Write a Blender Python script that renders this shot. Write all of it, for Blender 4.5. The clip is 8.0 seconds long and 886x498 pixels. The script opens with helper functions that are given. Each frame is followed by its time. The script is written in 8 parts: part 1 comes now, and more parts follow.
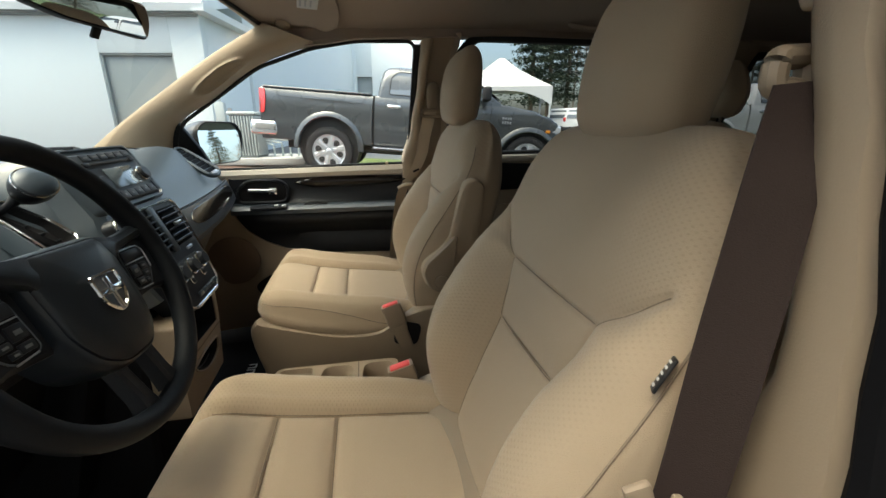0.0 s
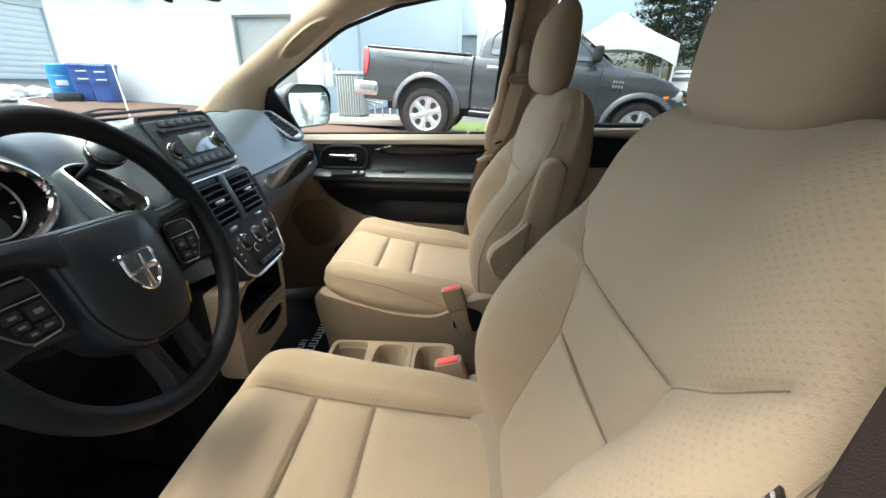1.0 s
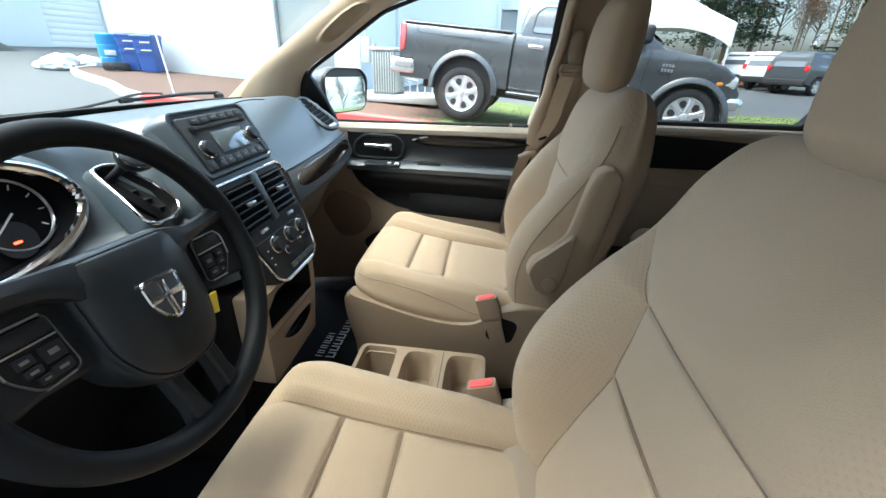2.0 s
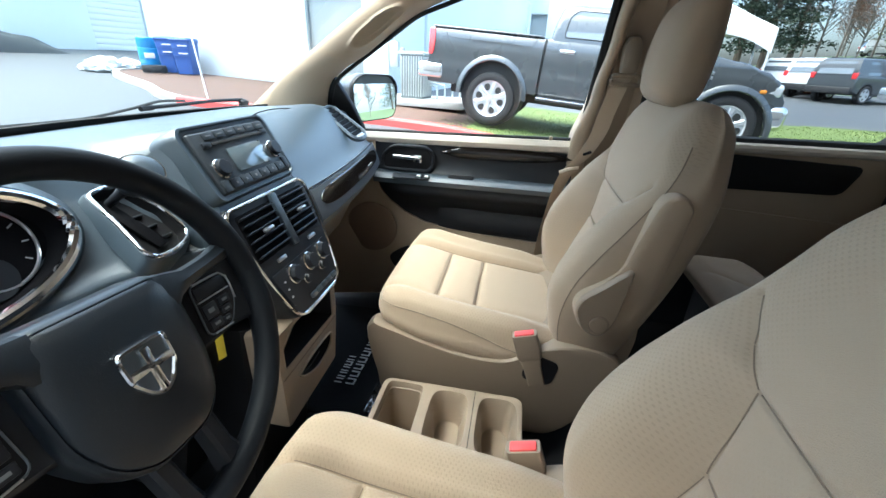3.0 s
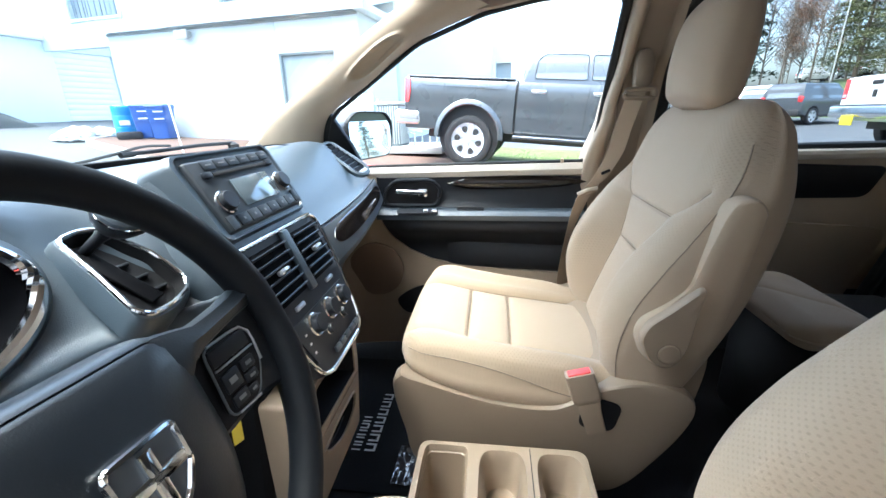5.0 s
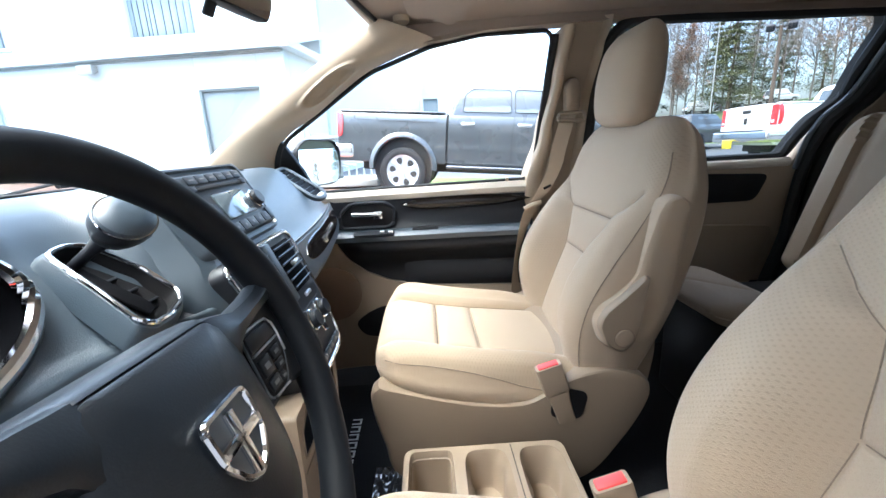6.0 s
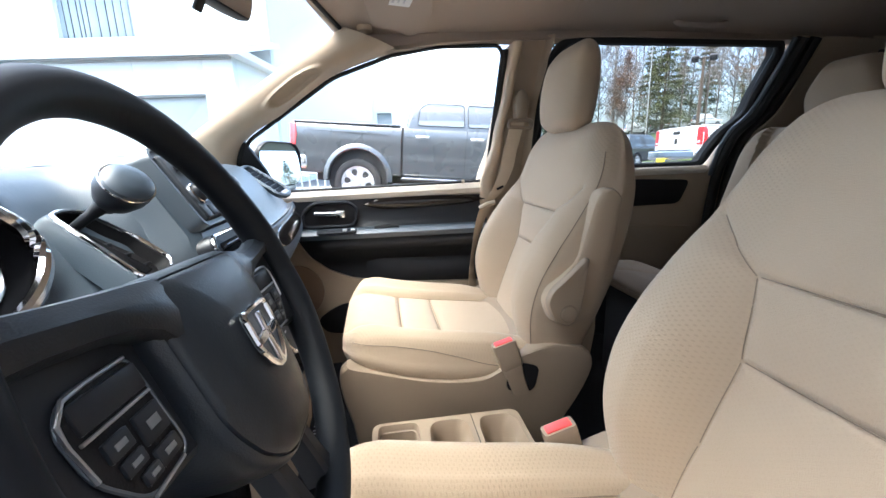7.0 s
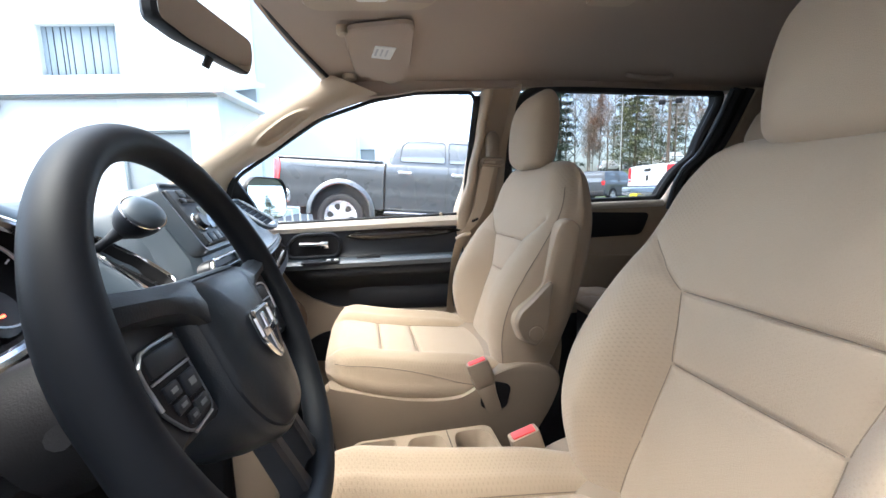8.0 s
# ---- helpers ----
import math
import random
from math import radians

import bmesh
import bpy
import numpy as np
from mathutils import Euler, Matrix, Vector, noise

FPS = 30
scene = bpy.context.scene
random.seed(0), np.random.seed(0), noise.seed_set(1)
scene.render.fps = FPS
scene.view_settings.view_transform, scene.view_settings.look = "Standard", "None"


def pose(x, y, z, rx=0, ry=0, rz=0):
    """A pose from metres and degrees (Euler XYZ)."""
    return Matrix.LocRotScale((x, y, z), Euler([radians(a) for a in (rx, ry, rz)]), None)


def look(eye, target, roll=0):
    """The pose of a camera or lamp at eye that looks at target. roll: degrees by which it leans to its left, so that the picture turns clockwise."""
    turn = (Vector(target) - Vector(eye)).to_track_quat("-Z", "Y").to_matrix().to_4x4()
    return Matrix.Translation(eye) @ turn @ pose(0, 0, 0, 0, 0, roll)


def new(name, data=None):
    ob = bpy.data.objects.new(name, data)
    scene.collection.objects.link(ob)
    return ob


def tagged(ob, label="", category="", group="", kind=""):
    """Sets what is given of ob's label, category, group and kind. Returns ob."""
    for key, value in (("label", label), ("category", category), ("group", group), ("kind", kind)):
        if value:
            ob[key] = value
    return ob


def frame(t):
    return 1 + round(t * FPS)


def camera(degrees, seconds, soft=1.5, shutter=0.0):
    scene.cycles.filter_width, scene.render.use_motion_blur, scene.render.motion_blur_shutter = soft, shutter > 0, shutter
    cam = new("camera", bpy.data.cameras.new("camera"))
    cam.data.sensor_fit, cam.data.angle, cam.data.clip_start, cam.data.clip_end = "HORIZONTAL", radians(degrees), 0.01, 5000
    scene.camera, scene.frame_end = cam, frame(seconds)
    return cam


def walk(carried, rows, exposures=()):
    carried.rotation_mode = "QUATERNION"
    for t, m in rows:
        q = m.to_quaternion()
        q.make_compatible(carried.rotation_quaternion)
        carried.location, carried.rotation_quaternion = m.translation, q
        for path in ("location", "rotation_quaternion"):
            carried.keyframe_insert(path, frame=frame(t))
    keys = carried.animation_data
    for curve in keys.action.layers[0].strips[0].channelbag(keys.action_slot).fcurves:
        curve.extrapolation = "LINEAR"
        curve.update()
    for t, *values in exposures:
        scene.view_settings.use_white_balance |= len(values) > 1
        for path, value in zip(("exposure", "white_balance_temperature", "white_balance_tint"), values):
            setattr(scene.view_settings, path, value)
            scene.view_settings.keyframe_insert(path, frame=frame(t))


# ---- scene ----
cam = camera(94.6, 8.0)
METRES, EYE, TILT, LEAN, TURN = 0.80, 1.24, -17.0, 0.0, -11.0
ROWS = [
    (0.0, 0.0, 0.0, 0.0, 0.0, 0.0, -0.0),
    (0.5, 0.0482, 0.0853, 0.0292, 6.68, -2.52, -2.59),
    (1.0, 0.0604, 0.1183, 0.0583, 12.63, -5.34, -4.66),
    (2.5, -0.037, 0.243, 0.1559, 17.9, -9.07, -7.77),
    (3.0, -0.0776, 0.3061, 0.1744, 20.02, -8.55, -8.34),
    (3.5, -0.1156, 0.3721, 0.1694, 22.5, -8.7, -7.56),
    (4.0, -0.158, 0.4206, 0.1637, 23.53, -7.18, -6.95),
    (5.5, -0.2676, 0.3665, 0.0958, 12.61, 0.47, -1.57),
    (6.0, -0.2972, 0.3249, 0.0643, 8.64, 2.44, -0.12),
    (6.5, -0.3116, 0.2805, 0.0171, 4.93, 2.48, 0.25),
    (7.0, -0.311, 0.231, -0.0145, 2.33, 4.38, 0.74),
    (7.5, -0.3039, 0.1762, -0.0366, 0.78, 7.0, 1.4),
    (8.0, -0.2895, 0.1281, -0.048, -0.01, 9.08, 1.35),
]
walk(cam, [(t, pose(0, -0.94, EYE, TILT, LEAN, TURN) @ pose(METRES * x, METRES * y, METRES * z, 90 + pitch, roll, yaw)) for t, x, y, z, yaw, pitch, roll in ROWS],
     [(0.0, 2.04, 6800, -4), (0.5, 2.45, 6600, -4), (1.0, 2.75, 6400, -4), (2.5, 2.95, 5700, -5), (4.0, 3.34, 5500, -4), (5.5, 3.50, 5550, 0), (8.0, 3.34, 5900, 4)])

# ---------- world and light ----------
world = bpy.data.worlds.new("overcast_sky")
scene.world = world
world.use_nodes = True
wn = world.node_tree
sky = wn.nodes.new("ShaderNodeTexSky")
sky.sky_type = "NISHITA"
sky.sun_disc = False
sky.sun_elevation = radians(69)
sky.sun_rotation = radians(251)
sky.air_density, sky.dust_density, sky.ozone_density = 0.8, 6.0, 0.6
wn.links.new(sky.outputs[0], wn.nodes["Background"].inputs[0])
wn.nodes["Background"].inputs[1].default_value = 0.15
sun = new("sun", bpy.data.lights.new("sun", "SUN"))
sun.data.energy, sun.data.angle, sun.data.color = 0.22, radians(50), (1.0, 0.98, 0.95)
sun.matrix_world = look((-5.4, -1.9, 15), (0, 0, 0))


# ---------- materials ----------
def node(nt, kind, **values):
    n = nt.nodes.new(kind)
    for k, v in values.items():
        n.inputs[k.replace("_", " ")].default_value = v
    return n


def surface(name, colour, rough=0.6, metal=0.0, vary=0.08, big=3.0, fine=120.0, bump=0.15, coat=0.0, spec=0.5, sheen=0.0):
    """Painted, moulded or woven surface: colour that varies at two scales, with a fine relief."""
    m = bpy.data.materials.new(name)
    m.use_nodes = True
    nt = m.node_tree
    b = nt.nodes["Principled BSDF"]
    co = nt.nodes.new("ShaderNodeTexCoord")
    n1 = node(nt, "ShaderNodeTexNoise", Scale=big, Detail=4.0)
    n2 = node(nt, "ShaderNodeTexNoise", Scale=fine, Detail=2.0)
    for n in (n1, n2):
        nt.links.new(co.outputs["Object"], n.inputs["Vector"])
    mix = nt.nodes.new("ShaderNodeMix")
    mix.data_type = "RGBA"
    c = Vector(colour[:3])
    lo, hi = c * (1 - vary), c * (1 + vary)
    mix.inputs[6].default_value, mix.inputs[7].default_value = (*lo, 1), (*hi, 1)
    add = nt.nodes.new("ShaderNodeMath")
    add.operation = "MULTIPLY_ADD"
    add.inputs[1].default_value, add.inputs[2].default_value = 0.6, 0.2
    nt.links.new(n1.outputs[0], add.inputs[0])
    sm = nt.nodes.new("ShaderNodeMath")
    sm.operation = "MULTIPLY_ADD"
    sm.inputs[1].default_value = 0.35
    nt.links.new(n2.outputs[0], sm.inputs[0])
    nt.links.new(add.outputs[0], sm.inputs[2])
    nt.links.new(sm.outputs[0], mix.inputs[0])
    nt.links.new(mix.outputs[2], b.inputs["Base Color"])
    b.inputs["Roughness"].default_value, b.inputs["Metallic"].default_value = rough, metal
    b.inputs["Specular IOR Level"].default_value = spec
    b.inputs["Coat Weight"].default_value = coat
    b.inputs["Coat Roughness"].default_value = 0.08
    b.inputs["Sheen Weight"].default_value = sheen
    rr = nt.nodes.new("ShaderNodeMapRange")
    rr.inputs[3].default_value, rr.inputs[4].default_value = rough * 0.85, min(1, rough * 1.15)
    nt.links.new(n1.outputs[0], rr.inputs[0])
    nt.links.new(rr.outputs[0], b.inputs["Roughness"])
    if bump:
        bp = nt.nodes.new("ShaderNodeBump")
        bp.inputs["Strength"].default_value, bp.inputs["Distance"].default_value = bump, 0.002
        nt.links.new(n2.outputs[0], bp.inputs["Height"])
        nt.links.new(bp.outputs[0], b.inputs["Normal"])
    return m


def cloth(name, colour, dots=1.0, pitch=0.006):
    """Woven seat cloth with rows of small pressed dots."""
    m = surface(name, colour, 0.85, vary=0.12, big=5, fine=900, bump=0.45, spec=0.2, sheen=0.15)
    nt = m.node_tree
    b = nt.nodes["Principled BSDF"]
    uv = nt.nodes.new("ShaderNodeUVMap")
    sep = nt.nodes.new("ShaderNodeSeparateXYZ")
    nt.links.new(uv.outputs[0], sep.inputs[0])

    def wave(src, k, shift=None):
        a = nt.nodes.new("ShaderNodeMath")
        a.operation = "MULTIPLY"
        a.inputs[1].default_value = k
        nt.links.new(src, a.inputs[0])
        last = a
        if shift is not None:
            ad = nt.nodes.new("ShaderNodeMath")
            nt.links.new(a.outputs[0], ad.inputs[0])
            nt.links.new(shift, ad.inputs[1])
            last = ad
        s = nt.nodes.new("ShaderNodeMath")
        s.operation = "SINE"
        nt.links.new(last.outputs[0], s.inputs[0])
        return s.outputs[0]

    k = 2 * math.pi / pitch
    wa, wb = wave(sep.outputs[0], k * 0.78), wave(sep.outputs[1], k * 0.62)
    pr = nt.nodes.new("ShaderNodeMath")
    pr.operation = "MULTIPLY"
    nt.links.new(wa, pr.inputs[0])
    nt.links.new(wb, pr.inputs[1])
    ab = nt.nodes.new("ShaderNodeMapRange")
    ab.inputs[1].default_value, ab.inputs[2].default_value = 0.35, 0.8
    nt.links.new(pr.outputs[0], ab.inputs[0])
    patch = node(nt, "ShaderNodeTexNoise", Scale=5.0, Detail=1.5)
    nt.links.new(uv.outputs[0], patch.inputs["Vector"])
    pm = nt.nodes.new("ShaderNodeMapRange")
    pm.inputs[1].default_value, pm.inputs[2].default_value = 0.38, 0.60
    pm.inputs[3].default_value = 0.30
    nt.links.new(patch.outputs[0], pm.inputs[0])
    # the dots are strongest on the side bolsters, faint on the middle panels
    far = nt.nodes.new("ShaderNodeMath")
    far.operation = "ABSOLUTE"
    nt.links.new(sep.outputs[1], far.inputs[0])
    fm = nt.nodes.new("ShaderNodeMapRange")
    fm.inputs[1].default_value, fm.inputs[2].default_value, fm.inputs[3].default_value = 0.105, 0.150, 0.22
    nt.links.new(far.outputs[0], fm.inputs[0])
    flank = nt.nodes.new("ShaderNodeMapRange")
    flank.inputs[1].default_value, flank.inputs[2].default_value, flank.inputs[3].default_value, flank.inputs[4].default_value = 0.222, 0.250, 1.0, 0.0
    nt.links.new(far.outputs[0], flank.inputs[0])
    front = nt.nodes.new("ShaderNodeMath")
    front.operation = "MULTIPLY"
    nt.links.new(fm.outputs[0], front.inputs[0])
    nt.links.new(flank.outputs[0], front.inputs[1])
    pm2 = nt.nodes.new("ShaderNodeMath")
    pm2.operation = "MULTIPLY"
    nt.links.new(pm.outputs[0], pm2.inputs[0])
    nt.links.new(front.outputs[0], pm2.inputs[1])
    mul = nt.nodes.new("ShaderNodeMath")
    mul.operation = "MULTIPLY"
    nt.links.new(ab.outputs[0], mul.inputs[0])
    nt.links.new(pm2.outputs[0], mul.inputs[1])
    old = b.inputs["Base Color"].links[0].from_socket
    mix = nt.nodes.new("ShaderNodeMix")
    mix.data_type = "RGBA"
    c = Vector(colour[:3]) * 0.62
    mix.inputs[7].default_value = (*c, 1)
    sc = nt.nodes.new("ShaderNodeMath")
    sc.operation = "MULTIPLY"
    sc.inputs[1].default_value = 0.42 * dots
    nt.links.new(mul.outputs[0], sc.inputs[0])
    nt.links.new(sc.outputs[0], mix.inputs[0])
    nt.links.new(old, mix.inputs[6])
    nt.links.new(mix.outputs[2], b.inputs["Base Color"])
    bp = nt.nodes.new("ShaderNodeBump")
    bp.invert = True
    bp.inputs["Strength"].default_value, bp.inputs["Distance"].default_value = 0.35 * dots, 0.0012
    nt.links.new(mul.outputs[0], bp.inputs["Height"])
    nt.links.new(b.inputs["Normal"].links[0].from_socket, bp.inputs["Normal"])
    nt.links.new(bp.outputs[0], b.inputs["Normal"])
    return m


def pane(name, tint=(1, 1, 1), rough=0.0, ior=1.45):
    """Clear or tinted sheet glass: what lies behind it, and a gloss that grows towards grazing angles."""
    m = bpy.data.materials.new(name)
    m.use_nodes = True
    nt = m.node_tree
    nt.nodes.remove(nt.nodes["Principled BSDF"])
    tr = nt.nodes.new("ShaderNodeBsdfTransparent")
    tr.inputs[0].default_value = (*tint, 1)
    gl = nt.nodes.new("ShaderNodeBsdfGlossy")
    gl.inputs["Roughness"].default_value = rough
    fr = nt.nodes.new("ShaderNodeFresnel")
    fr.inputs[0].default_value = ior
    mx = nt.nodes.new("ShaderNodeMixShader")
    nt.links.new(fr.outputs[0], mx.inputs[0])
    nt.links.new(tr.outputs[0], mx.inputs[1])
    nt.links.new(gl.outputs[0], mx.inputs[2])
    nt.links.new(mx.outputs[0], nt.nodes["Material Output"].inputs[0])
    return m


def glow(name, colour, strength):
    m = bpy.data.materials.new(name)
    m.use_nodes = True
    b = m.node_tree.nodes["Principled BSDF"]
    b.inputs["Base Color"].default_value = (*colour, 1)
    b.inputs["Emission Color"].default_value = (*colour, 1)
    b.inputs["Emission Strength"].default_value = strength
    return m


CLOTH = cloth("seat_cloth", (0.384, 0.300, 0.213), 0.85)
CLOTH_SIDE = cloth("seat_side_cloth", (0.384, 0.300, 0.213), 0.12)
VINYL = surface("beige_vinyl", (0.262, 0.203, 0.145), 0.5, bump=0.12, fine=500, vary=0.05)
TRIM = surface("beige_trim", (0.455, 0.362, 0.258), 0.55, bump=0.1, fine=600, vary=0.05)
LINER = surface("headliner_cloth", (0.430, 0.350, 0.285), 0.95, bump=0.3, fine=700, vary=0.06, spec=0.1)
# thread colour darkened for the shadow that lies along the seams
STITCH = surface("shade_dark_stitching", (0.21, 0.162, 0.115), 0.8, bump=0)
WEB = surface("belt_webbing", (0.46, 0.37, 0.27), 0.7, bump=0.35, fine=900, vary=0.08)
# driver's belt: the same tan webbing, darkened for the shade beside the seat
SHADEWEB = surface("shade_dark_webbing", (0.030, 0.020, 0.018), 0.75, bump=0.35, fine=900, vary=0.1, spec=0.2)
DASH = surface("dark_dash_vinyl", (0.036, 0.052, 0.067), 0.36, bump=0.2, fine=800, vary=0.15, spec=1.0)
DOORDARK = surface("dark_door_vinyl", (0.012, 0.014, 0.018), 0.45, bump=0.2, fine=800, vary=0.15, spec=0.42)
BLACK = surface("black_plastic", (0.008, 0.008, 0.009), 0.5, bump=0.15, fine=600, vary=0.2, spec=0.25)
SATIN = surface("satin_dark_plastic", (0.016, 0.018, 0.022), 0.38, bump=0.05, vary=0.1, spec=0.35)
LEATHER = surface("black_wheel_leather", (0.0105, 0.0138, 0.0185), 0.36, bump=0.10, fine=700, vary=0.12, spec=0.45)
RIMSKIN = surface("black_rim_leather", (0.008, 0.0095, 0.012), 0.52, bump=0.03, fine=900, vary=0.12, spec=0.18)
RUBBER = surface("black_rubber", (0.014, 0.014, 0.014), 0.7, bump=0.2, fine=300, vary=0.2)
GLOSS = surface("dark_wood_gloss", (0.008, 0.006, 0.005), 0.10, vary=0.6, big=18, bump=0, coat=0.2, spec=0.45)
CHROME = surface("bright_chrome", (0.82, 0.83, 0.85), 0.10, metal=1.0, vary=0.04, bump=0)
SILVER = surface("satin_silver", (0.55, 0.56, 0.58), 0.3, metal=0.9, vary=0.05, bump=0)
GREYINK = surface("grey_marking", (0.55, 0.55, 0.56), 0.6, bump=0)
DIMINK = surface("dim_marking", (0.16, 0.165, 0.17), 0.6, bump=0)
SCREEN = surface("radio_display", (0.10, 0.13, 0.15), 0.08, vary=0.2, bump=0, coat=1.0, spec=0.8)
RED = surface("red_release_button", (0.72, 0.075, 0.075), 0.4, bump=0)
CARPET = surface("dark_carpet", (0.020, 0.020, 0.022), 0.98, bump=0.9, fine=350, vary=0.35, spec=0.1)
MAT = surface("black_floor_mat", (0.008, 0.009, 0.011), 0.85, bump=0.5, fine=250, vary=0.3, spec=0.12)
FILM = surface("clear_film_on_mat", (0.02, 0.022, 0.028), 0.08, vary=0.3, big=9, bump=0.0, coat=1.0)
LABEL = surface("paper_label", (0.80, 0.79, 0.76), 0.7, bump=0.05)
YELLOW = surface("yellow_tag", (0.75, 0.62, 0.04), 0.5, bump=0)
MIRROR = surface("mirror_glass", (0.90, 0.92, 0.93), 0.01, metal=1.0, vary=0.0, bump=0)
# beige trim darkened in its colour for the shade in the belt channel
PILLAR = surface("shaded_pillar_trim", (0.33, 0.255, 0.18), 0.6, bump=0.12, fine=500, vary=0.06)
GAUGE = surface("matt_gauge_black", (0.004, 0.004, 0.005), 0.85, bump=0, vary=0.1, spec=0.1)
GLASS = pane("clear_glass", (0.96, 0.98, 0.97))
SCREENGLASS = pane("windscreen_glass", (0.80, 0.84, 0.83))
TINT = pane("tinted_glass", (0.48, 0.495, 0.49))
PRIVACY = pane("dark_privacy_glass", (0.10, 0.105, 0.11))
# beige trim lightened in its colour for the strong light along the sills
SILL = surface("lit_sill_trim", (0.68, 0.62, 0.53), 0.45, bump=0.08, fine=600, vary=0.05)
VANPAINT = surface("dark_van_paint", (0.02, 0.022, 0.026), 0.3, bump=0, coat=0.8)
GREYTRIM = surface("grey_gloss_trim", (0.115, 0.130, 0.145), 0.32, metal=0.3, vary=0.06, bump=0, coat=0.2)
REDGLOW = glow("red_telltale", (0.9, 0.05, 0.02), 1.5)


# ---------- mesh helpers ----------
ORIGIN = {}


def thing(name, origin=(0, 0, 0), label="", category="", group="", kind=""):
    ob = new(name)
    ob.location = origin
    ORIGIN[ob.name] = Vector(origin)
    ob.empty_display_size = 0.1
    return tagged(ob, label, category, group, kind)


def part(name, geo, mat, parent=None, label="", sharp=35, smooth=True):
    """One mesh object out of one or more pieces (verts, faces[, uvs]), in world metres, under its thing or part."""
    pieces = geo if isinstance(geo, list) else [geo]
    verts, faces, uvs = [], [], []
    has_uv = any(len(p) > 2 for p in pieces)
    o = ORIGIN[parent.name] if parent else Vector((0, 0, 0))
    for p in pieces:
        n = len(verts)
        verts += [(v[0] - o[0], v[1] - o[1], v[2] - o[2]) for v in p[0]]
        faces += [tuple(i + n for i in f) for f in p[1]]
        if has_uv:
            uvs += list(p[2]) if len(p) > 2 else [(v[0], v[1]) for v in p[0]]
    me = bpy.data.meshes.new(name)
    me.from_pydata(verts, [], faces)
    if has_uv:
        layer = me.uv_layers.new(name="UVMap")
        idx = np.zeros(len(me.loops), dtype=np.int32)
        me.loops.foreach_get("vertex_index", idx)
        layer.data.foreach_set("uv", np.array(uvs, dtype=np.float32)[idx].ravel())
    me.validate()
    if smooth:
        me.polygons.foreach_set("use_smooth", [True] * len(me.polygons))
        me.set_sharp_from_angle(angle=radians(sharp))
    me.materials.append(mat)
    ob = new(name, me)
    if parent:
        ob.parent = parent
        ORIGIN[ob.name] = o
    if label:
        ob["label"] = label
    return ob


def solo(name, geo, mat, label, category, group="", kind="", sharp=35):
    """A thing that is one mesh, with its origin at the middle of its base."""
    pieces = geo if isinstance(geo, list) else [geo]
    v = np.array([tuple(p) for g in pieces for p in g[0]])
    o = Vector(((v[:, 0].min() + v[:, 0].max()) / 2, (v[:, 1].min() + v[:, 1].max()) / 2, v[:, 2].min()))
    ob = part(name, [([Vector(p) - o for p in g[0]], g[1], *g[2:]) for g in pieces], mat, None, "", sharp)
    ob.location = o
    ORIGIN[ob.name] = o
    return tagged(ob, label, category, group, kind)


def moved(geo, m):
    return ([m @ Vector(v) for v in geo[0]], geo[1], *geo[2:])


def flipped(geo):
    """The mirror image across the middle of the van."""
    return ([(v[0], -v[1], v[2]) for v in geo[0]], [tuple(reversed(f)) for f in geo[1]], *geo[2:])


def from_bm(bm):
    bm.verts.index_update()
    out = ([v.co.copy() for v in bm.verts], [tuple(v.index for v in f.verts) for f in bm.faces])
    bm.free()
    return out


def box(x0, x1, y0, y1, z0, z1, bevel=0.004, seg=2):
    bm = bmesh.new()
    bmesh.ops.create_cube(bm, size=1)
    for v in bm.verts:
        v.co = Vector(((x0 + x1) / 2 + v.co.x * (x1 - x0), (y0 + y1) / 2 + v.co.y * (y1 - y0), (z0 + z1) / 2 + v.co.z * (z1 - z0)))
    if bevel:
        bmesh.ops.bevel(bm, geom=bm.edges[:], offset=min(bevel, 0.45 * min(x1 - x0, y1 - y0, z1 - z0)), segments=seg, affect="EDGES", profile=0.5)
    return from_bm(bm)


def block(m, sx, sy, sz, bevel=0.004, seg=2):
    return moved(box(-sx / 2, sx / 2, -sy / 2, sy / 2, -sz / 2, sz / 2, bevel, seg), m)


def prism(poly, depth, m=Matrix(), bevel=0.0, seg=2):
    """Polygon in local x, y, from z = 0 to depth, with rounded rims."""
    bm = bmesh.new()
    base = [bm.verts.new((p[0], p[1], 0)) for p in poly]
    f = bm.faces.new(base)
    top = bmesh.ops.extrude_face_region(bm, geom=[f])
    bmesh.ops.translate(bm, verts=[v for v in top["geom"] if isinstance(v, bmesh.types.BMVert)], vec=(0, 0, depth))
    bmesh.ops.recalc_face_normals(bm, faces=bm.faces[:])
    if bevel:
        es = [e for e in bm.edges if abs(e.verts[0].co.z - e.verts[1].co.z) < 1e-6]
        bmesh.ops.bevel(bm, geom=es, offset=bevel, segments=seg, affect="EDGES", profile=0.5)
    return moved(from_bm(bm), m)


def plate(outer, holes, at):
    """Flat outline with holes, each a ring of (u, v), set into the world by at(u, v)."""
    bm = bmesh.new()
    edges = []
    for ring in [outer] + holes:
        vs = [bm.verts.new((p[0], p[1], 0)) for p in ring]
        edges += [bm.edges.new((a, b)) for a, b in zip(vs, vs[1:] + vs[:1])]
    bmesh.ops.triangle_fill(bm, use_beauty=True, edges=edges)
    for v in bm.verts:
        v.co = at(v.co.x, v.co.y)
    return from_bm(bm)


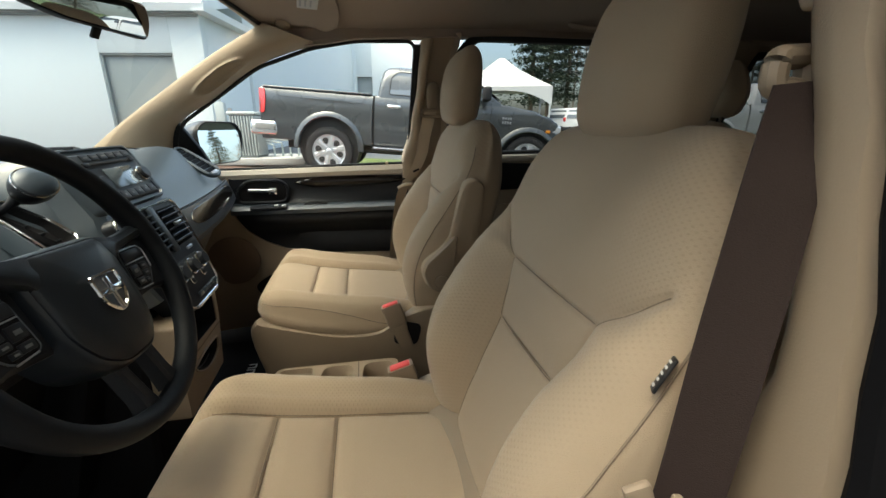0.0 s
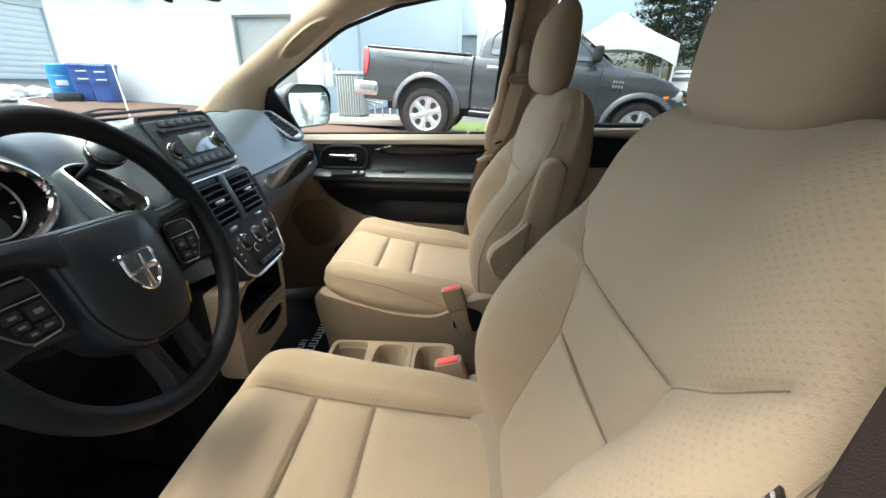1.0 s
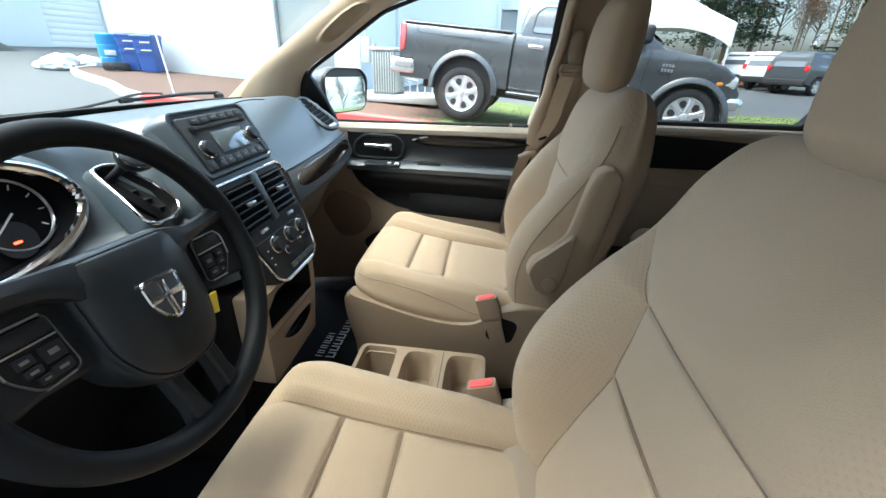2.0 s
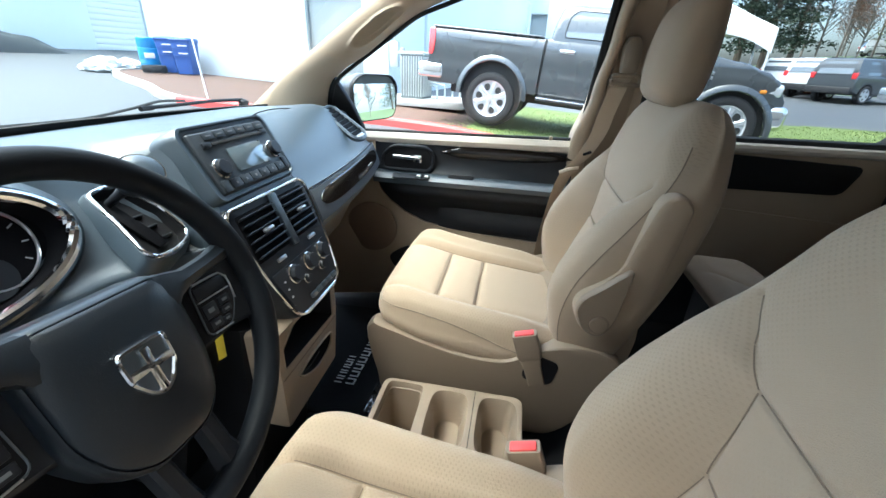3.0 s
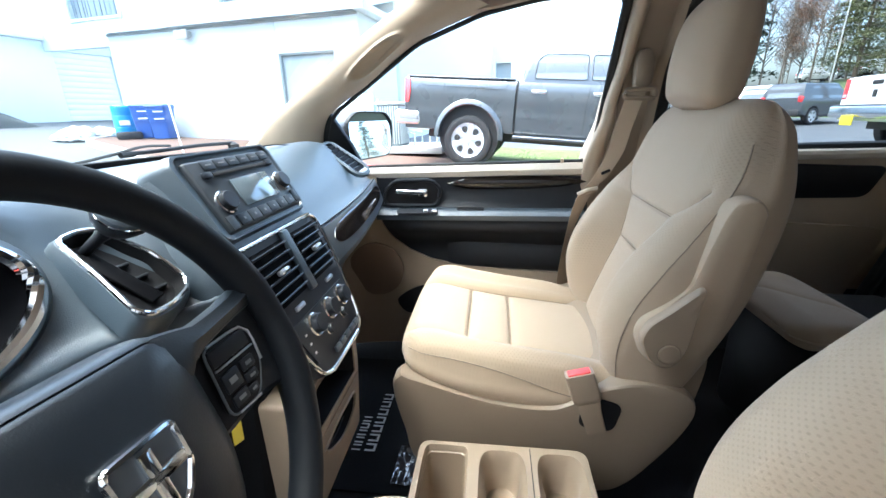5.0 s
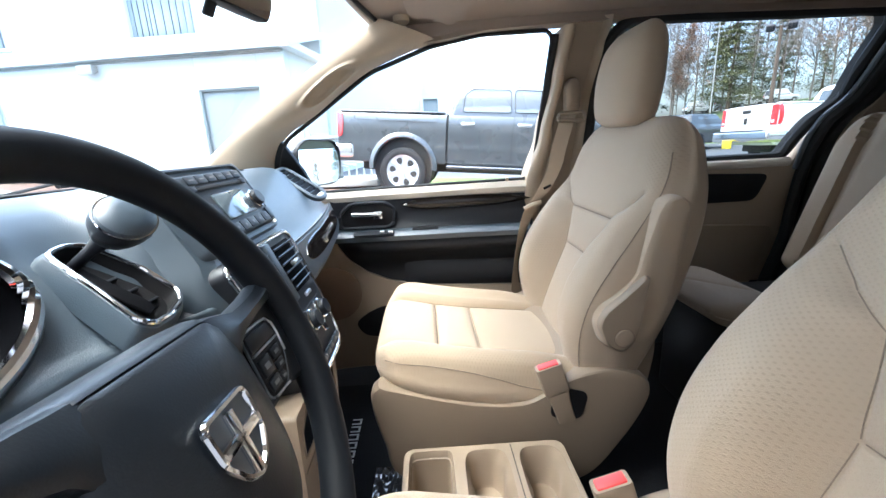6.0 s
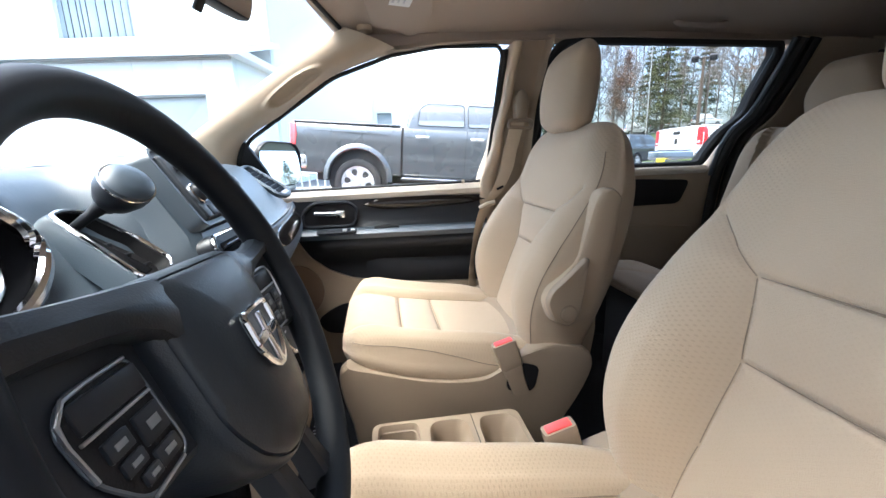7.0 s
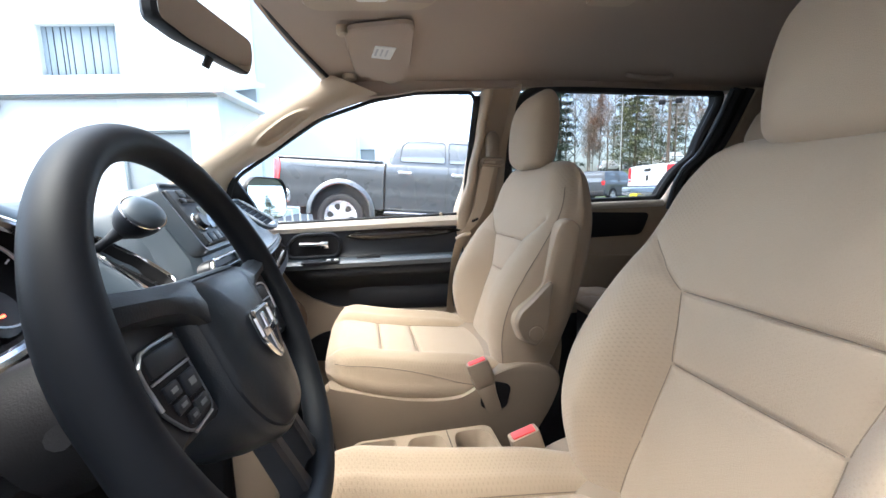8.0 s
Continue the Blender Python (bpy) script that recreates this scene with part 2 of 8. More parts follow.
def rounded(pts, r, n=5):
    """Polygon with its corners rounded."""
    out = []
    c = len(pts)
    for i in range(c):
        p, a, b = Vector(pts[i]), Vector(pts[i - 1]), Vector(pts[(i + 1) % c])
        da, db = (a - p), (b - p)
        k = min(r, da.length * 0.45, db.length * 0.45)
        s, e = p + da.normalized() * k, p + db.normalized() * k
        for j in range(n + 1):
            t = j / n
            out.append(tuple((1 - t) ** 2 * s + 2 * t * (1 - t) * p + t * t * e))
    return out


def loft(rings, cap=True, closed=True):
    n = len(rings[0])
    verts = [tuple(p) for r in rings for p in r]
    faces = []
    for i in range(len(rings) - 1):
        for j in range(n if closed else n - 1):
            a, b = i * n + j, i * n + (j + 1) % n
            faces.append((a, b, b + n, a + n))
    if cap and closed:
        faces.append(tuple(reversed(range(n))))
        faces.append(tuple(range((len(rings) - 1) * n, len(rings) * n)))
    return (verts, faces)


def tube(path, r, n=8, closed=False, squash=1.0):
    """A round bar along a path; r may be a number or one a point."""
    pts = [Vector(p) for p in path]
    c = len(pts)
    rings = []
    up = Vector((0, 0, 1))
    for i, p in enumerate(pts):
        a = pts[i - 1] if (i > 0 or closed) else p
        b = pts[(i + 1) % c] if (i < c - 1 or closed) else p
        d = (b - a).normalized()
        ref = up if abs(d.dot(up)) < 0.95 else Vector((1, 0, 0))
        s = d.cross(ref).normalized()
        u = s.cross(d)
        rr = r[i] if isinstance(r, (list, tuple)) else r
        rings.append([p + s * (math.cos(2 * math.pi * j / n) * rr) + u * (math.sin(2 * math.pi * j / n) * rr * squash) for j in range(n)])
    if closed:
        rings.append(rings[0])
        return loft(rings, cap=False)
    return loft(rings)


def lathe(profile, m=Matrix(), n=32, closed=False):
    """Profile of (radius, height) turned round local z."""
    rings = [[(r * math.cos(2 * math.pi * j / n), r * math.sin(2 * math.pi * j / n), h) for j in range(n)] for r, h in profile]
    return moved(loft(rings, cap=not closed), m)


def sheet(fn, nu, nv, thick=None):
    """A surface fn(u, v), u and v from 0 to 1; with thick, a vector, closed behind."""
    verts = [Vector(fn(i / nu, j / nv)) for i in range(nu + 1) for j in range(nv + 1)]
    w = nv + 1
    faces = [(i * w + j, (i + 1) * w + j, (i + 1) * w + j + 1, i * w + j + 1) for i in range(nu) for j in range(nv)]
    if thick is not None:
        n = len(verts)
        verts += [v + Vector(thick) for v in verts]
        faces += [tuple(n + k for k in reversed(f)) for f in faces[:]]
        rim = [i * w for i in range(nu + 1)] + [nu * w + j for j in range(1, nv + 1)] + [i * w + nv for i in range(nu - 1, -1, -1)] + [j for j in range(nv - 1, 0, -1)]
        for a, b in zip(rim, rim[1:] + rim[:1]):
            faces.append((b, a, a + n, b + n))
    return (verts, faces)


def axes(o, x, y, z):
    """Matrix with the given origin and axes."""
    m = Matrix.Identity(4)
    for i, a in enumerate((x, y, z)):
        a = Vector(a).normalized()
        for k in range(3):
            m[k][i] = a[k]
    m.translation = Vector(o)
    return m


def spline(pts, n):
    """Smooth curve through points, n steps a span."""
    p = [Vector(q) for q in pts]
    p = [2 * p[0] - p[1]] + p + [2 * p[-1] - p[-2]]
    out = []
    for i in range(1, len(p) - 2):
        for k in range(n):
            t = k / n
            a, b, c, d = p[i - 1], p[i], p[i + 1], p[i + 2]
            out.append(0.5 * ((2 * b) + (c - a) * t + (2 * a - 5 * b + 4 * c - d) * t * t + (3 * b - a - 3 * c + d) * t ** 3))
    out.append(p[-2])
    return out


def ramp(x, pts):
    """Piecewise smooth interpolation of (x, value) pairs."""
    if x <= pts[0][0]:
        return pts[0][1]
    for (a, va), (b, vb) in zip(pts, pts[1:]):
        if x <= b:
            t = (x - a) / (b - a)
            return va + (vb - va) * t * t * (3 - 2 * t)
    return pts[-1][1]


def curve(x, pts):
    """Flowing interpolation of (x, value) pairs, with no flat spot at the pairs."""
    if x <= pts[0][0]:
        return pts[0][1]
    if x >= pts[-1][0]:
        return pts[-1][1]
    i = next(k for k in range(len(pts) - 1) if x <= pts[k + 1][0])
    slope = lambda k: (pts[min(len(pts) - 1, k + 1)][1] - pts[max(0, k - 1)][1]) / (pts[min(len(pts) - 1, k + 1)][0] - pts[max(0, k - 1)][0])
    (a, va), (b, vb) = pts[i], pts[i + 1]
    h = b - a
    t = (x - a) / h
    return (2 * t ** 3 - 3 * t ** 2 + 1) * va + (t ** 3 - 2 * t ** 2 + t) * h * slope(i) + (3 * t ** 2 - 2 * t ** 3) * vb + (t ** 3 - t ** 2) * h * slope(i + 1)


def seam_dist(s, u, lines):
    best = 9.0
    for (a, b, c, d) in lines:
        dx, dy = c - a, d - b
        t = max(0, min(1, ((s - a) * dx + (u - b) * dy) / (dx * dx + dy * dy + 1e-12)))
        e = math.hypot(s - a - t * dx, u - b - t * dy)
        if e < best:
            best = e
    return best


def pad(o, a, u, n, length, half, front, back, lines=(), ns=120, nu=100, edge=0.05, ends=(0.04, 0.05), deep=0.005, wide=0.004, blunt=0.25):
    """An upholstered cushion. Stations run along a, its width along u, and it faces n. half(s): half width; front(s, y) and back(s): how far
    its faces stand out along n; edge: radius of the long rims; ends: radius of the short ends; lines: seams (s, y, s, y) pressed in."""
    o, a, u, n = Vector(o), Vector(a).normalized(), Vector(u).normalized(), Vector(n).normalized()
    rings, uvs = [], []
    stations = []
    for k in range(9):
        stations.append((ends[0] * (1 - math.cos(math.pi / 2 * k / 9)), math.sin(math.pi / 2 * k / 9)))
    inner = [ends[0] + (length - ends[0] - ends[1]) * k / ns for k in range(ns + 1)]
    stations += [(s, 1.0) for s in inner]
    for k in range(8, -1, -1):
        stations.append((length - ends[1] * (1 - math.cos(math.pi / 2 * k / 9)), math.sin(math.pi / 2 * k / 9)))
    for s, f in stations:
        h = half(s) - (1 - f) * min(ends) * 0.8
        bk = back(s)
        mid = 0.5 * (front(s, 0) + bk)
        ring, uvr = [], []
        rim_r = min(edge, max(0.012, 0.5 * (front(s, h) - bk)))
        for j in range(nu + 1):
            t = -1 + 2 * j / nu
            y = h * t
            z = front(s, y)
            over = abs(y) - (h - rim_r)
            if over > 0:
                z -= rim_r * (1 - math.sqrt(max(0, 1 - (over / rim_r) ** 2)))
            if lines:
                d = seam_dist(s, y, lines)
                if d < 0.03:
                    z -= deep * math.exp(-(d / wide) ** 2) + deep * 0.7 * math.exp(-(d / (wide * 4)) ** 2)
            z = mid + (z - mid) * (blunt + (1 - blunt) * f)
            ring.append(o + a * s + u * y + n * z)
            uvr.append((s, y))
        zb = mid + (bk - mid) * (blunt + (1 - blunt) * f)
        zs = (front(s, h) - rim_r)
        zs = mid + (zs - mid) * (blunt + (1 - blunt) * f)
        zs = max(zs, zb + 0.012)
        eb = min(0.03, 0.8 * (zs - zb))
        for k in range(1, 6):
            t = k / 6
            bul = 0.006 * math.sin(math.pi * t)
            ring.append(o + a * s + u * (h + bul) + n * (zs + (zb + eb - zs) * t))
            uvr.append((s, h + (zs - zb) * t))
        for k in range(0, 5):
            ang = math.pi / 2 * k / 4
            ring.append(o + a * s + u * (h - eb + eb * math.cos(ang)) + n * (zb + eb - eb * math.sin(ang)))
            uvr.append((s, h + (zs - zb) + 0.01 * k))
        for k in range(4, -1, -1):
            ang = math.pi / 2 * k / 4
            ring.append(o + a * s - u * (h - eb + eb * math.cos(ang)) + n * (zb + eb - eb * math.sin(ang)))
            uvr.append((s, -h - (zs - zb) - 0.01 * k))
        for k in range(5, 0, -1):
            t = k / 6
            bul = 0.006 * math.sin(math.pi * t)
            ring.append(o + a * s - u * (h + bul) + n * (zs + (zb + eb - zs) * t))
            uvr.append((s, -h - (zs - zb) * t))
        rings.append(ring)
        uvs += uvr
    v, f = loft(rings)
    return (v, f, uvs)


def bolster(o, a, u, n, length, half, deep, shift, count=40, seg=56, power=2.8, cap=(0.035, 0.05), slant=0.0):
    """A rounded block of upholstery: along a, half(s) wide on u, deep(s) thick on n, its middle shifted by shift(s)."""
    o, a, u, n = Vector(o), Vector(a).normalized(), Vector(u).normalized(), Vector(n).normalized()
    rings, uvs = [], []
    st = [(cap[0] * (1 - math.cos(math.pi / 2 * k / 8)), math.sin(math.pi / 2 * k / 8) ** 0.8) for k in range(8)]
    st += [(cap[0] + (length - cap[0] - cap[1]) * k / count, 1.0) for k in range(count + 1)]
    st += [(length - cap[1] * (1 - math.cos(math.pi / 2 * k / 8)), math.sin(math.pi / 2 * k / 8) ** 0.8) for k in range(7, -1, -1)]
    for s, f in st:
        h, d = half(s), deep(s)
        rx, ry = max(0.001, h - cap[1] * 0.9 * (1 - f)), max(0.001, d - min(cap[1], d) * (1 - f))
        ring = []
        for j in range(seg):
            t = 2 * math.pi * j / seg
            c, q = math.cos(t), math.sin(t)
            y = math.copysign(abs(c) ** (2 / power), c) * rx
            z = math.copysign(abs(q) ** (2 / power), q) * ry
            ring.append(o + a * (s - slant * z * (s / length) ** 3) + u * y + n * (z + shift(s)))
            uvs.append((s, y + (0.3 if q < 0 else 0.0)))
        rings.append(ring)
    v, f = loft(rings)
    return (v, f, uvs)


def on_pad(o, a, u, n, front, s, y, lift=0.0):
    return Vector(o) + Vector(a).normalized() * s + Vector(u).normalized() * y + Vector(n).normalized() * (front(s, y) + lift)


# ---------- the van: floor, sides, roof ----------
def side_y(z):
    """The glass of the doors leans in towards the roof."""
    return 0.80 - 0.333 * (z - 1.07)


def wall_sheet(pts, inset, thick, bevel=0.006):
    """Flat outline in (x, z) lying along the leaning side, inset metres inwards, thick metres outwards."""
    bm = bmesh.new()
    lo = [bm.verts.new((x, side_y(z) - inset, z)) for x, z in pts]
    f = bm.faces.new(lo)
    ex = bmesh.ops.extrude_face_region(bm, geom=[f])
    bmesh.ops.translate(bm, verts=[v for v in ex["geom"] if isinstance(v, bmesh.types.BMVert)], vec=(0, thick, 0))
    bmesh.ops.recalc_face_normals(bm, faces=bm.faces[:])
    if bevel:
        es = [e for e in bm.edges if len(e.link_faces) == 2 and e.calc_face_angle() > 0.8]
        bmesh.ops.bevel(bm, geom=es, offset=bevel, segments=2, affect="EDGES", profile=0.5)
    return from_bm(bm)


solo("floor", box(-1.0, 2.7, -0.86, 0.86, 0.33, 0.385, 0.004), CARPET, "black carpet covering the van floor", "floor", kind="structure")
solo("wall_front", box(-1.06, -0.98, -0.86, 0.86, 0.30, 1.12, 0.004), BLACK, "dark bulkhead behind the dashboard footwells", "bulkhead", kind="structure")
solo("wall_rear", box(2.70, 2.78, -0.86, 0.86, 0.30, 1.62, 0.01), TRIM, "beige trim closing the back of the van", "rear wall", kind="structure")


def roof_z(x, y):
    zc = ramp(x, [(-0.45, 1.590), (-0.1, 1.615), (0.6, 1.635), (2.7, 1.62)])
    k = min(1.0, abs(y) / 0.66)
    return zc - 0.075 * k ** 2.6


def roof_fn(u, v):
    y = -0.665 + 1.33 * v
    x0 = -0.425 + 0.115 * (abs(y) / 0.62) ** 2
    x = x0 + (2.72 - x0) * u
    return (x, y, roof_z(x, y))


solo("ceiling", sheet(roof_fn, 60, 40, (0, 0, 0.05)), LINER, "beige-grey fabric headliner with soft curved edges", "headliner", kind="structure")

# passenger side: shell behind the trim
SLIDE_WIN = [(0.365, 1.112), (1.060, 1.122), (1.086, 1.190), (1.118, 1.250), (1.165, 1.286), (1.184, 1.308), (1.194, 1.40), (1.222, 1.512), (1.208, 1.541), (0.43, 1.538), (0.395, 1.512), (0.352, 1.455)]
FRONT_WIN = [(-0.60, 1.068), (0.187, 1.086), (0.207, 1.50), (0.19, 1.518), (0.0, 1.513), (-0.15, 1.487), (-0.333, 1.425), (-0.505, 1.315), (-0.625, 1.24), (-0.66, 1.16), (-0.655, 1.10)]


def band(lower, upper):
    """Outline between two polylines in (x, z)."""
    return lower + upper[::-1]


for side in (1, -1):
    flip = (lambda g: g) if side == 1 else flipped
    tag = "passenger" if side == 1 else "driver"
    # B pillar trim
    if side == 1:
        def flange_fn(u, v):
            z = 0.55 + 0.972 * v
            x0 = ramp(z, [(0.60, 0.150), (1.08, 0.163), (1.23, 0.196), (1.39, 0.217), (1.53, 0.230)])
            wide = ramp(z, [(0.60, 0.10), (1.08, 0.062), (1.30, 0.034), (1.53, 0.040)])
            return (x0 + wide * u, side_y(z) - 0.040 - 0.014 * math.sin(math.pi * u) ** 0.6 + 0.030 * u ** 6, z)
        solo("pillar_trim", sheet(flange_fn, 14, 40, (0, 0.09, 0)), TRIM, "moulded beige edge trim on the door pillar beside the passenger", "pillar trim", kind="structure")
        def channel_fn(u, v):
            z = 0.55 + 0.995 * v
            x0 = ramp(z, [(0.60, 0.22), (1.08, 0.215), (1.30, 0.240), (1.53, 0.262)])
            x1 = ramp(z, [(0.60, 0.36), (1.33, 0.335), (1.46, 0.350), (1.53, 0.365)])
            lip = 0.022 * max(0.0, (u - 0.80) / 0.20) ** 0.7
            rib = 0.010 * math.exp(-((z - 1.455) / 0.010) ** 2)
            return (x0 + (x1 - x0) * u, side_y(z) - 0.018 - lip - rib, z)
        solo("pillar_channel", sheet(channel_fn, 20, 60, (0, 0.09, 0)), PILLAR, "beige recessed belt channel of the door pillar, darkened for shade", "pillar trim", kind="structure")
    else:
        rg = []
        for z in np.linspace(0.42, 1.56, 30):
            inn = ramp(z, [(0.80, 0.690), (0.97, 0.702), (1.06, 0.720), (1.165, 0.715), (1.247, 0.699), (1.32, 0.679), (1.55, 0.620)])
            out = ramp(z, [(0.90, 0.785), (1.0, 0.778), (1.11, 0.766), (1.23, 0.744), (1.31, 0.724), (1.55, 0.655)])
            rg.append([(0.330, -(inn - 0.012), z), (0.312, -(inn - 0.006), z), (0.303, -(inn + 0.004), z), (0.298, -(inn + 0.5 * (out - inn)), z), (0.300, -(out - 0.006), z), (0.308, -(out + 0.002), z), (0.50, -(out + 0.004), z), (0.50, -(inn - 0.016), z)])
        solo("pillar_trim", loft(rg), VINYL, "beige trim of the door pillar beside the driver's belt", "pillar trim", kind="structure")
    # roof rail over the doors
    rail = []
    for i in range(31):
        x = -0.30 + 3.0 * i / 30
        zr = ramp(x, [(-0.30, 1.475), (-0.15, 1.497), (0.0, 1.520), (0.2, 1.532), (0.6, 1.547), (2.7, 1.547)])
        y0 = side_y(zr)
        rail.append([(x, y0 - 0.035, zr - 0.004), (x, y0 - 0.02, zr + 0.012), (x, 0.635, 1.572 if x > -0.1 else zr + 0.05), (x, 0.66, 1.66), (x, 0.80, 1.62), (x, y0 + 0.07, zr + 0.01), (x, y0 + 0.02, zr - 0.006)])
    solo("roof_rail", flip(loft(rail)), LINER, "beige cloth-covered rail above the side doors", "roof rail", kind="structure")
    # outer skin below the glass of the sliding door, rear side panel
    nm = "door_2" if side == 1 else "wall_left"
    sld = thing(nm, (0.8, 0.80 * side, 0.42), "beige sliding door panel with a dark inset and tinted window" if side == 1 else "beige side panel behind the driver", "sliding door" if side == 1 else "side panel", kind="structure")
    QW = [(1.58, 1.15), (2.40, 1.16), (2.42, 1.50), (1.62, 1.51)]
    part("panel", [flip(wall_sheet(q, 0.02, 0.045)) for q in ([(0.34, 0.42), (1.58, 0.42), (1.58, 1.56), (1.268, 1.56), (1.230, 1.40), (1.205, 1.30), (1.150, 1.25), (1.10, 1.095), (0.34, 1.085)], [(1.58, 0.42), (2.72, 0.42), (2.72, 1.15), (1.58, 1.15)], [(1.58, 1.51), (2.72, 1.51), (2.72, 1.57), (1.58, 1.57)], [(2.42, 1.15), (2.72, 1.15), (2.72, 1.51), (2.42, 1.51)])], TRIM, sld)
    gq = [(x, side_y(z) + 0.03, z) for x, z in QW]
    part("quarter_pane", flip((gq, [(0, 1, 2, 3)])), PRIVACY, sld, smooth=False)
    part("quarter_gasket", flip(tube([(x, side_y(z) - 0.02, z) for x, z in rounded(QW, 0.03, 4)], 0.018, 8, closed=True)), RUBBER, sld)
    part("window_sill", flip(tube([(0.36, side_y(1.1) - 0.03, 1.098), (0.7, side_y(1.1) - 0.03, 1.102), (1.08, side_y(1.1) - 0.03, 1.106)], 0.016, 10)), SILL, sld)
    inset = rounded([(0.45, 0.955), (1.02, 0.965), (1.035, 1.065), (0.45, 1.085)], 0.03)
    part("dark_inset", flip(wall_sheet(inset, 0.03, 0.02, 0.004)), DOORDARK, sld, "black padded inset")
    part("lower_inset", flip(wall_sheet(rounded([(0.45, 0.50), (1.15, 0.50), (1.15, 0.86), (0.45, 0.90)], 0.06), 0.028, 0.02, 0.004)), TRIM, sld)
    ring = [(x, side_y(z) - 0.012, z) for x, z in rounded(SLIDE_WIN, 0.03, 4)]
    part("window_gasket", flip(tube(ring, 0.017, 8, closed=True)), RUBBER, sld, "black rubber window seal")
    cx = [(1.268, 1.55), (1.240, 1.42), (1.205, 1.31), (1.150, 1.245), (1.132, 1.17), (1.136, 1.08), (1.160, 0.95), (1.19, 0.8), (1.20, 0.55)]
    part("door_seal", flip(tube(spline([(x, side_y(z) - 0.04, z) for x, z in cx], 5), 0.020, 8)), RUBBER, sld, "black door seal")
    part("seal_gap", flip(tube(spline([(x - 0.026, side_y(z) - 0.036, z) for x, z in cx[:6]], 5), 0.008, 8)), GREYTRIM, sld, "grey door edge")
    part("seal_groove", flip(tube(spline([(x + 0.05, side_y(z) - 0.042, z) for x, z in cx], 5), 0.018, 8)), RUBBER, sld, "black door seal")
    # C pillar trim
    cp = [(1.325, 1.55), (1.300, 1.42), (1.265, 1.31), (1.215, 1.235), (1.195, 1.17), (1.20, 1.08), (1.22, 0.95), (1.25, 0.8), (1.26, 0.5)]
    part("rear_trim", flip(loft([[(x, side_y(z) - 0.03, z), (x + 0.02, side_y(z) - 0.050, z), (x + 0.12, side_y(z) - 0.058, z), (x + 0.30, side_y(z) - 0.03, z)] for x, z in cp])), TRIM, sld)
    glass = [(x, side_y(z) + 0.004, z) for x, z in rounded(SLIDE_WIN, 0.03, 4)]
    wr = rounded(SLIDE_WIN, 0.03, 4)
    part("window_reveal", flip(loft([[(0.76 + (x - 0.76) * 0.992, side_y(z) + d, 1.32 + (z - 1.32) * 0.986) for x, z in wr] for d in (-0.01, 0.035)], cap=False)), RUBBER, sld, "black window reveal")
    part("window_pane", flip((glass, [tuple(range(len(glass)))])), TINT, sld, smooth=False)

# painted outer skin over the trim
solo("roof_skin", sheet(lambda u, v: (-0.44 + 0.115 * (abs(-0.70 + 1.40 * v) / 0.62) ** 2 + (3.24 - 0.115 * (abs(-0.70 + 1.40 * v) / 0.62) ** 2) * u, -0.70 + 1.40 * v, roof_z(0.6, 0.62 * (2 * v - 1)) + 0.075 - 0.02 * (2 * u - 1) ** 2), 30, 30, (0, 0, -0.012)), VANPAINT, "dark painted outer roof of the van", "roof", kind="structure")
for side in (1, -1):
    flip = (lambda g: g) if side == 1 else flipped
    solo("side_skin", flip(sheet(lambda u, v: (0.34 + 2.44 * u, 0.955 - 0.10 * (2 * v - 1) ** 2 * (1 if v > 0.5 else 0.4), 0.26 + 0.80 * v), 16, 12, (0, -0.02, 0))), VANPAINT, "dark painted outer side of the van below the windows", "body side", kind="structure")
    solo("side_band", flip(sheet(lambda u, v: (2.40 + 0.38 * u, side_y(1.06 + 0.56 * v) + 0.115, 1.06 + 0.56 * v), 4, 8, (0, -0.02, 0))), VANPAINT, "dark painted rear corner of the van", "body side", kind="structure")
solo("tail_skin", sheet(lambda u, v: (2.79 - 0.06 * v, -0.84 + 1.68 * u, 0.26 + 1.38 * v), 12, 8, (-0.008, 0, 0)), VANPAINT, "dark painted outer tail of the van", "body tail", kind="structure")

# sill under the open driver's doorway
solo("door_sill", box(-0.75, 0.22, -0.93, -0.78, 0.30, 0.43, 0.02), BLACK, "black step trim of the open driver's doorway", "door sill", kind="structure")
edge_y = lambda z: ramp(z, [(0.90, 0.785), (1.0, 0.778), (1.11, 0.766), (1.23, 0.744), (1.31, 0.724), (1.55, 0.655)])
solo("pillar_edge", loft([[(0.302, -edge_y(z) - 0.004, z), (0.292, -edge_y(z) - 0.012, z), (0.292, -edge_y(z) - 0.022, z), (0.300, -edge_y(z) - 0.030, z), (0.300, -edge_y(z) - 0.15, z), (0.46, -edge_y(z) - 0.16, z), (0.46, -edge_y(z) - 0.004, z)] for z in np.linspace(0.4, 1.6, 24)]), GAUGE, "black seal and body pillar at the open doorway", "body pillar", kind="structure")


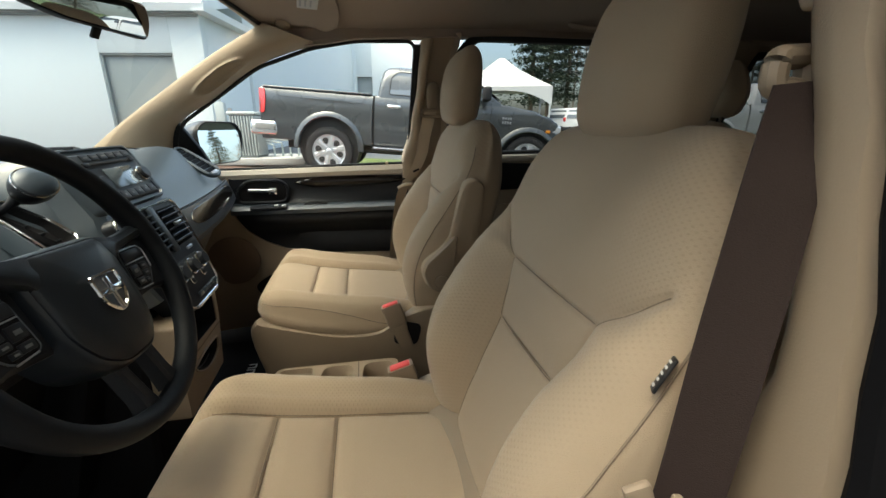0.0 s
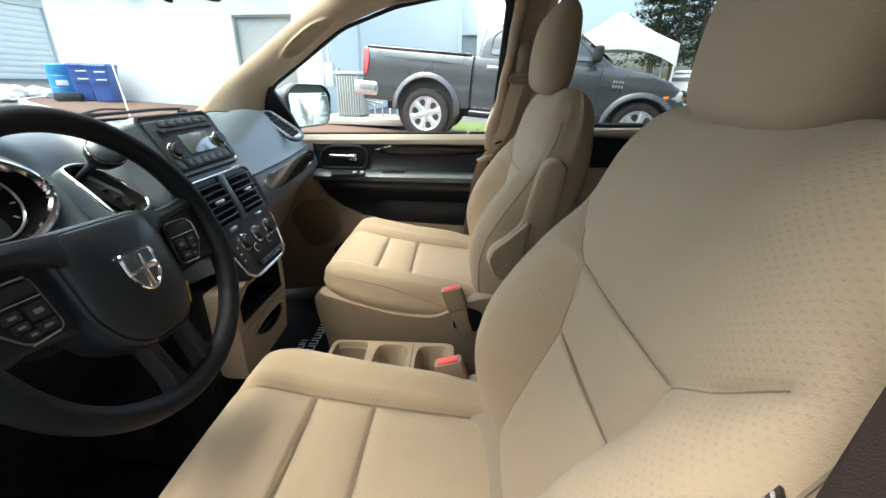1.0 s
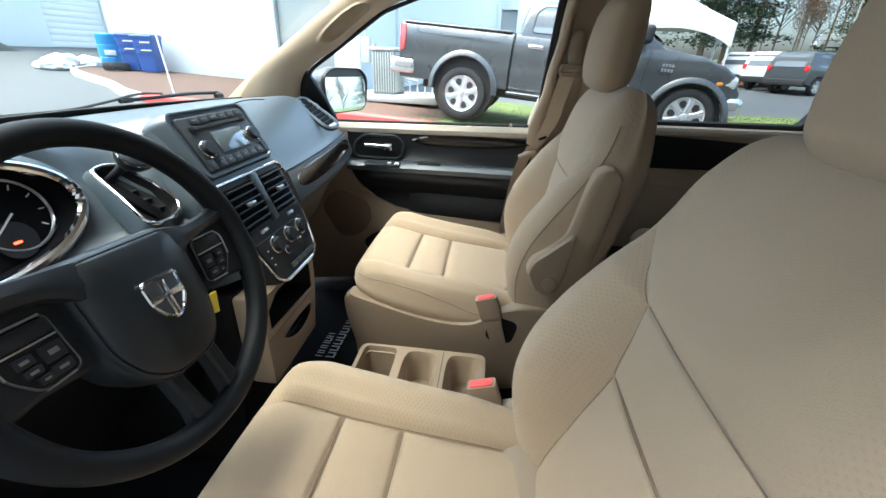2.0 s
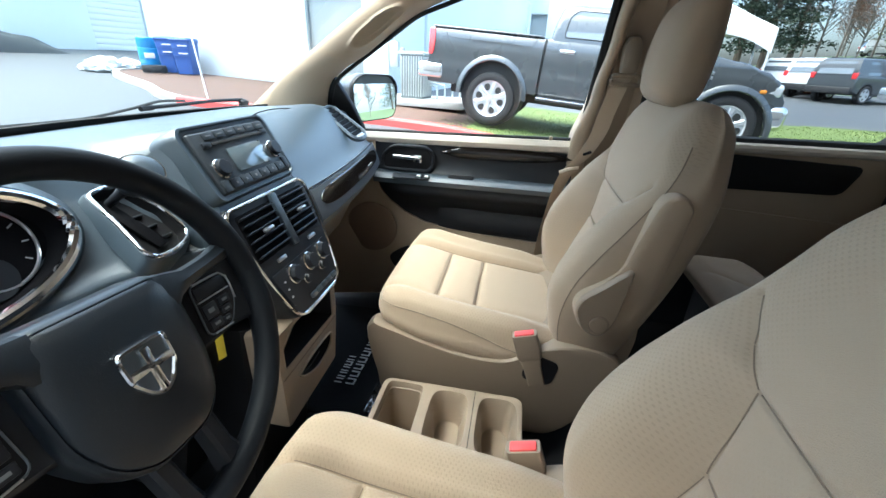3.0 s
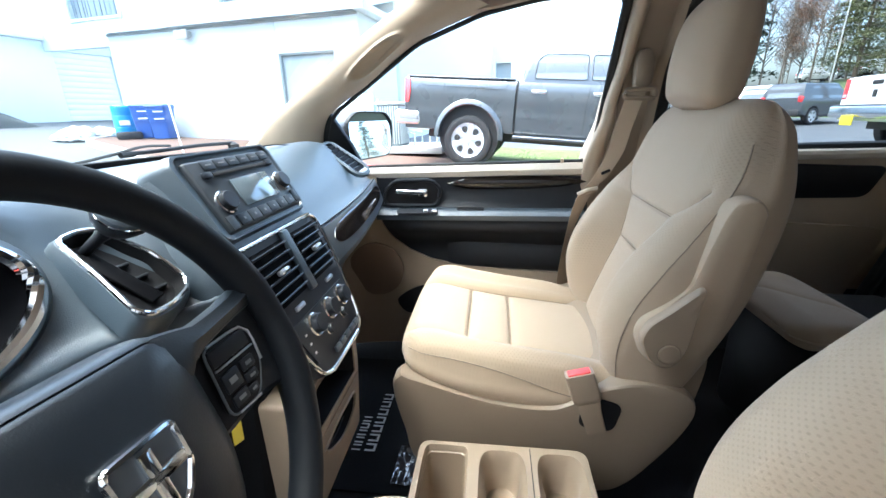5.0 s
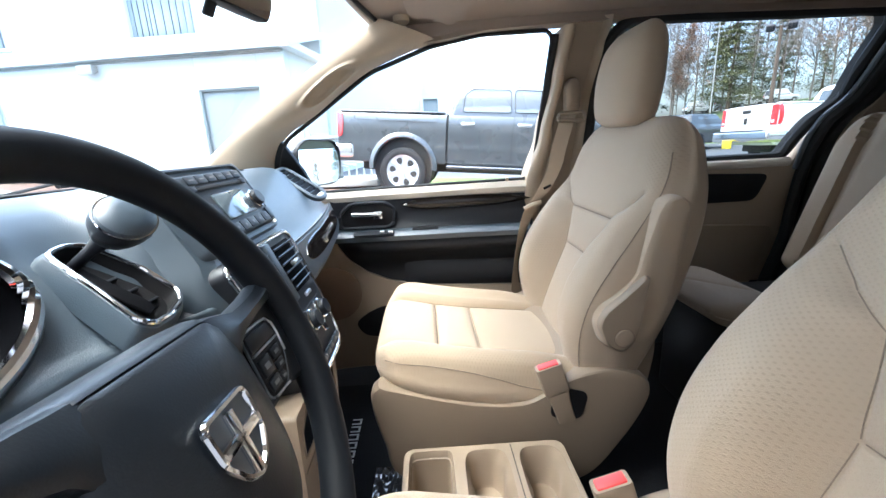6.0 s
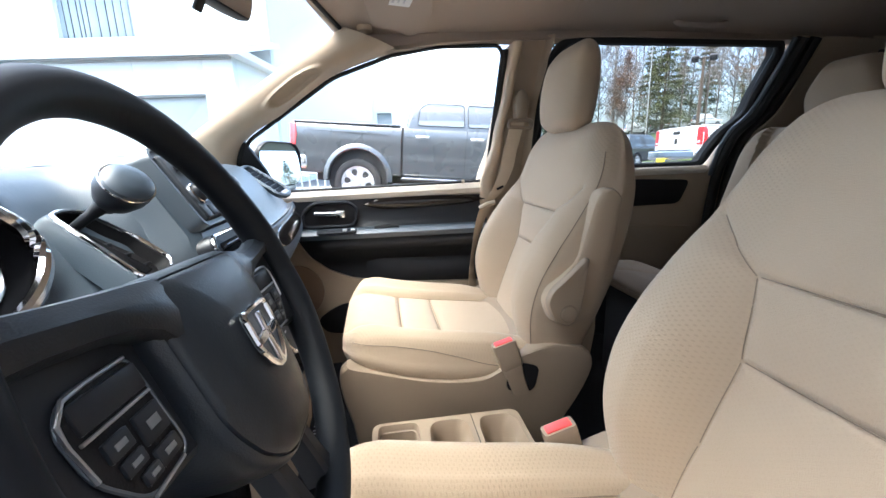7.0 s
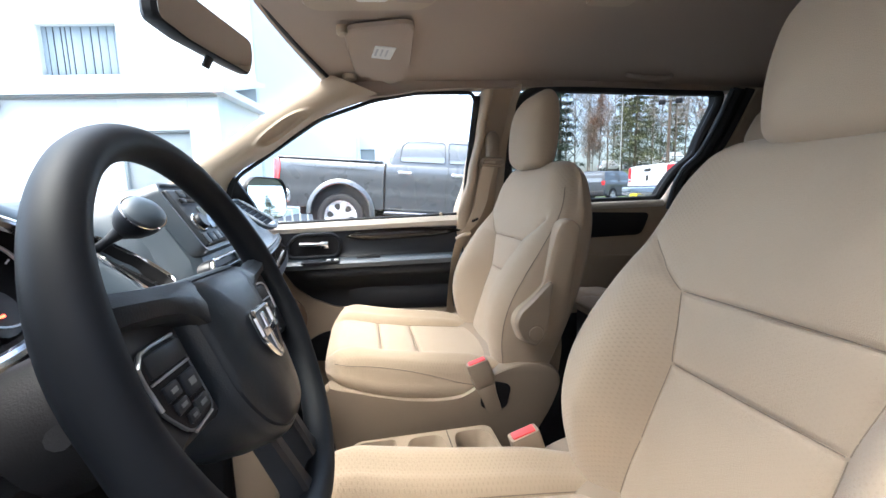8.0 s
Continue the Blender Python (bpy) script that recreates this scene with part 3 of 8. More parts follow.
# A pillars: a trim between windscreen and door glass, with a grip hollow on the passenger's
def a_pillar(u, v, grip):
    """u from the roof down to the dash, v from the windscreen to the door glass."""
    W = spline([(-0.285, 0.585, 1.548), (-0.460, 0.612, 1.452), (-0.63, 0.642, 1.345), (-0.78, 0.668, 1.248), (-0.95, 0.70, 1.125)], 8)
    S = spline([(-0.13, 0.655, 1.505), (-0.333, 0.675, 1.432), (-0.505, 0.712, 1.322), (-0.645, 0.742, 1.235), (-0.70, 0.775, 1.08)], 8)
    i = min(31, int(u * 32))
    t = u * 32 - i
    w, s = W[i].lerp(W[i + 1], t), S[i].lerp(S[i + 1], t)
    p = w.lerp(s, v)
    nrm = Vector((0.30, -0.86, -0.25)).normalized()
    bulge = 0.040 * math.sin(math.pi * v) ** 0.75 + 0.01
    if grip:
        gu, gv = (u - 0.345) / 0.098, (v - 0.55 - 0.30 * (u - 0.345)) / 0.17
        d = (abs(gu) ** 2.6 + abs(gv) ** 2.6)
        bulge -= 0.022 / (1 + math.exp(min(40, (d - 1.0) * 5)))
        bulge += 0.006 * math.exp(-((d - 1.7) / 0.7) ** 2)
    return p + nrm * bulge


for side in (1, -1):
    flip = (lambda g: g) if side == 1 else flipped
    geo = sheet(lambda u, v: a_pillar(u, v, side == 1), 110, 50, (0, 0.05, 0.01))
    solo("windscreen_pillar", flip(geo), TRIM, "beige windscreen pillar trim with a moulded grip hollow" if side == 1 else "beige windscreen pillar trim beside the driver", "pillar trim", kind="structure")

# windscreen
def screen_fn(u, v):
    y = -0.72 + 1.44 * v
    k = abs(y) / 0.62
    top = Vector((-0.43 + 0.115 * k * k, y * 0.90, 1.605 - 0.055 * k * k))
    low = Vector((-1.02 + 0.11 * k * k, y, 1.125))
    p = top.lerp(low, u)
    return p + Vector((-0.03, 0, 0.03)) * math.sin(math.pi * u)


ws = thing("window_1", (-0.75, 0, 1.12), "clear raked windscreen with a black rim", "windscreen", kind="structure")
g = part("pane", sheet(screen_fn, 16, 24), SCREENGLASS, ws)
g.visible_shadow = False
top_rim = [Vector(screen_fn(0.0, v / 24)) + Vector((0.012, 0, -0.004)) for v in range(25)]
part("top_rim", tube(top_rim, 0.006, 8), RUBBER, ws, "black edge of the windscreen")
for sv in (0.0, 1.0):
    part("side_rim", tube([Vector(screen_fn(u / 16, sv)) * 1.0 + Vector((0.004, -0.030 if sv else 0.030, 0)) for u in range(17)], 0.005, 8), RUBBER, ws, "black edge of the windscreen")
part("foot_band", sheet(lambda u, v: Vector(screen_fn(0.945 + 0.055 * u, 0.02 + 0.96 * v)) + Vector((0.010, 0, -0.004)), 4, 30, (-0.004, 0, 0.002)), RUBBER, ws, "black band along the foot of the windscreen")


def wiper(blade, arm, label):
    """Blade and arm as (y, z) lines in front of the glass, the pivot at the arm's end."""
    put_out = lambda y, z: Vector((-1.012 + 0.11 * (y / 0.62) ** 2, y, z))
    w = thing("windscreen_wiper", tuple(put_out(*arm[-1])), label, "wiper", group="wipers")
    part("blade", tube(spline([put_out(y, z) for y, z in blade], 6), 0.0036, 6), RUBBER, w)
    part("arm", tube(spline([put_out(y, z) + Vector((-0.006, 0, 0.002)) for y, z in arm], 6), 0.0052, 8), BLACK, w)
    part("clip", tube([put_out(*arm[0]) + Vector((0, -0.02, 0.002)), put_out(*arm[0]) + Vector((0, 0.02, 0.002))], 0.007, 8), BLACK, w)
    part("pivot", lathe([(0.016, 0), (0.016, 0.02), (0.007, 0.026)], Matrix.Translation(put_out(*arm[-1]) - Vector((0.004, 0, 0.022))), 16), BLACK, w)


wiper([(-0.03, 1.153), (0.10, 1.150), (0.18, 1.151), (0.28, 1.163), (0.36, 1.176), (0.43, 1.173)], [(0.32, 1.159), (0.42, 1.161), (0.52, 1.165), (0.62, 1.164)], "black wiper at rest on the windscreen's foot")
wiper([(-0.66, 1.151), (-0.40, 1.152), (-0.12, 1.156), (-0.03, 1.159)], [(-0.36, 1.158), (-0.22, 1.154), (-0.10, 1.150)], "black wiper at rest on the windscreen's foot")
solo("cowl", sheet(lambda u, v: (-1.06 - 0.20 * u, -0.80 + 1.6 * v, 1.125 - 0.03 * u), 4, 12, (0, 0, -0.06)), BLACK, "black plastic cowl below the windscreen", "cowl", kind="structure")
solo("bonnet", sheet(lambda u, v: (-1.27 - 0.55 * u, -0.85 + 1.7 * v, 1.06 - 0.22 * u * u - 0.06 * (2 * v - 1) ** 2), 10, 16, (0, 0, -0.04)), VANPAINT, "dark painted bonnet beyond the windscreen", "bonnet", kind="structure")

# ---------- passenger's front door ----------
door = thing("door_1", (-0.2, 0.80, 0.42), "dark and beige front passenger door panel with a pulled-up window", "door", kind="structure")


def door_y(x, z):
    """Depth of the door's inner face."""
    y = 0.785 - 0.06 * math.exp(-((z - 0.885) / 0.055) ** 2) * ramp(x, [(-0.52, 0.2), (-0.40, 1), (0.2, 1)])
    y -= 0.018 * ramp(z, [(0.60, 1), (0.80, 0.0)])
    if x < -0.40:
        y -= 0.16 * (x + 0.40) * (x + 0.40) * 4
    return y


part("core", box(-0.72, 0.185, 0.80, 0.93, 0.42, 1.055, 0.01), VANPAINT, door)
# beige lower panel
low_curve = lambda x: float(np.interp(x, [-0.52, -0.495, -0.461, -0.406, -0.328, -0.237, -0.05, 0.19], [0.935, 0.885, 0.830, 0.782, 0.748, 0.731, 0.716, 0.706]))
part("lower_panel", sheet(lambda u, v: (lambda x: (lambda z: (x, door_y(x, z) - 0.012, z))(0.42 + (low_curve(x) - 0.42) * v))(-0.70 + 0.885 * u), 50, 30, (0, 0.04, 0)), VINYL, door, "beige lower panel")
# dark upper panel
part("upper_panel", sheet(lambda u, v: (lambda x: (lambda z: (x, door_y(x, z) - 0.004, z))(low_curve(x) + 0.002 + (1.036 - low_curve(x)) * v))(-0.515 + 0.70 * u), 70, 50, (0, 0.04, 0)), DOORDARK, door, "dark padded upper panel")
part("front_fill", sheet(lambda u, v: (-0.76 + 0.25 * u, door_y(-0.515, 1.0) - 0.005 + 0.01 * (1 - u), 0.90 + 0.145 * v), 6, 6, (0, 0.04, 0)), TRIM, door)
# beige sill along the glass
part("window_sill", loft([[(x, 0.775, 1.034 + 0.012 * (x + 0.5) / 0.7), (x, 0.768, 1.05 + 0.014 * (x + 0.5) / 0.7), (x, 0.778, 1.066 + 0.016 * (x + 0.5) / 0.7), (x, 0.80, 1.072 + 0.016 * (x + 0.5) / 0.7), (x, 0.80, 1.03)] for x in np.linspace(-0.66, 0.187, 24)]), SILL, door, "beige window sill, lightened for the light falling on it")
part("lock_knob", lathe([(0.0, 0.0), (0.006, 0.0), (0.006, 0.012), (0.003, 0.016)], Matrix.Translation((0.10, 0.784, 1.078)), 12), TRIM, door)
# handle bowl, handle and trims
HB = axes((-0.395, 0.762, 0.985), (1, 0, 0), (0, 0, 1), (0, -1, 0))
bowl = rounded([(-0.085, -0.040), (0.095, -0.040), (0.105, 0.02), (0.075, 0.045), (-0.045, 0.045), (-0.085, 0.01)], 0.035, 6)
part("handle_bezel", tube([HB @ Vector((x, y, 0.004)) for x, y in bowl], 0.006, 8, closed=True), SATIN, door)
part("handle_bowl", prism(bowl, 0.006, HB @ Matrix.Translation((0, 0, -0.004))), BLACK, door)
part("door_handle", [moved(box(-0.05, 0.055, 0.000, 0.014, 0.008, 0.020, 0.005, 3), HB @ pose(0.005, 0, 0, 0, 0, -2)), moved(box(0.03, 0.062, -0.010, 0.018, 0.004, 0.014, 0.004), HB)], CHROME, door, "chrome door handle")
part("switch_plate", prism(rounded([(-0.06, -0.018), (0.075, -0.014), (0.075, 0.014), (-0.06, 0.016)], 0.01), 0.004, axes((-0.37, 0.718, 0.931), (1, 0.02, 0), (0, 1, 0.25), (0, -0.25, 1))), SATIN, door)
for k in range(2):
    part("window_switch", block(axes((-0.335 + 0.028 * k, 0.716, 0.937), (1, 0, 0), (0, 1, 0.25), (0, -0.25, 1)), 0.016, 0.014, 0.008, 0.002), SILVER, door, "silver window switch")
spear = []
for k in range(41):
    e = k / 40
    mid, hh = 0.0055 * e, 0.021 * (1 - abs(2 * e - 0.85) ** 3 / 1.6) * min(1, 7 * e) ** 0.5
    x = -0.270 + 0.455 * e
    spear.append([(x, 0.779, 1.017 + mid - hh), (x, 0.772, 1.017 + mid - hh), (x, 0.766, 1.017 + mid - 0.55 * hh), (x, 0.764, 1.017 + mid + 0.1 * hh), (x, 0.767, 1.017 + mid + 0.7 * hh), (x, 0.773, 1.017 + mid + hh), (x, 0.779, 1.017 + mid + hh)])
part("wood_trim", loft(spear), GLOSS, door, "glossy dark wood-look trim")
part("trim_line", tube([p[0] for p in spear] , 0.0022, 6), BLACK, door)
part("armrest_cap", loft([[(x, 0.712, 0.905), (x, 0.708, 0.922), (x, 0.722, 0.934), (x, 0.775, 0.940), (x, 0.775, 0.90)] for x in np.linspace(-0.50, 0.17, 30)]), DASH, door, "dark vinyl armrest")
part("pull_notch", box(-0.235, -0.145, 0.728, 0.778, 0.928, 0.9405, 0.005), BLACK, door, "dark hollow behind the armrest")
part("pull_cup", prism(rounded([(-0.055, -0.016), (0.055, -0.016), (0.048, 0.016), (-0.048, 0.016)], 0.014), 0.034, axes((-0.155, 0.765, 0.866), (1, 0, 0), (0, 0.3, 1), (0, -1, 0.3)), 0.010), DASH, door, "dark pull handle")
part("map_pocket", sheet(lambda u, v: (-0.27 + 0.44 * u, 0.773 - 0.012 * math.sin(math.pi * v) ** 0.7 * min(1, 6 * u), 0.720 + 0.105 * v - 0.02 * u * v), 24, 12, (0, 0.03, 0)), DOORDARK, door)
spk = axes((-0.525, 0.742, 0.715), (1, 0.02, 0), (0, 0, 1), (0, -1, 0))
part("speaker_grille", lathe([(0.0, 0.002), (0.090, 0.003), (0.098, 0.0), (0.098, -0.01)], spk, 40), surface("brown_grille", (0.16, 0.11, 0.075), 0.8, bump=0.8, fine=400), door, "brown round speaker grille")
part("bin_opening", prism(rounded([(-0.075, -0.005), (-0.045, -0.055), (0.03, -0.065), (0.10, -0.03), (0.09, 0.05), (0.035, 0.056), (-0.02, 0.035)], 0.03, 6), 0.006, axes((-0.385, 0.745, 0.608), (1, 0, 0), (0, 0, 1), (0, -1, 0))), BLACK, door, "dark opening of the door bin")
rim = [(x, side_y(z) - 0.008, z) for x, z in rounded(FRONT_WIN, 0.03, 4)]
part("window_gasket", tube(rim, 0.0065, 8, closed=True), RUBBER, door, "black rubber window seal")
glass = [(x, side_y(z) + 0.004, z) for x, z in rounded(FRONT_WIN, 0.03, 4)]
g = part("window_pane", (glass, [tuple(range(len(glass)))]), GLASS, door, smooth=False)
g.visible_shadow = False
part("rear_channel", tube([(0.196, side_y(1.08) - 0.006, 1.07), (0.216, side_y(1.5) - 0.006, 1.51)], 0.012, 8), RUBBER, door)
sail = [(-0.735, 1.06), (-0.555, 1.065), (-0.585, 1.15), (-0.640, 1.255), (-0.69, 1.23)]
part("mirror_sail", wall_sheet(sail, 0.014, 0.03, 0.006), BLACK, door, "black triangle at the mirror")
# side mirror outside the glass
sm = thing("side_mirror", (-0.60, 0.93, 1.05), "dark door mirror outside the passenger window", "side mirror")
MX = axes((-0.590, 1.005, 1.160), (0.46, 0.888, 0), (0, 0, 1), (0.888, -0.46, 0))
out = rounded([(-0.118, -0.085), (0.106, -0.080), (0.122, 0.05), (0.088, 0.088), (-0.075, 0.092), (-0.125, 0.06)], 0.05, 6)
rings = [[MX @ Vector((x * k, y * k, d)) for x, y in out] for k, d in ((0.94, 0.004), (1.0, -0.004), (1.02, -0.03), (0.92, -0.075), (0.6, -0.105), (0.25, -0.115))]
part("housing", loft(rings), VANPAINT, sm)
part("frame", loft([[MX @ Vector((x * k, y * k, d)) for x, y in out] for k, d in ((1.0, -0.006), (1.01, 0.006), (0.985, 0.013), (0.945, 0.012), (0.93, 0.002))], cap=False), BLACK, sm, "black mirror frame")
part("glass", prism([(x * 0.935, y * 0.935) for x, y in out], 0.003, MX @ pose(0, 0, 0.007, -6.2)), MIRROR, sm, "reflecting mirror glass")
part("bracket", block(MX @ pose(-0.09, -0.08, -0.04, 0, 0, 20), 0.14, 0.05, 0.06, 0.02, 3), BLACK, sm)

# ---------- under the roof ----------
visor = thing("sun_visor", (-0.14, 0.45, 1.53), "beige sun visor folded up with a printed label", "sun visor")
vout = rounded([(-0.235, 0.30), (-0.055, 0.26), (-0.040, 0.50), (-0.055, 0.585), (-0.095, 0.618), (-0.140, 0.575), (-0.205, 0.560)], 0.035, 5)
def under_roof(x, y, d):
    return (x, y, roof_z(x, min(0.62, y)) - d)
def roof_prism(poly, d0, d1):
    c = Vector((sum(p[0] for p in poly) / len(poly), sum(p[1] for p in poly) / len(poly)))
    rr = []
    for k, d in ((0.97, d0), (1.0, d0 + 0.004), (1.0, d1 - 0.005), (0.97, d1), (0.5, d1 + 0.001), (0.02, d1 + 0.002)):
        rr.append([under_roof(c.x + (p[0] - c.x) * k, c.y + (p[1] - c.y) * k, d) for p in poly])
    return loft(rr)
part("board", roof_prism(vout, 0.004, 0.024), LINER, visor)
part("label_sticker", roof_prism([(-0.150, 0.375), (-0.092, 0.385), (-0.104, 0.455), (-0.160, 0.442)], 0.022, 0.0275), LABEL, visor, "white printed sticker")
for k in range(3):
    part("label_bar", roof_prism([(-0.146 + 0.014 * k, 0.388 + 0.003 * k), (-0.140 + 0.014 * k, 0.389 + 0.003 * k), (-0.146 + 0.014 * k, 0.428 + 0.003 * k), (-0.152 + 0.014 * k, 0.427 + 0.003 * k)], 0.025, 0.0285), GREYINK, visor, "grey print")
part("hinge", lathe([(0.022, 0.0), (0.022, 0.014), (0.012, 0.022), (0, 0.022)], Matrix.Translation((-0.225, 0.592, 1.552)) @ pose(0, 0, 0, 180, 0, 0), 20), TRIM, visor)
part("clip", lathe([(0.014, 0.0), (0.014, 0.018), (0.008, 0.024), (0, 0.024)], Matrix.Translation((-0.235, 0.30, 1.588)) @ pose(0, 0, 0, 180, 0, 0), 16), TRIM, visor)
oc = thing("overhead_console", (-0.16, 0, 1.56), "beige overhead console at the front of the headliner", "overhead console")
part("housing", roof_prism(rounded([(-0.33, -0.14), (-0.04, -0.16), (0.03, 0.0), (-0.04, 0.20), (-0.31, 0.20)], 0.05, 5), 0.0, 0.022), TRIM, oc)
part("lamp_lens", roof_prism(rounded([(-0.20, 0.06), (-0.13, 0.06), (-0.13, 0.15), (-0.20, 0.15)], 0.012, 4), 0.020, 0.027), LABEL, oc, "pale lamp lens")
part("lid", roof_prism(rounded([(-0.115, -0.10), (-0.03, -0.10), (-0.03, 0.15), (-0.115, 0.15)], 0.012, 4), 0.020, 0.026), LINER, oc)
gh = thing("grab_handle", (0.85, 0.60, 1.567), "beige folding grab handle above the sliding door", "grab handle")
part("bar", tube(spline([(0.758, 0.585, 1.594), (0.768, 0.570, 1.574), (0.848, 0.565, 1.568), (0.928, 0.570, 1.574), (0.938, 0.585, 1.594)], 6), 0.009, 8), LINER, gh)
for x in (0.758, 0.938):
    part("mount", block(Matrix.Translation((x, 0.588, 1.595)) @ pose(0, 0, 0, 25, 0, 0), 0.035, 0.03, 0.02, 0.006), LINER, gh)
solo("dome_lamp", roof_prism(rounded([(0.34, 0.02), (0.46, 0.02), (0.46, 0.16), (0.34, 0.16)], 0.02, 4), 0.0, 0.016), TRIM, "beige roof lamp housing on the headliner", "dome lamp")

rv = thing("rear_view_mirror", (-0.45, -0.06, 1.40), "black rear-view mirror hung on the windscreen", "mirror")
RX, RZ = Vector((0.245, 0.966, -0.015)), Vector((0.960, -0.245, -0.10))
RM = axes((-0.432, -0.060, 1.433), RX, RZ.cross(RX), RZ)
ro = rounded([(-0.124, -0.026), (-0.06, -0.034), (0.118, -0.033), (0.127, -0.004), (0.121, 0.030), (-0.118, 0.034), (-0.128, 0.008)], 0.012, 5)
part("housing", loft([[RM @ Vector((x * k, y * k, d)) for x, y in ro] for k, d in ((0.97, 0.004), (1.0, 0.0), (1.0, -0.012), (0.85, -0.03), (0.4, -0.038))]), BLACK, rv)
part("glass", prism([(x * 0.955, y * 0.90) for x, y in ro], 0.002, RM @ Matrix.Translation((0, 0, 0.004))), MIRROR, rv, "mirror glass")
part("dip_tab", block(RM @ pose(0.01, -0.042, -0.010, 25, 0, 0), 0.016, 0.020, 0.006, 0.002), BLACK, rv)
part("stalk", tube([RM @ Vector((0, 0.0, -0.03)), (-0.47, -0.02, 1.50), (-0.485, 0.0, 1.555)], 0.009, 8), BLACK, rv)
part("mount", block(Matrix.Translation((-0.49, 0.0, 1.56)) @ pose(0, 0, 0, 0, -40, 0), 0.05, 0.04, 0.015, 0.005), BLACK, rv)


# ---------- front seats ----------
def front_seat(oy, side, lean, head_lean, dz, label):
    """A cloth bucket seat, built for the passenger's side and mirrored for the driver; the middle of the van lies on its -y side."""
    flip = (lambda g: g) if side == 1 else flipped
    st = thing("front_seat", (0.0, side * oy, 0.385), label, "car seat", group="front seats")

    def P(name, geo, mat, parent=None, text="", sharp=35):
        g = [flip(q) for q in geo] if isinstance(geo, list) else flip(geo)
        return part(name, g, mat, parent or st, text, sharp)

    # cushion: stations from front to rear
    CO, CA, CU, CN = Vector((-0.320, oy - 0.008, dz)), Vector((1, 0, 0)), Vector((0, 1, 0)), Vector((0, 0, 1))
    topz = lambda s: curve(s, [(0.0, 0.760), (0.045, 0.772), (0.147, 0.752), (0.250, 0.735), (0.50, 0.705)])
    CS = 0.140

    def cfront(s, y):
        b = ramp(abs(y) - CS, [(-0.006, 0.0), (0.022, 0.019), (0.058, 0.034), (0.085, 0.030), (0.11, 0.014)])
        puff = 0.006 * math.cos(min(1.5, abs(y) / CS * 1.5)) * abs(math.sin(math.pi * min(1, max(0, (s - 0.147) / 0.103)))) if 0.147 < s < 0.25 else 0.006 * math.cos(min(1.5, abs(y) / CS * 1.5))
        return topz(s) + b * ramp(s, [(0.0, 0.50), (0.10, 1.0), (0.34, 1.0), (0.50, 0.45)]) + puff

    chalf = lambda s: curve(s, [(0.0, 0.172), (0.015, 0.200), (0.04, 0.226), (0.09, 0.240), (0.16, 0.245), (0.50, 0.236)])
    clines = [(0.030, -CS, 0.50, -CS - 0.004), (0.030, CS, 0.50, CS + 0.004), (0.147, -CS, 0.147, CS), (0.250, -CS, 0.250, CS)]
    cg = pad(CO, CA, CU, CN, 0.505, chalf, cfront, lambda s: ramp(s, [(0.0, 0.695), (0.035, 0.686), (0.10, 0.664), (0.153, 0.650), (0.22, 0.636), (0.285, 0.622), (0.50, 0.622)]), clines, 190, 190, 0.042, (0.050, 0.03), 0.0075, 0.0042, 0.50)
    P("cushion", cg, CLOTH, None, "", 100)
    skin = np.array([tuple(v) for v in cg[0]])
    for g in (1, -1):
        line = []
        for t in np.linspace(0.030, 0.47, 34):
            z = dz + curve(t + 0.015, [(0.04, 0.768), (0.115, 0.763), (0.166, 0.754), (0.231, 0.738), (0.295, 0.717), (0.346, 0.698), (0.47, 0.668)])
            near = skin[(abs(skin[:, 0] - CO.x - t) < 0.004) & (g * (skin[:, 1] - CO.y) > chalf(t) - 0.045)]
            near = near[np.argsort(near[:, 2])]
            line.append(Vector((CO.x + t, float(np.interp(z, near[:, 2], near[:, 1])) + g * 0.0004, z)))
        P("side_seam", tube(line, 0.0013, 5), STITCH, None, "stitched seam")
    for a, b, c, d in clines:
        P("seam", tube([on_pad(CO, CA, CU, CN, cfront, a + (c - a) * t, b + (d - b) * t, -0.0090) for t in np.linspace(0.02, 0.98, 40)], 0.0009, 5), STITCH, None, "stitched seam")

    # plastic base shell round the cushion
    base_prof = [(-0.305, 0.726), (-0.321, 0.706), (-0.318, 0.655), (-0.300, 0.58), (-0.275, 0.50), (-0.15, 0.465), (0.09, 0.455), (0.165, 0.475), (0.228, 0.555), (0.270, 0.628), (0.284, 0.682), (0.256, 0.718), (0.18, 0.735), (0.105, 0.718), (0.052, 0.684), (0.0, 0.665), (-0.10, 0.671), (-0.19, 0.692), (-0.27, 0.716)]
    side_pts = [(v.x, v.y) for v in spline([(a, b, 0) for a, b in base_prof] + [(base_prof[0][0], base_prof[0][1], 0)], 4)][:-1]
    rr = []
    for k, y in ((0.95, -0.264), (0.985, -0.261), (1.0, -0.252), (1.0, -0.225), (0.97, -0.20), (0.97, 0.20), (1.0, 0.225), (1.0, 0.252), (0.985, 0.261), (0.95, 0.264)):
        rr.append([(x * k, oy + y, dz + 0.60 + (z - 0.60) * (k if abs(y) > 0.2 else 0.93)) for x, z in side_pts])
    P("base_shell", loft(rr), VINYL, None, "beige plastic base shell")
    P("pedestal", box(-0.20, 0.16, oy - 0.20, oy + 0.20, 0.385, 0.50, 0.03, 3), BLACK, None, "dark seat rail and pedestal")

    # backrest: stations from bottom to top along its lean
    turn = Matrix.Translation((0.166, oy, 0.655 + dz)) @ Matrix.Rotation(lean - radians(21), 4, "Y") @ Matrix.Translation((-0.166, -oy, -0.655))
    BA = Vector((math.sin(lean), 0, math.cos(lean)))
    BN = Vector((-math.cos(lean), 0, math.sin(lean)))
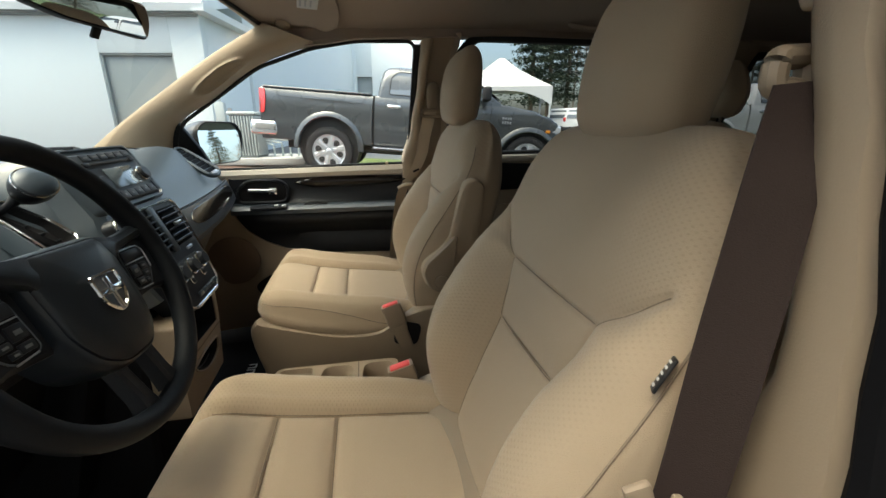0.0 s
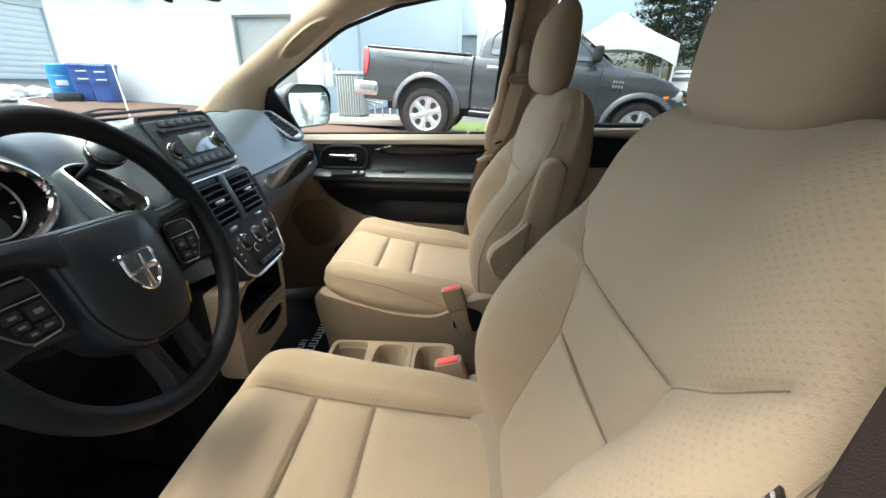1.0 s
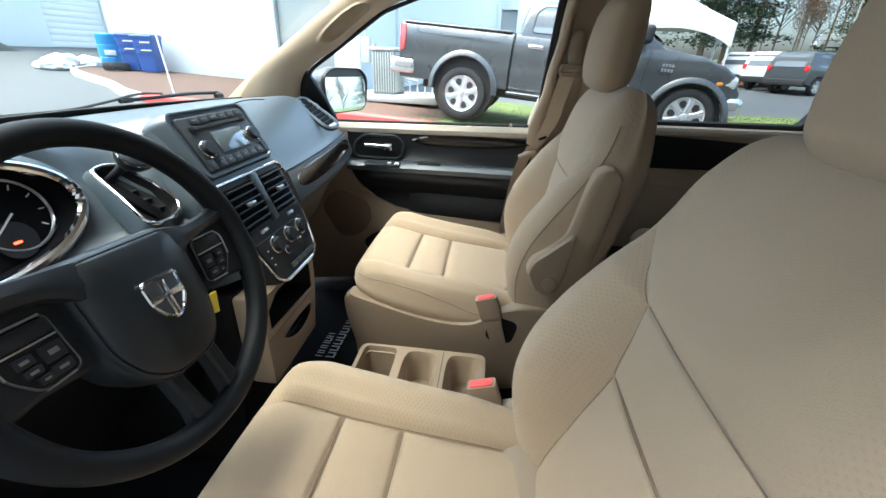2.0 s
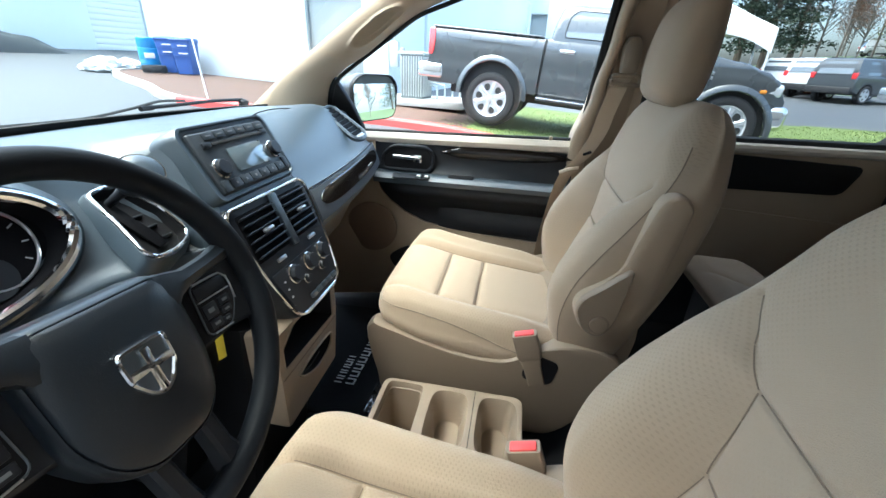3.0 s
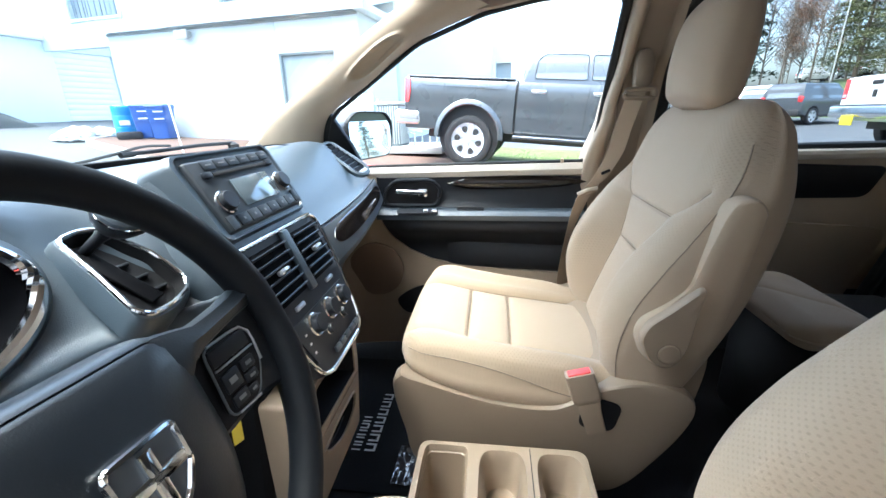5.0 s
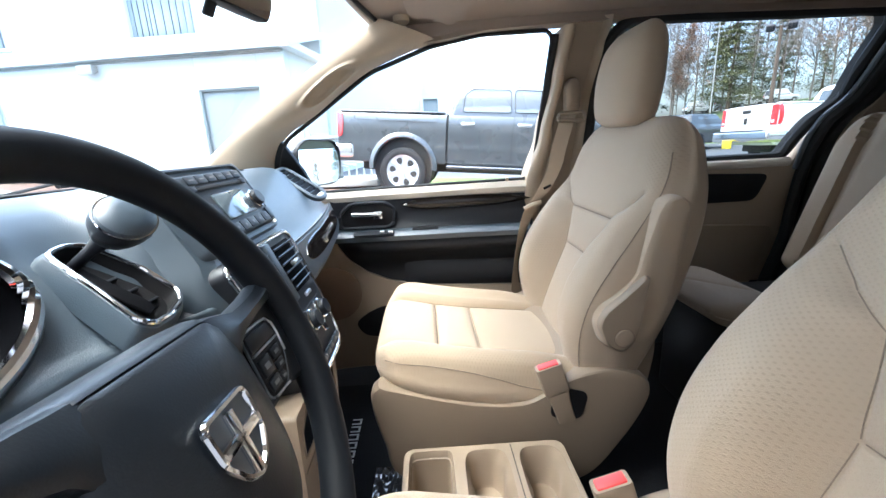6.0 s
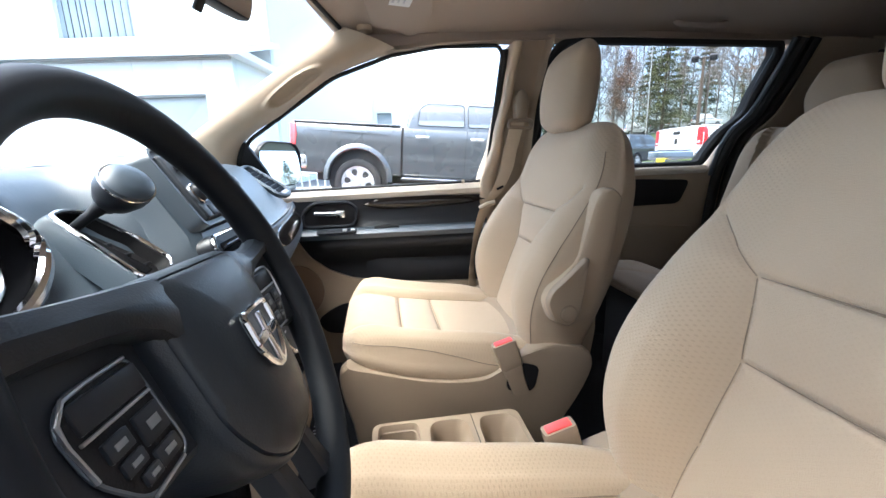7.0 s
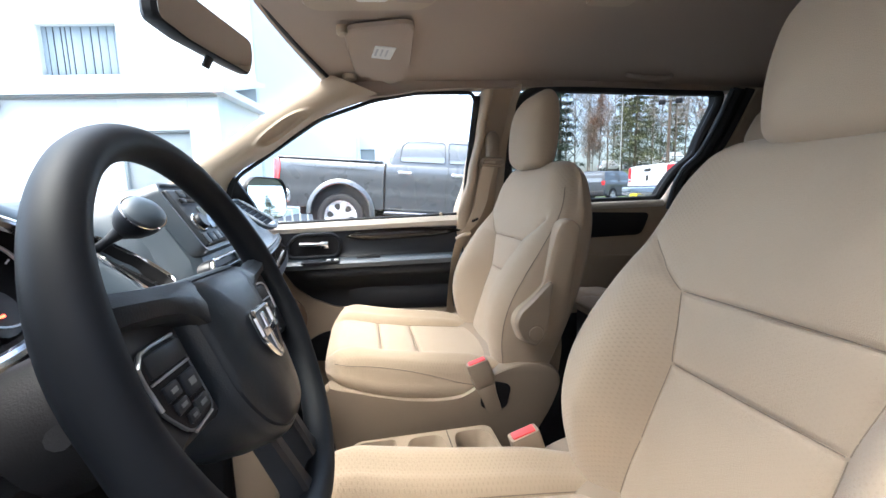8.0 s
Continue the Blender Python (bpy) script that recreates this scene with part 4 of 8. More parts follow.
    BO = Vector((0.166, oy, 0.655 + dz))
    BL = 0.622
    seam_y = lambda s: ramp(s, [(0.0, 0.122), (0.15, 0.112), (0.272, 0.112), (0.377, 0.1325), (0.447, 0.216)])
    mid_n = lambda s: curve(s, [(0.0, 0.030), (0.08, 0.046), (0.18, 0.052), (0.272, 0.053), (0.377, 0.069), (0.46, 0.082), (0.54, 0.087), (0.62, 0.066)])
    rim_n = lambda s: curve(s, [(0.0, 0.045), (0.04, 0.068), (0.10, 0.100), (0.158, 0.118), (0.22, 0.124), (0.295, 0.114), (0.36, 0.098), (0.43, 0.085), (0.54, 0.086), (0.62, 0.062)])
    bhalf = lambda s: curve(s, [(0.0, 0.226), (0.10, 0.252), (0.25, 0.270), (0.36, 0.267), (0.48, 0.248), (0.56, 0.217), (0.622, 0.178)])

    def bfront(s, y):
        sy, h = seam_y(s), bhalf(s)
        w = max(0.02, min(0.075, h - 0.03 - sy))
        k = min(1.0, max(0.0, (abs(y) - sy + 0.004) / w))
        k = math.sin(math.pi / 2 * k) ** 1.4
        m = mid_n(s) + 0.006 * math.cos(min(1.5, abs(y) / max(0.1, sy) * 1.5)) * (abs(math.sin(math.pi * min(1, max(0, (s - 0.272) / 0.105)))) ** 0.5 if 0.272 < s < 0.377 else 1.0)
        crown = 0.012 * math.sin(math.pi * min(1.0, max(0.0, (abs(y) - sy) / (h - sy)))) * ramp(s, [(0.05, 0.0), (0.16, 1.0), (0.36, 1.0), (0.44, 0.0)])
        return m + crown + (rim_n(s) - mid_n(s)) * k - 0.35 * max(0, abs(y) - 0.15) ** 1.3 * ramp(s, [(0.40, 0), (0.52, 1)])

    J, L, U = (0.377, 0.1325), (0.272, 0.112), (0.447, 0.212)
    blines = []
    for g in (1, -1):
        blines += [(J[0], g * J[1], 0.405, g * 0.170), (0.405, g * 0.170, U[0], g * U[1]), (J[0], g * J[1], L[0], g * L[1]), (L[0], g * L[1], 0.15, g * 0.112), (0.15, g * 0.112, 0.0, g * 0.122)]
    blines += [(J[0], -J[1], J[0], J[1]), (L[0], -L[1], L[0], L[1])]
    back_n = lambda s: curve(s, [(0.0, -0.075), (0.30, -0.066), (0.47, -0.050), (0.57, -0.022), (0.622, -0.004)])
    P("backrest", pad(BO, BA, CU, BN, BL, bhalf, bfront, back_n, blines, 230, 210, 0.050, (0.05, 0.040), 0.0040, 0.0040), CLOTH, None, "", 100)
    for g in (1, -1):
        P("side_seam", tube([on_pad(BO, BA, CU, BN, bfront, t, g * (bhalf(t) - 0.009), -0.0210) for t in np.linspace(0.03, 0.54, 60)], 0.0015, 5), STITCH, None, "stitched seam")
    for a, b, c, d in blines:
        P("seam", tube([on_pad(BO, BA, CU, BN, bfront, a + (c - a) * t, b + (d - b) * t, -0.0062) for t in np.linspace(0.02, 0.98, 24)], 0.0008, 5), STITCH, None, "stitched seam")
    P("recliner_cover", moved(loft([[(x, oy - y, z) for x, z in rounded([(0.150, 0.66), (0.285, 0.66), (0.300, 0.76), (0.290, 0.84), (0.190, 0.84), (0.150, 0.76)], 0.03, 4)] for y in (0.20, 0.228, 0.234)]), turn), VINYL, None, "beige hinge cover")
    # headrest
    turn = Matrix.Translation((0.166, oy, 0.655 + dz)) @ Matrix.Rotation(head_lean - radians(21), 4, "Y") @ Matrix.Translation((-0.166, -oy, -0.655))
    hl = head_lean - radians(17)
    HA = Vector((math.sin(hl), 0, math.cos(hl)))
    HN = Vector((-math.cos(hl), 0, math.sin(hl)))
    HO = turn @ Vector((0.318, oy, 1.232))
    hh = lambda s: curve(s, [(0.0, 0.098), (0.06, 0.107), (0.12, 0.110), (0.18, 0.104), (0.226, 0.090)])
    hd = lambda s: curve(s, [(0.0, 0.046), (0.07, 0.055), (0.15, 0.052), (0.226, 0.038)])
    head = P("headrest", bolster(HO, HA, CU, HN, 0.226, hh, hd, lambda s: -0.045 * s * s / 0.226, 40, 64, 2.7, slant=0.35), CLOTH_SIDE, None, "", 100)
    for g in (1, -1):
        P("post", tube([turn @ Vector((0.338, oy + g * 0.075, 1.28)), turn @ Vector((0.385, oy + g * 0.075, 1.17))], 0.006, 10), CHROME, head, "chrome headrest post")
    # buckle in its pocket
    KB = axes((0.084, oy - 0.258, 0.664 + dz), (0, -1, 0), (1, 0, 0.30), (-0.33, 0, 1))
    P("buckle_pocket", prism(rounded([(-0.040, -0.025), (0.030, -0.035), (0.045, 0.03), (-0.03, 0.05)], 0.02), 0.006, axes((0.10, oy - 0.2605, 0.655 + dz), (1, 0, 0), (0, 0, 1), (0, -1, 0))), BLACK, None, "dark buckle pocket")
    bk = P("buckle", loft([[KB @ Vector((x * kx, y * ky, d)) for x, y in rounded([(-0.0135, -0.028), (0.0135, -0.028), (0.0135, 0.028), (-0.0135, 0.028)], 0.006, 3)] for kx, ky, d in ((0.8, 0.7, -0.05), (0.9, 0.75, 0.0), (0.95, 0.86, 0.022), (0.90, 0.86, 0.024), (1, 0.94, 0.027), (1, 1, 0.036), (1, 1, 0.088), (0.95, 0.97, 0.092))]), VINYL, None, "beige seat-belt buckle")
    P("release_button", moved(box(-0.0095, 0.0095, -0.022, 0.022, 0.086, 0.0955, 0.003), KB), RED, bk, "red release button")
    if side == -1:
        return st
    # armrest folded up along the backrest: outline in (x, z), thickness along -y
    yi, yo = oy - 0.228, oy - 0.284
    arm = rounded([(0.142, 0.850), (0.152, 0.882), (0.188, 0.911), (0.221, 0.945), (0.236, 1.005), (0.254, 1.070), (0.268, 1.096), (0.298, 1.104), (0.320, 1.082), (0.316, 1.025), (0.306, 0.960), (0.292, 0.870), (0.272, 0.815), (0.238, 0.790), (0.200, 0.783), (0.160, 0.802)], 0.016, 4)
    spine = [Vector((0.196, 0.836)), Vector((0.236, 0.885)), Vector((0.260, 0.940)), Vector((0.290, 1.072))]

    def arm_ring(k, y):
        out = []
        for x, z in arm:
            p = Vector((x, z))
            near = min((a + (b - a) * min(1.0, max(0.0, (p - a).dot(b - a) / (b - a).length_squared)) for a, b in zip(spine, spine[1:])), key=lambda q: (q - p).length)
            q = near + (p - near) * k
            out.append((q.x, y, q.y))
        return out

    ar = P("armrest", loft([arm_ring(0.94, yi), arm_ring(1.0, yi - 0.010), arm_ring(1.0, yi - 0.034), arm_ring(0.975, yi - 0.045), arm_ring(0.93, yi - 0.051), arm_ring(0.80, yi - 0.0545), arm_ring(0.4, yi - 0.056), arm_ring(0.03, yi - 0.056)]), CLOTH_SIDE, None, "beige armrest folded up")
    P("arm_seam", tube([Vector((x, yi - 0.0355, z)) + Vector((0.0006, 0, 0)) for x, z in [(v.x, v.z) for v in spline([(0.276, 0, 0.822), (0.2925, 0, 0.870), (0.306, 0, 0.960), (0.3162, 0, 1.025), (0.3195, 0, 1.078)], 8)]], 0.0015, 5), STITCH, ar, "stitched seam")
    cap = rounded([(0.145, 0.850), (0.156, 0.880), (0.190, 0.908), (0.234, 0.950), (0.244, 0.948), (0.236, 0.900), (0.232, 0.850), (0.220, 0.806), (0.198, 0.788), (0.164, 0.806)], 0.014, 5)
    P("pivot_cover", loft([[(0.194 + (x - 0.194) * k, y, 0.850 + (z - 0.850) * k) for x, z in cap] for k, y in ((1.0, yi - 0.034), (1.0, yo - 0.004), (0.97, yo - 0.009), (0.92, yo - 0.0115), (0.5, yo - 0.012), (0.02, yo - 0.012))]), VINYL, ar)
    PC = axes((0.197, yo - 0.0115, 0.824), (1, 0, 0), (0, 0, 1), (0, -1, 0))
    P("pivot_cap", lathe([(0.0185, -0.002), (0.0185, 0.002), (0.017, 0.0035), (0.0, 0.0038)], PC, 28), VINYL, ar)
    P("pivot_groove", lathe([(0.0188, -0.001), (0.0206, -0.001), (0.0206, 0.0009), (0.0188, 0.0009)], PC, 28, closed=True), STITCH, ar)
    return st


front_seat(0.388, 1, radians(21), radians(19.8), 0.0, "beige cloth front passenger seat with armrest folded up")
D_SEAT = front_seat(0.428, -1, radians(22.8), radians(24.5), -0.008, "beige cloth driver's seat facing the steering wheel")
# woven tag sewn into the outer side seam of the driver's backrest
TG = axes((0.239, -0.6835, 1.039), (0.62, 0.10, 0.78), (-0.55, -0.78, 0.30), Vector((0.62, 0.10, 0.78)).cross(Vector((-0.55, -0.78, 0.30))))
tg = part("seam_tag", block(TG, 0.034, 0.018, 0.003, 0.0008), BLACK, D_SEAT, "black woven tag with pale print")
for k in range(5):
    part("tag_print", block(TG @ pose(-0.012 + 0.006 * k, 0.0, -0.002), 0.0022, 0.008, 0.001, 0), GREYINK, tg, "pale print")


# ---------- dashboard ----------
dash = thing("dashboard", (-0.6, 0, 0.9), "dark grey vinyl dashboard with radio and centre stack", "dashboard")


def dash_face(y):
    """x of the dash's rear edge."""
    if y > 0.12:
        t = (y - 0.12) / 0.62
        return -0.435 - 0.0106 * t - 0.0605 * t * t
    return ramp(y, [(-0.75, -0.52), (-0.60, -0.525), (-0.42, -0.527), (-0.29, -0.507), (-0.2, -0.471), (-0.15, -0.448), (-0.12, -0.437), (0.0, -0.437), (0.12, -0.435), (0.40, -0.452), (0.66, -0.490), (0.74, -0.515)])


def dash_ring(y):
    xf = dash_face(y)
    hump = ramp(abs(y + 0.44), [(0.0, 0.030), (0.12, 0.024), (0.22, 0.0)])
    mid = ramp(abs(y + 0.01), [(0.10, 0.016), (0.17, 0.0)])
    drop = ramp(abs(y), [(0.55, 0.0), (0.74, -0.03)])
    well = ramp(abs(y + 0.190), [(0.030, 0.026), (0.055, 0.0)])
    pts = [(-0.99, 1.137 + drop), (-0.86, 1.151 + drop + 0.2 * hump), (-0.72, 1.164 + drop + 0.6 * hump + 0.2 * mid), (-0.62, 1.169 + drop + hump + 0.5 * mid), (xf - 0.085, 1.118 + 0.9 * hump + mid + ramp(abs(y + 0.01), [(0.100, 0.045), (0.150, 0.0)]) - well), (xf - 0.03, 1.050 - 0.8 * well), (xf - 0.006, 1.030), (xf, 1.020),
           (xf + 0.006, 0.985), (xf, 0.965), (xf - 0.03, 0.945), (xf - 0.14, 0.925), (-0.80, 0.90), (-0.98, 0.92)]
    return [(p.x, y, p.y) for p in spline([(a, b, 0) for a, b in pts], 4)]


part("pad", loft([dash_ring(y) for y in np.linspace(-0.735, 0.735, 90)]), DASH, dash, "dark grained dash pad")
# crease line across the passenger side and silver-edged wood band
part("airbag_seam", tube(spline([(-0.452, 0.118, 1.052), (-0.53, 0.135, 1.135), (-0.60, 0.20, 1.172), (-0.63, 0.35, 1.177), (-0.635, 0.52, 1.160)], 8), 0.0015, 5), BLACK, dash)
band_pts = [(y, dash_face(y)) for y in np.linspace(0.125, 0.70, 24)]
part("trim_shelf", loft([[(x - 0.002, y, 1.044), (x + 0.004, y, 1.041), (x + 0.024, y, 0.988), (x + 0.0265, y, 0.974), (x + 0.015, y, 0.952), (x - 0.03, y, 0.945), (x - 0.03, y, 1.03)] for y, x in band_pts]), GREYTRIM, dash, "grey gloss shelf trim")
part("trim_edge", tube([(x + 0.001, y, 1.0455) for y, x in band_pts], 0.0018, 6), BLACK, dash, "dark trim groove")
lens = []
for i, y in enumerate(np.linspace(0.150, 0.680, 40)):
    x = dash_face(y)
    w = 0.40 * (1 - abs(2 * i / 39 - 1) ** 6) ** 0.5 + 0.012
    lens.append([(x + 0.004 + 0.020 * t + 0.93 * d, y, 1.041 - 0.053 * t + 0.36 * d) for t, d in ((0.52 - w, 0.0002), (0.52 - 0.9 * w, 0.0022), (0.52 + 0.9 * w, 0.0022), (0.52 + w, 0.0002), (0.52, -0.003))])
part("wood_band", loft(lens), GLOSS, dash, "glossy dark wood-look band")
# end vent near the passenger door
VL, VN = Vector((0.83, -0.10, -0.55)), Vector((0.50, -0.34, 0.80))
VE = axes((-0.546, 0.592, 1.106), VL, VN.cross(VL), VL.cross(VN.cross(VL)))
vo = rounded([(-0.080, -0.022), (0.055, -0.030), (0.075, 0.0), (0.055, 0.030), (-0.080, 0.024)], 0.02, 5)
vent = part("end_vent", [tube([VE @ Vector((x, y, 0.012)) for x, y in vo], 0.006, 6, closed=True), prism(vo, 0.008, VE)], DASH, dash, "oval side air vent")
for k in range(7):
    part("fin", block(VE @ pose(-0.060 + 0.017 * k, 0, 0.012, 0, 35, 0), 0.012, 0.042, 0.002, 0), BLACK, vent)
part("thumb_wheel", block(VE @ pose(0.058, 0, 0.014), 0.012, 0.03, 0.006, 0.002), SILVER, vent)

# radio: leaning face in the middle of the dash
RP, RQ = Vector((-0.5045, 0, 1.1825)), Vector((-0.453, 0, 1.098))
RU = (RP - RQ).normalized()
RNm = Vector((RU.z, 0, -RU.x))
RA = axes((-0.479, -0.010, 1.141), (0, 1, 0), RU, RNm)
surround = rounded([(-0.112, -0.060), (0.112, -0.060), (0.114, 0.052), (0.104, 0.064), (-0.104, 0.064), (-0.114, 0.052)], 0.016, 5)
part("radio_surround", loft([[RA @ Vector((x * k, y * k, d)) for x, y in surround] for k, d in ((1.10, -0.10), (1.08, -0.03), (1.035, -0.006), (1.0, 0.001), (0.955, 0.001), (0.935, -0.004), (0.5, -0.006))]), DASH, dash)
RADIOFACE = surface("satin_radio_face", (0.030, 0.036, 0.043), 0.42, bump=0.05, vary=0.1, spec=0.45)
radio = part("radio", moved(box(-0.097, 0.097, -0.052, 0.052, -0.02, 0.004, 0.004, 3), RA), RADIOFACE, dash, "black car radio with display")
part("display", moved(box(-0.040, 0.052, -0.026, 0.016, 0.004, 0.0075, 0.002), RA), SCREEN, radio, "glossy radio display")
part("disc_slot", moved(box(-0.062, 0.070, 0.0255, 0.0305, 0.005, 0.0072, 0.001), RA), RUBBER, radio)
for x in (-0.074, 0.078):
    part("slot_button", moved(box(x - 0.009, x + 0.009, 0.024, 0.033, 0.004, 0.009, 0.002), RA), SATIN, radio)
for k in range(6):
    part("top_button", moved(box(-0.070 + 0.027 * k, -0.046 + 0.027 * k, 0.036, 0.049, 0.004, 0.0066, 0.0012), RA), RADIOFACE, radio)
    part("button_print", moved(box(-0.064 + 0.027 * k, -0.052 + 0.027 * k, 0.0415, 0.0435, 0.0066, 0.0070, 0), RA), DIMINK, radio, "grey print")
    part("preset_button", moved(box(-0.075 + 0.026 * k, -0.051 + 0.026 * k, -0.048, -0.032, 0.004, 0.0066, 0.0012), RA), RADIOFACE, radio)
    part("preset_print", moved(box(-0.065 + 0.026 * k, -0.061 + 0.026 * k, -0.042, -0.038, 0.0066, 0.0070, 0), RA), DIMINK, radio, "grey print")
part("menu_button", moved(box(0.082, 0.096, -0.048, -0.026, 0.004, 0.0066, 0.0012), RA), RADIOFACE, radio)
part("menu_button", moved(box(-0.096, -0.080, -0.050, -0.030, 0.004, 0.0066, 0.0012), RA), RADIOFACE, radio)


def knob(m, r, h, parent):
    k = part("knob", lathe([(r * 1.02, 0.0), (r, h * 0.3), (r * 0.93, h * 0.92), (r * 0.85, h), (0.0, h)], m, 28), SATIN, parent)
    part("knob_ring", lathe([(r * 1.22, 0.0), (r * 1.20, h * 0.30), (r * 1.08, h * 0.42), (r * 0.98, h * 0.36)], m, 28, closed=True), CHROME, k, "chrome ring")
    return k


knob(RA @ Matrix.Translation((-0.074, -0.012, 0.003)), 0.0140, 0.012, radio)
knob(RA @ Matrix.Translation((0.078, -0.007, 0.003)), 0.0140, 0.012, radio)

# centre stack with vents and heater controls
SU = Vector((-0.087, 0, 0.205)).normalized()
SN = Vector((SU.z, 0, -SU.x))
SA = axes((-0.400, -0.014, 0.973), (0, 1, 0), SU, SN)
so = rounded([(-0.082, -0.112), (0.086, -0.112), (0.112, -0.02), (0.122, 0.100), (0.110, 0.112), (-0.112, 0.112), (-0.124, 0.100), (-0.108, -0.02)], 0.030, 7)
stack = part("centre_panel", loft([[SA @ Vector((x * (1 + (k - 1) * min(1, max(0.25, (y + 0.112) / 0.15))), y * (1 + 0.5 * (k - 1)), d)) for x, y in so] for k, d in ((1.03, -0.05), (1.035, -0.020), (1.03, -0.008), (1.015, -0.001), (0.97, 0.002), (0.5, 0.002))]), SATIN, dash, "dark centre stack panel")
cheek = []
for m, h, w, d in ((SA, -0.060, 0.090, -0.014), (SA, 0.0, 0.106, -0.010), (SA, 0.06, 0.114, -0.008), (SA, 0.100, 0.114, -0.010), (RA, -0.058, 0.108, -0.012), (RA, 0.0, 0.104, -0.012), (RA, 0.050, 0.100, -0.016)):
    cheek.append([m @ Vector((y, h, z)) for y, z in ((-w - 0.040, -0.105), (-w - 0.037, -0.068), (-w - 0.030, -0.040), (-w - 0.019, -0.022), (-w - 0.010, -0.008 + d), (-w, d), (w, d), (w + 0.009, -0.010 + d), (w + 0.020, -0.034), (w + 0.034, -0.09))])
part("stack_cheek", loft(cheek), DASH, dash, "dark housing round radio and centre stack")
part("chrome_surround", tube([SA @ Vector((x * 0.985, y * 0.985, 0.0022)) for x, y in so], 0.0032, 8, closed=True), CHROME, stack, "chrome surround")
part("chrome_chin", moved(box(-0.060, 0.064, -0.1145, -0.1065, -0.003, 0.006, 0.0035, 3), SA), CHROME, stack, "chrome lower edge")
for x0, x1 in ((-0.105, -0.006), (0.012, 0.105)):
    vt = part("air_vent", moved(box(x0, x1, 0.012, 0.099, -0.006, 0.0035, 0.004), SA), GAUGE, stack, "dark air vent")
    for k in range(6):
        part("slat", moved(block(pose((x0 + x1) / 2, 0.022 + 0.0138 * k, 0.006, -25, 0, 0), x1 - x0 - 0.008, 0.002, 0.010, 0), SA), SATIN, vt)
    part("slat_tab", moved(box((x0 + x1) / 2 - 0.012, (x0 + x1) / 2 + 0.012, 0.054, 0.062, 0.008, 0.018, 0.003), SA), SILVER, vt, "silver vent tab")
part("vent_divider", moved(box(-0.006, 0.012, 0.006, 0.108, 0.0, 0.010, 0.003), SA), DASH, stack)
for x in (-0.05, 0.06):
    part("vent_wheel", moved(box(x - 0.013, x + 0.013, -0.004, 0.003, 0.0, 0.006, 0.002), SA), SILVER, stack, "silver thumb wheel")
panel = part("heater_panel", moved(prism(rounded([(-0.080, -0.085), (0.080, -0.085), (0.098, -0.016), (-0.098, -0.016)], 0.008), 0.003, Matrix.Translation((0, 0, 0.0015))), SA), SATIN, stack, "satin black heater panel")
for x, r in ((-0.045, 0.0155), (0.010, 0.0155), (0.062, 0.0155)):
    knob(SA @ Matrix.Translation((x, -0.036, 0.004)), r, 0.016, panel)
for x in (-0.018, 0.040):
    knob(SA @ Matrix.Translation((x, -0.060, 0.004)), 0.008, 0.010, panel)
for k in range(3):
    part("mode_print", moved(box(-0.077, -0.072, -0.039 - 0.015 * k, -0.036 - 0.015 * k, 0.0044, 0.005, 0), SA), GREYINK, panel, "grey print")
for k in range(5):
    part("push_button", moved(box(-0.030 + 0.021 * k, -0.011 + 0.021 * k, -0.098, -0.088, 0.003, 0.009, 0.002), SA), DASH, panel)
# lower stack, beige, with slot and cubby
LX = -0.372
face = rounded([(-0.156, 0.868), (0.078, 0.868), (0.080, 0.790), (0.073, 0.747), (0.056, 0.664), (-0.152, 0.658)], 0.008, 4)
slot = rounded([(-0.139, 0.833), (-0.098, 0.860), (0.058, 0.858), (0.057, 0.781), (-0.138, 0.788)], 0.005, 4)
cub = [(p.x, p.y) for p in spline([(-0.101, 0.744, 0), (-0.040, 0.752, 0), (0.034, 0.748, 0), (0.041, 0.734, 0), (0.032, 0.717, 0), (0.0, 0.707, 0), (-0.040, 0.708, 0), (-0.080, 0.725, 0), (-0.101, 0.744, 0)], 4)][:-1]
grow = lambda ring, k, c: [(c[0] + (y - c[0]) * k, c[1] + (z - c[1]) * k) for y, z in ring]
low = part("lower_console", [plate(grow(face, 0.985, (-0.04, 0.76)), [slot, cub], lambda y, z: (LX, y, z)),
                             loft([[(LX - d, y, z) for y, z in grow(face, k, (-0.04, 0.76))] for k, d in ((0.985, 0.0), (1.0, 0.006), (1.0, 0.045), (0.97, 0.060))], cap=False)], VINYL, dash, "beige lower centre stack")
part("open_slot", loft([[(LX - d, y, z) for y, z in grow(slot, k, (-0.04, 0.815))] for k, d in ((1.0, 0.0), (0.99, 0.012), (0.94, 0.06), (0.02, 0.062))], cap=False), BLACK, low, "black open slot")
part("cubby", loft([[(LX - d, y, z) for y, z in grow(cub, k, (-0.03, 0.73))] for k, d in ((1.0, 0.0), (0.98, 0.010), (0.94, 0.05), (0.02, 0.052))], cap=False), BLACK, low, "dark cubby")
part("cubby_lip", tube([(LX + 0.001, y, z) for y, z in cub], 0.0026, 8, closed=True), VINYL, low)
part("slot_lip", tube([(LX + 0.0005, y, z) for y, z in slot], 0.0018, 6, closed=True), VINYL, low)
# thin satin strip standing in for a glint inside the cubby
part("cubby_shine", tube(spline([(LX - 0.006, -0.085, 0.731), (LX - 0.006, -0.045, 0.722), (LX - 0.008, 0.0, 0.722)], 5), 0.0016, 6), SATIN, low)
part("face_line", tube([(LX + 0.0006, y, 0.770) for y in (-0.147, 0.070)], 0.0012, 6), STITCH, low, "parting line")
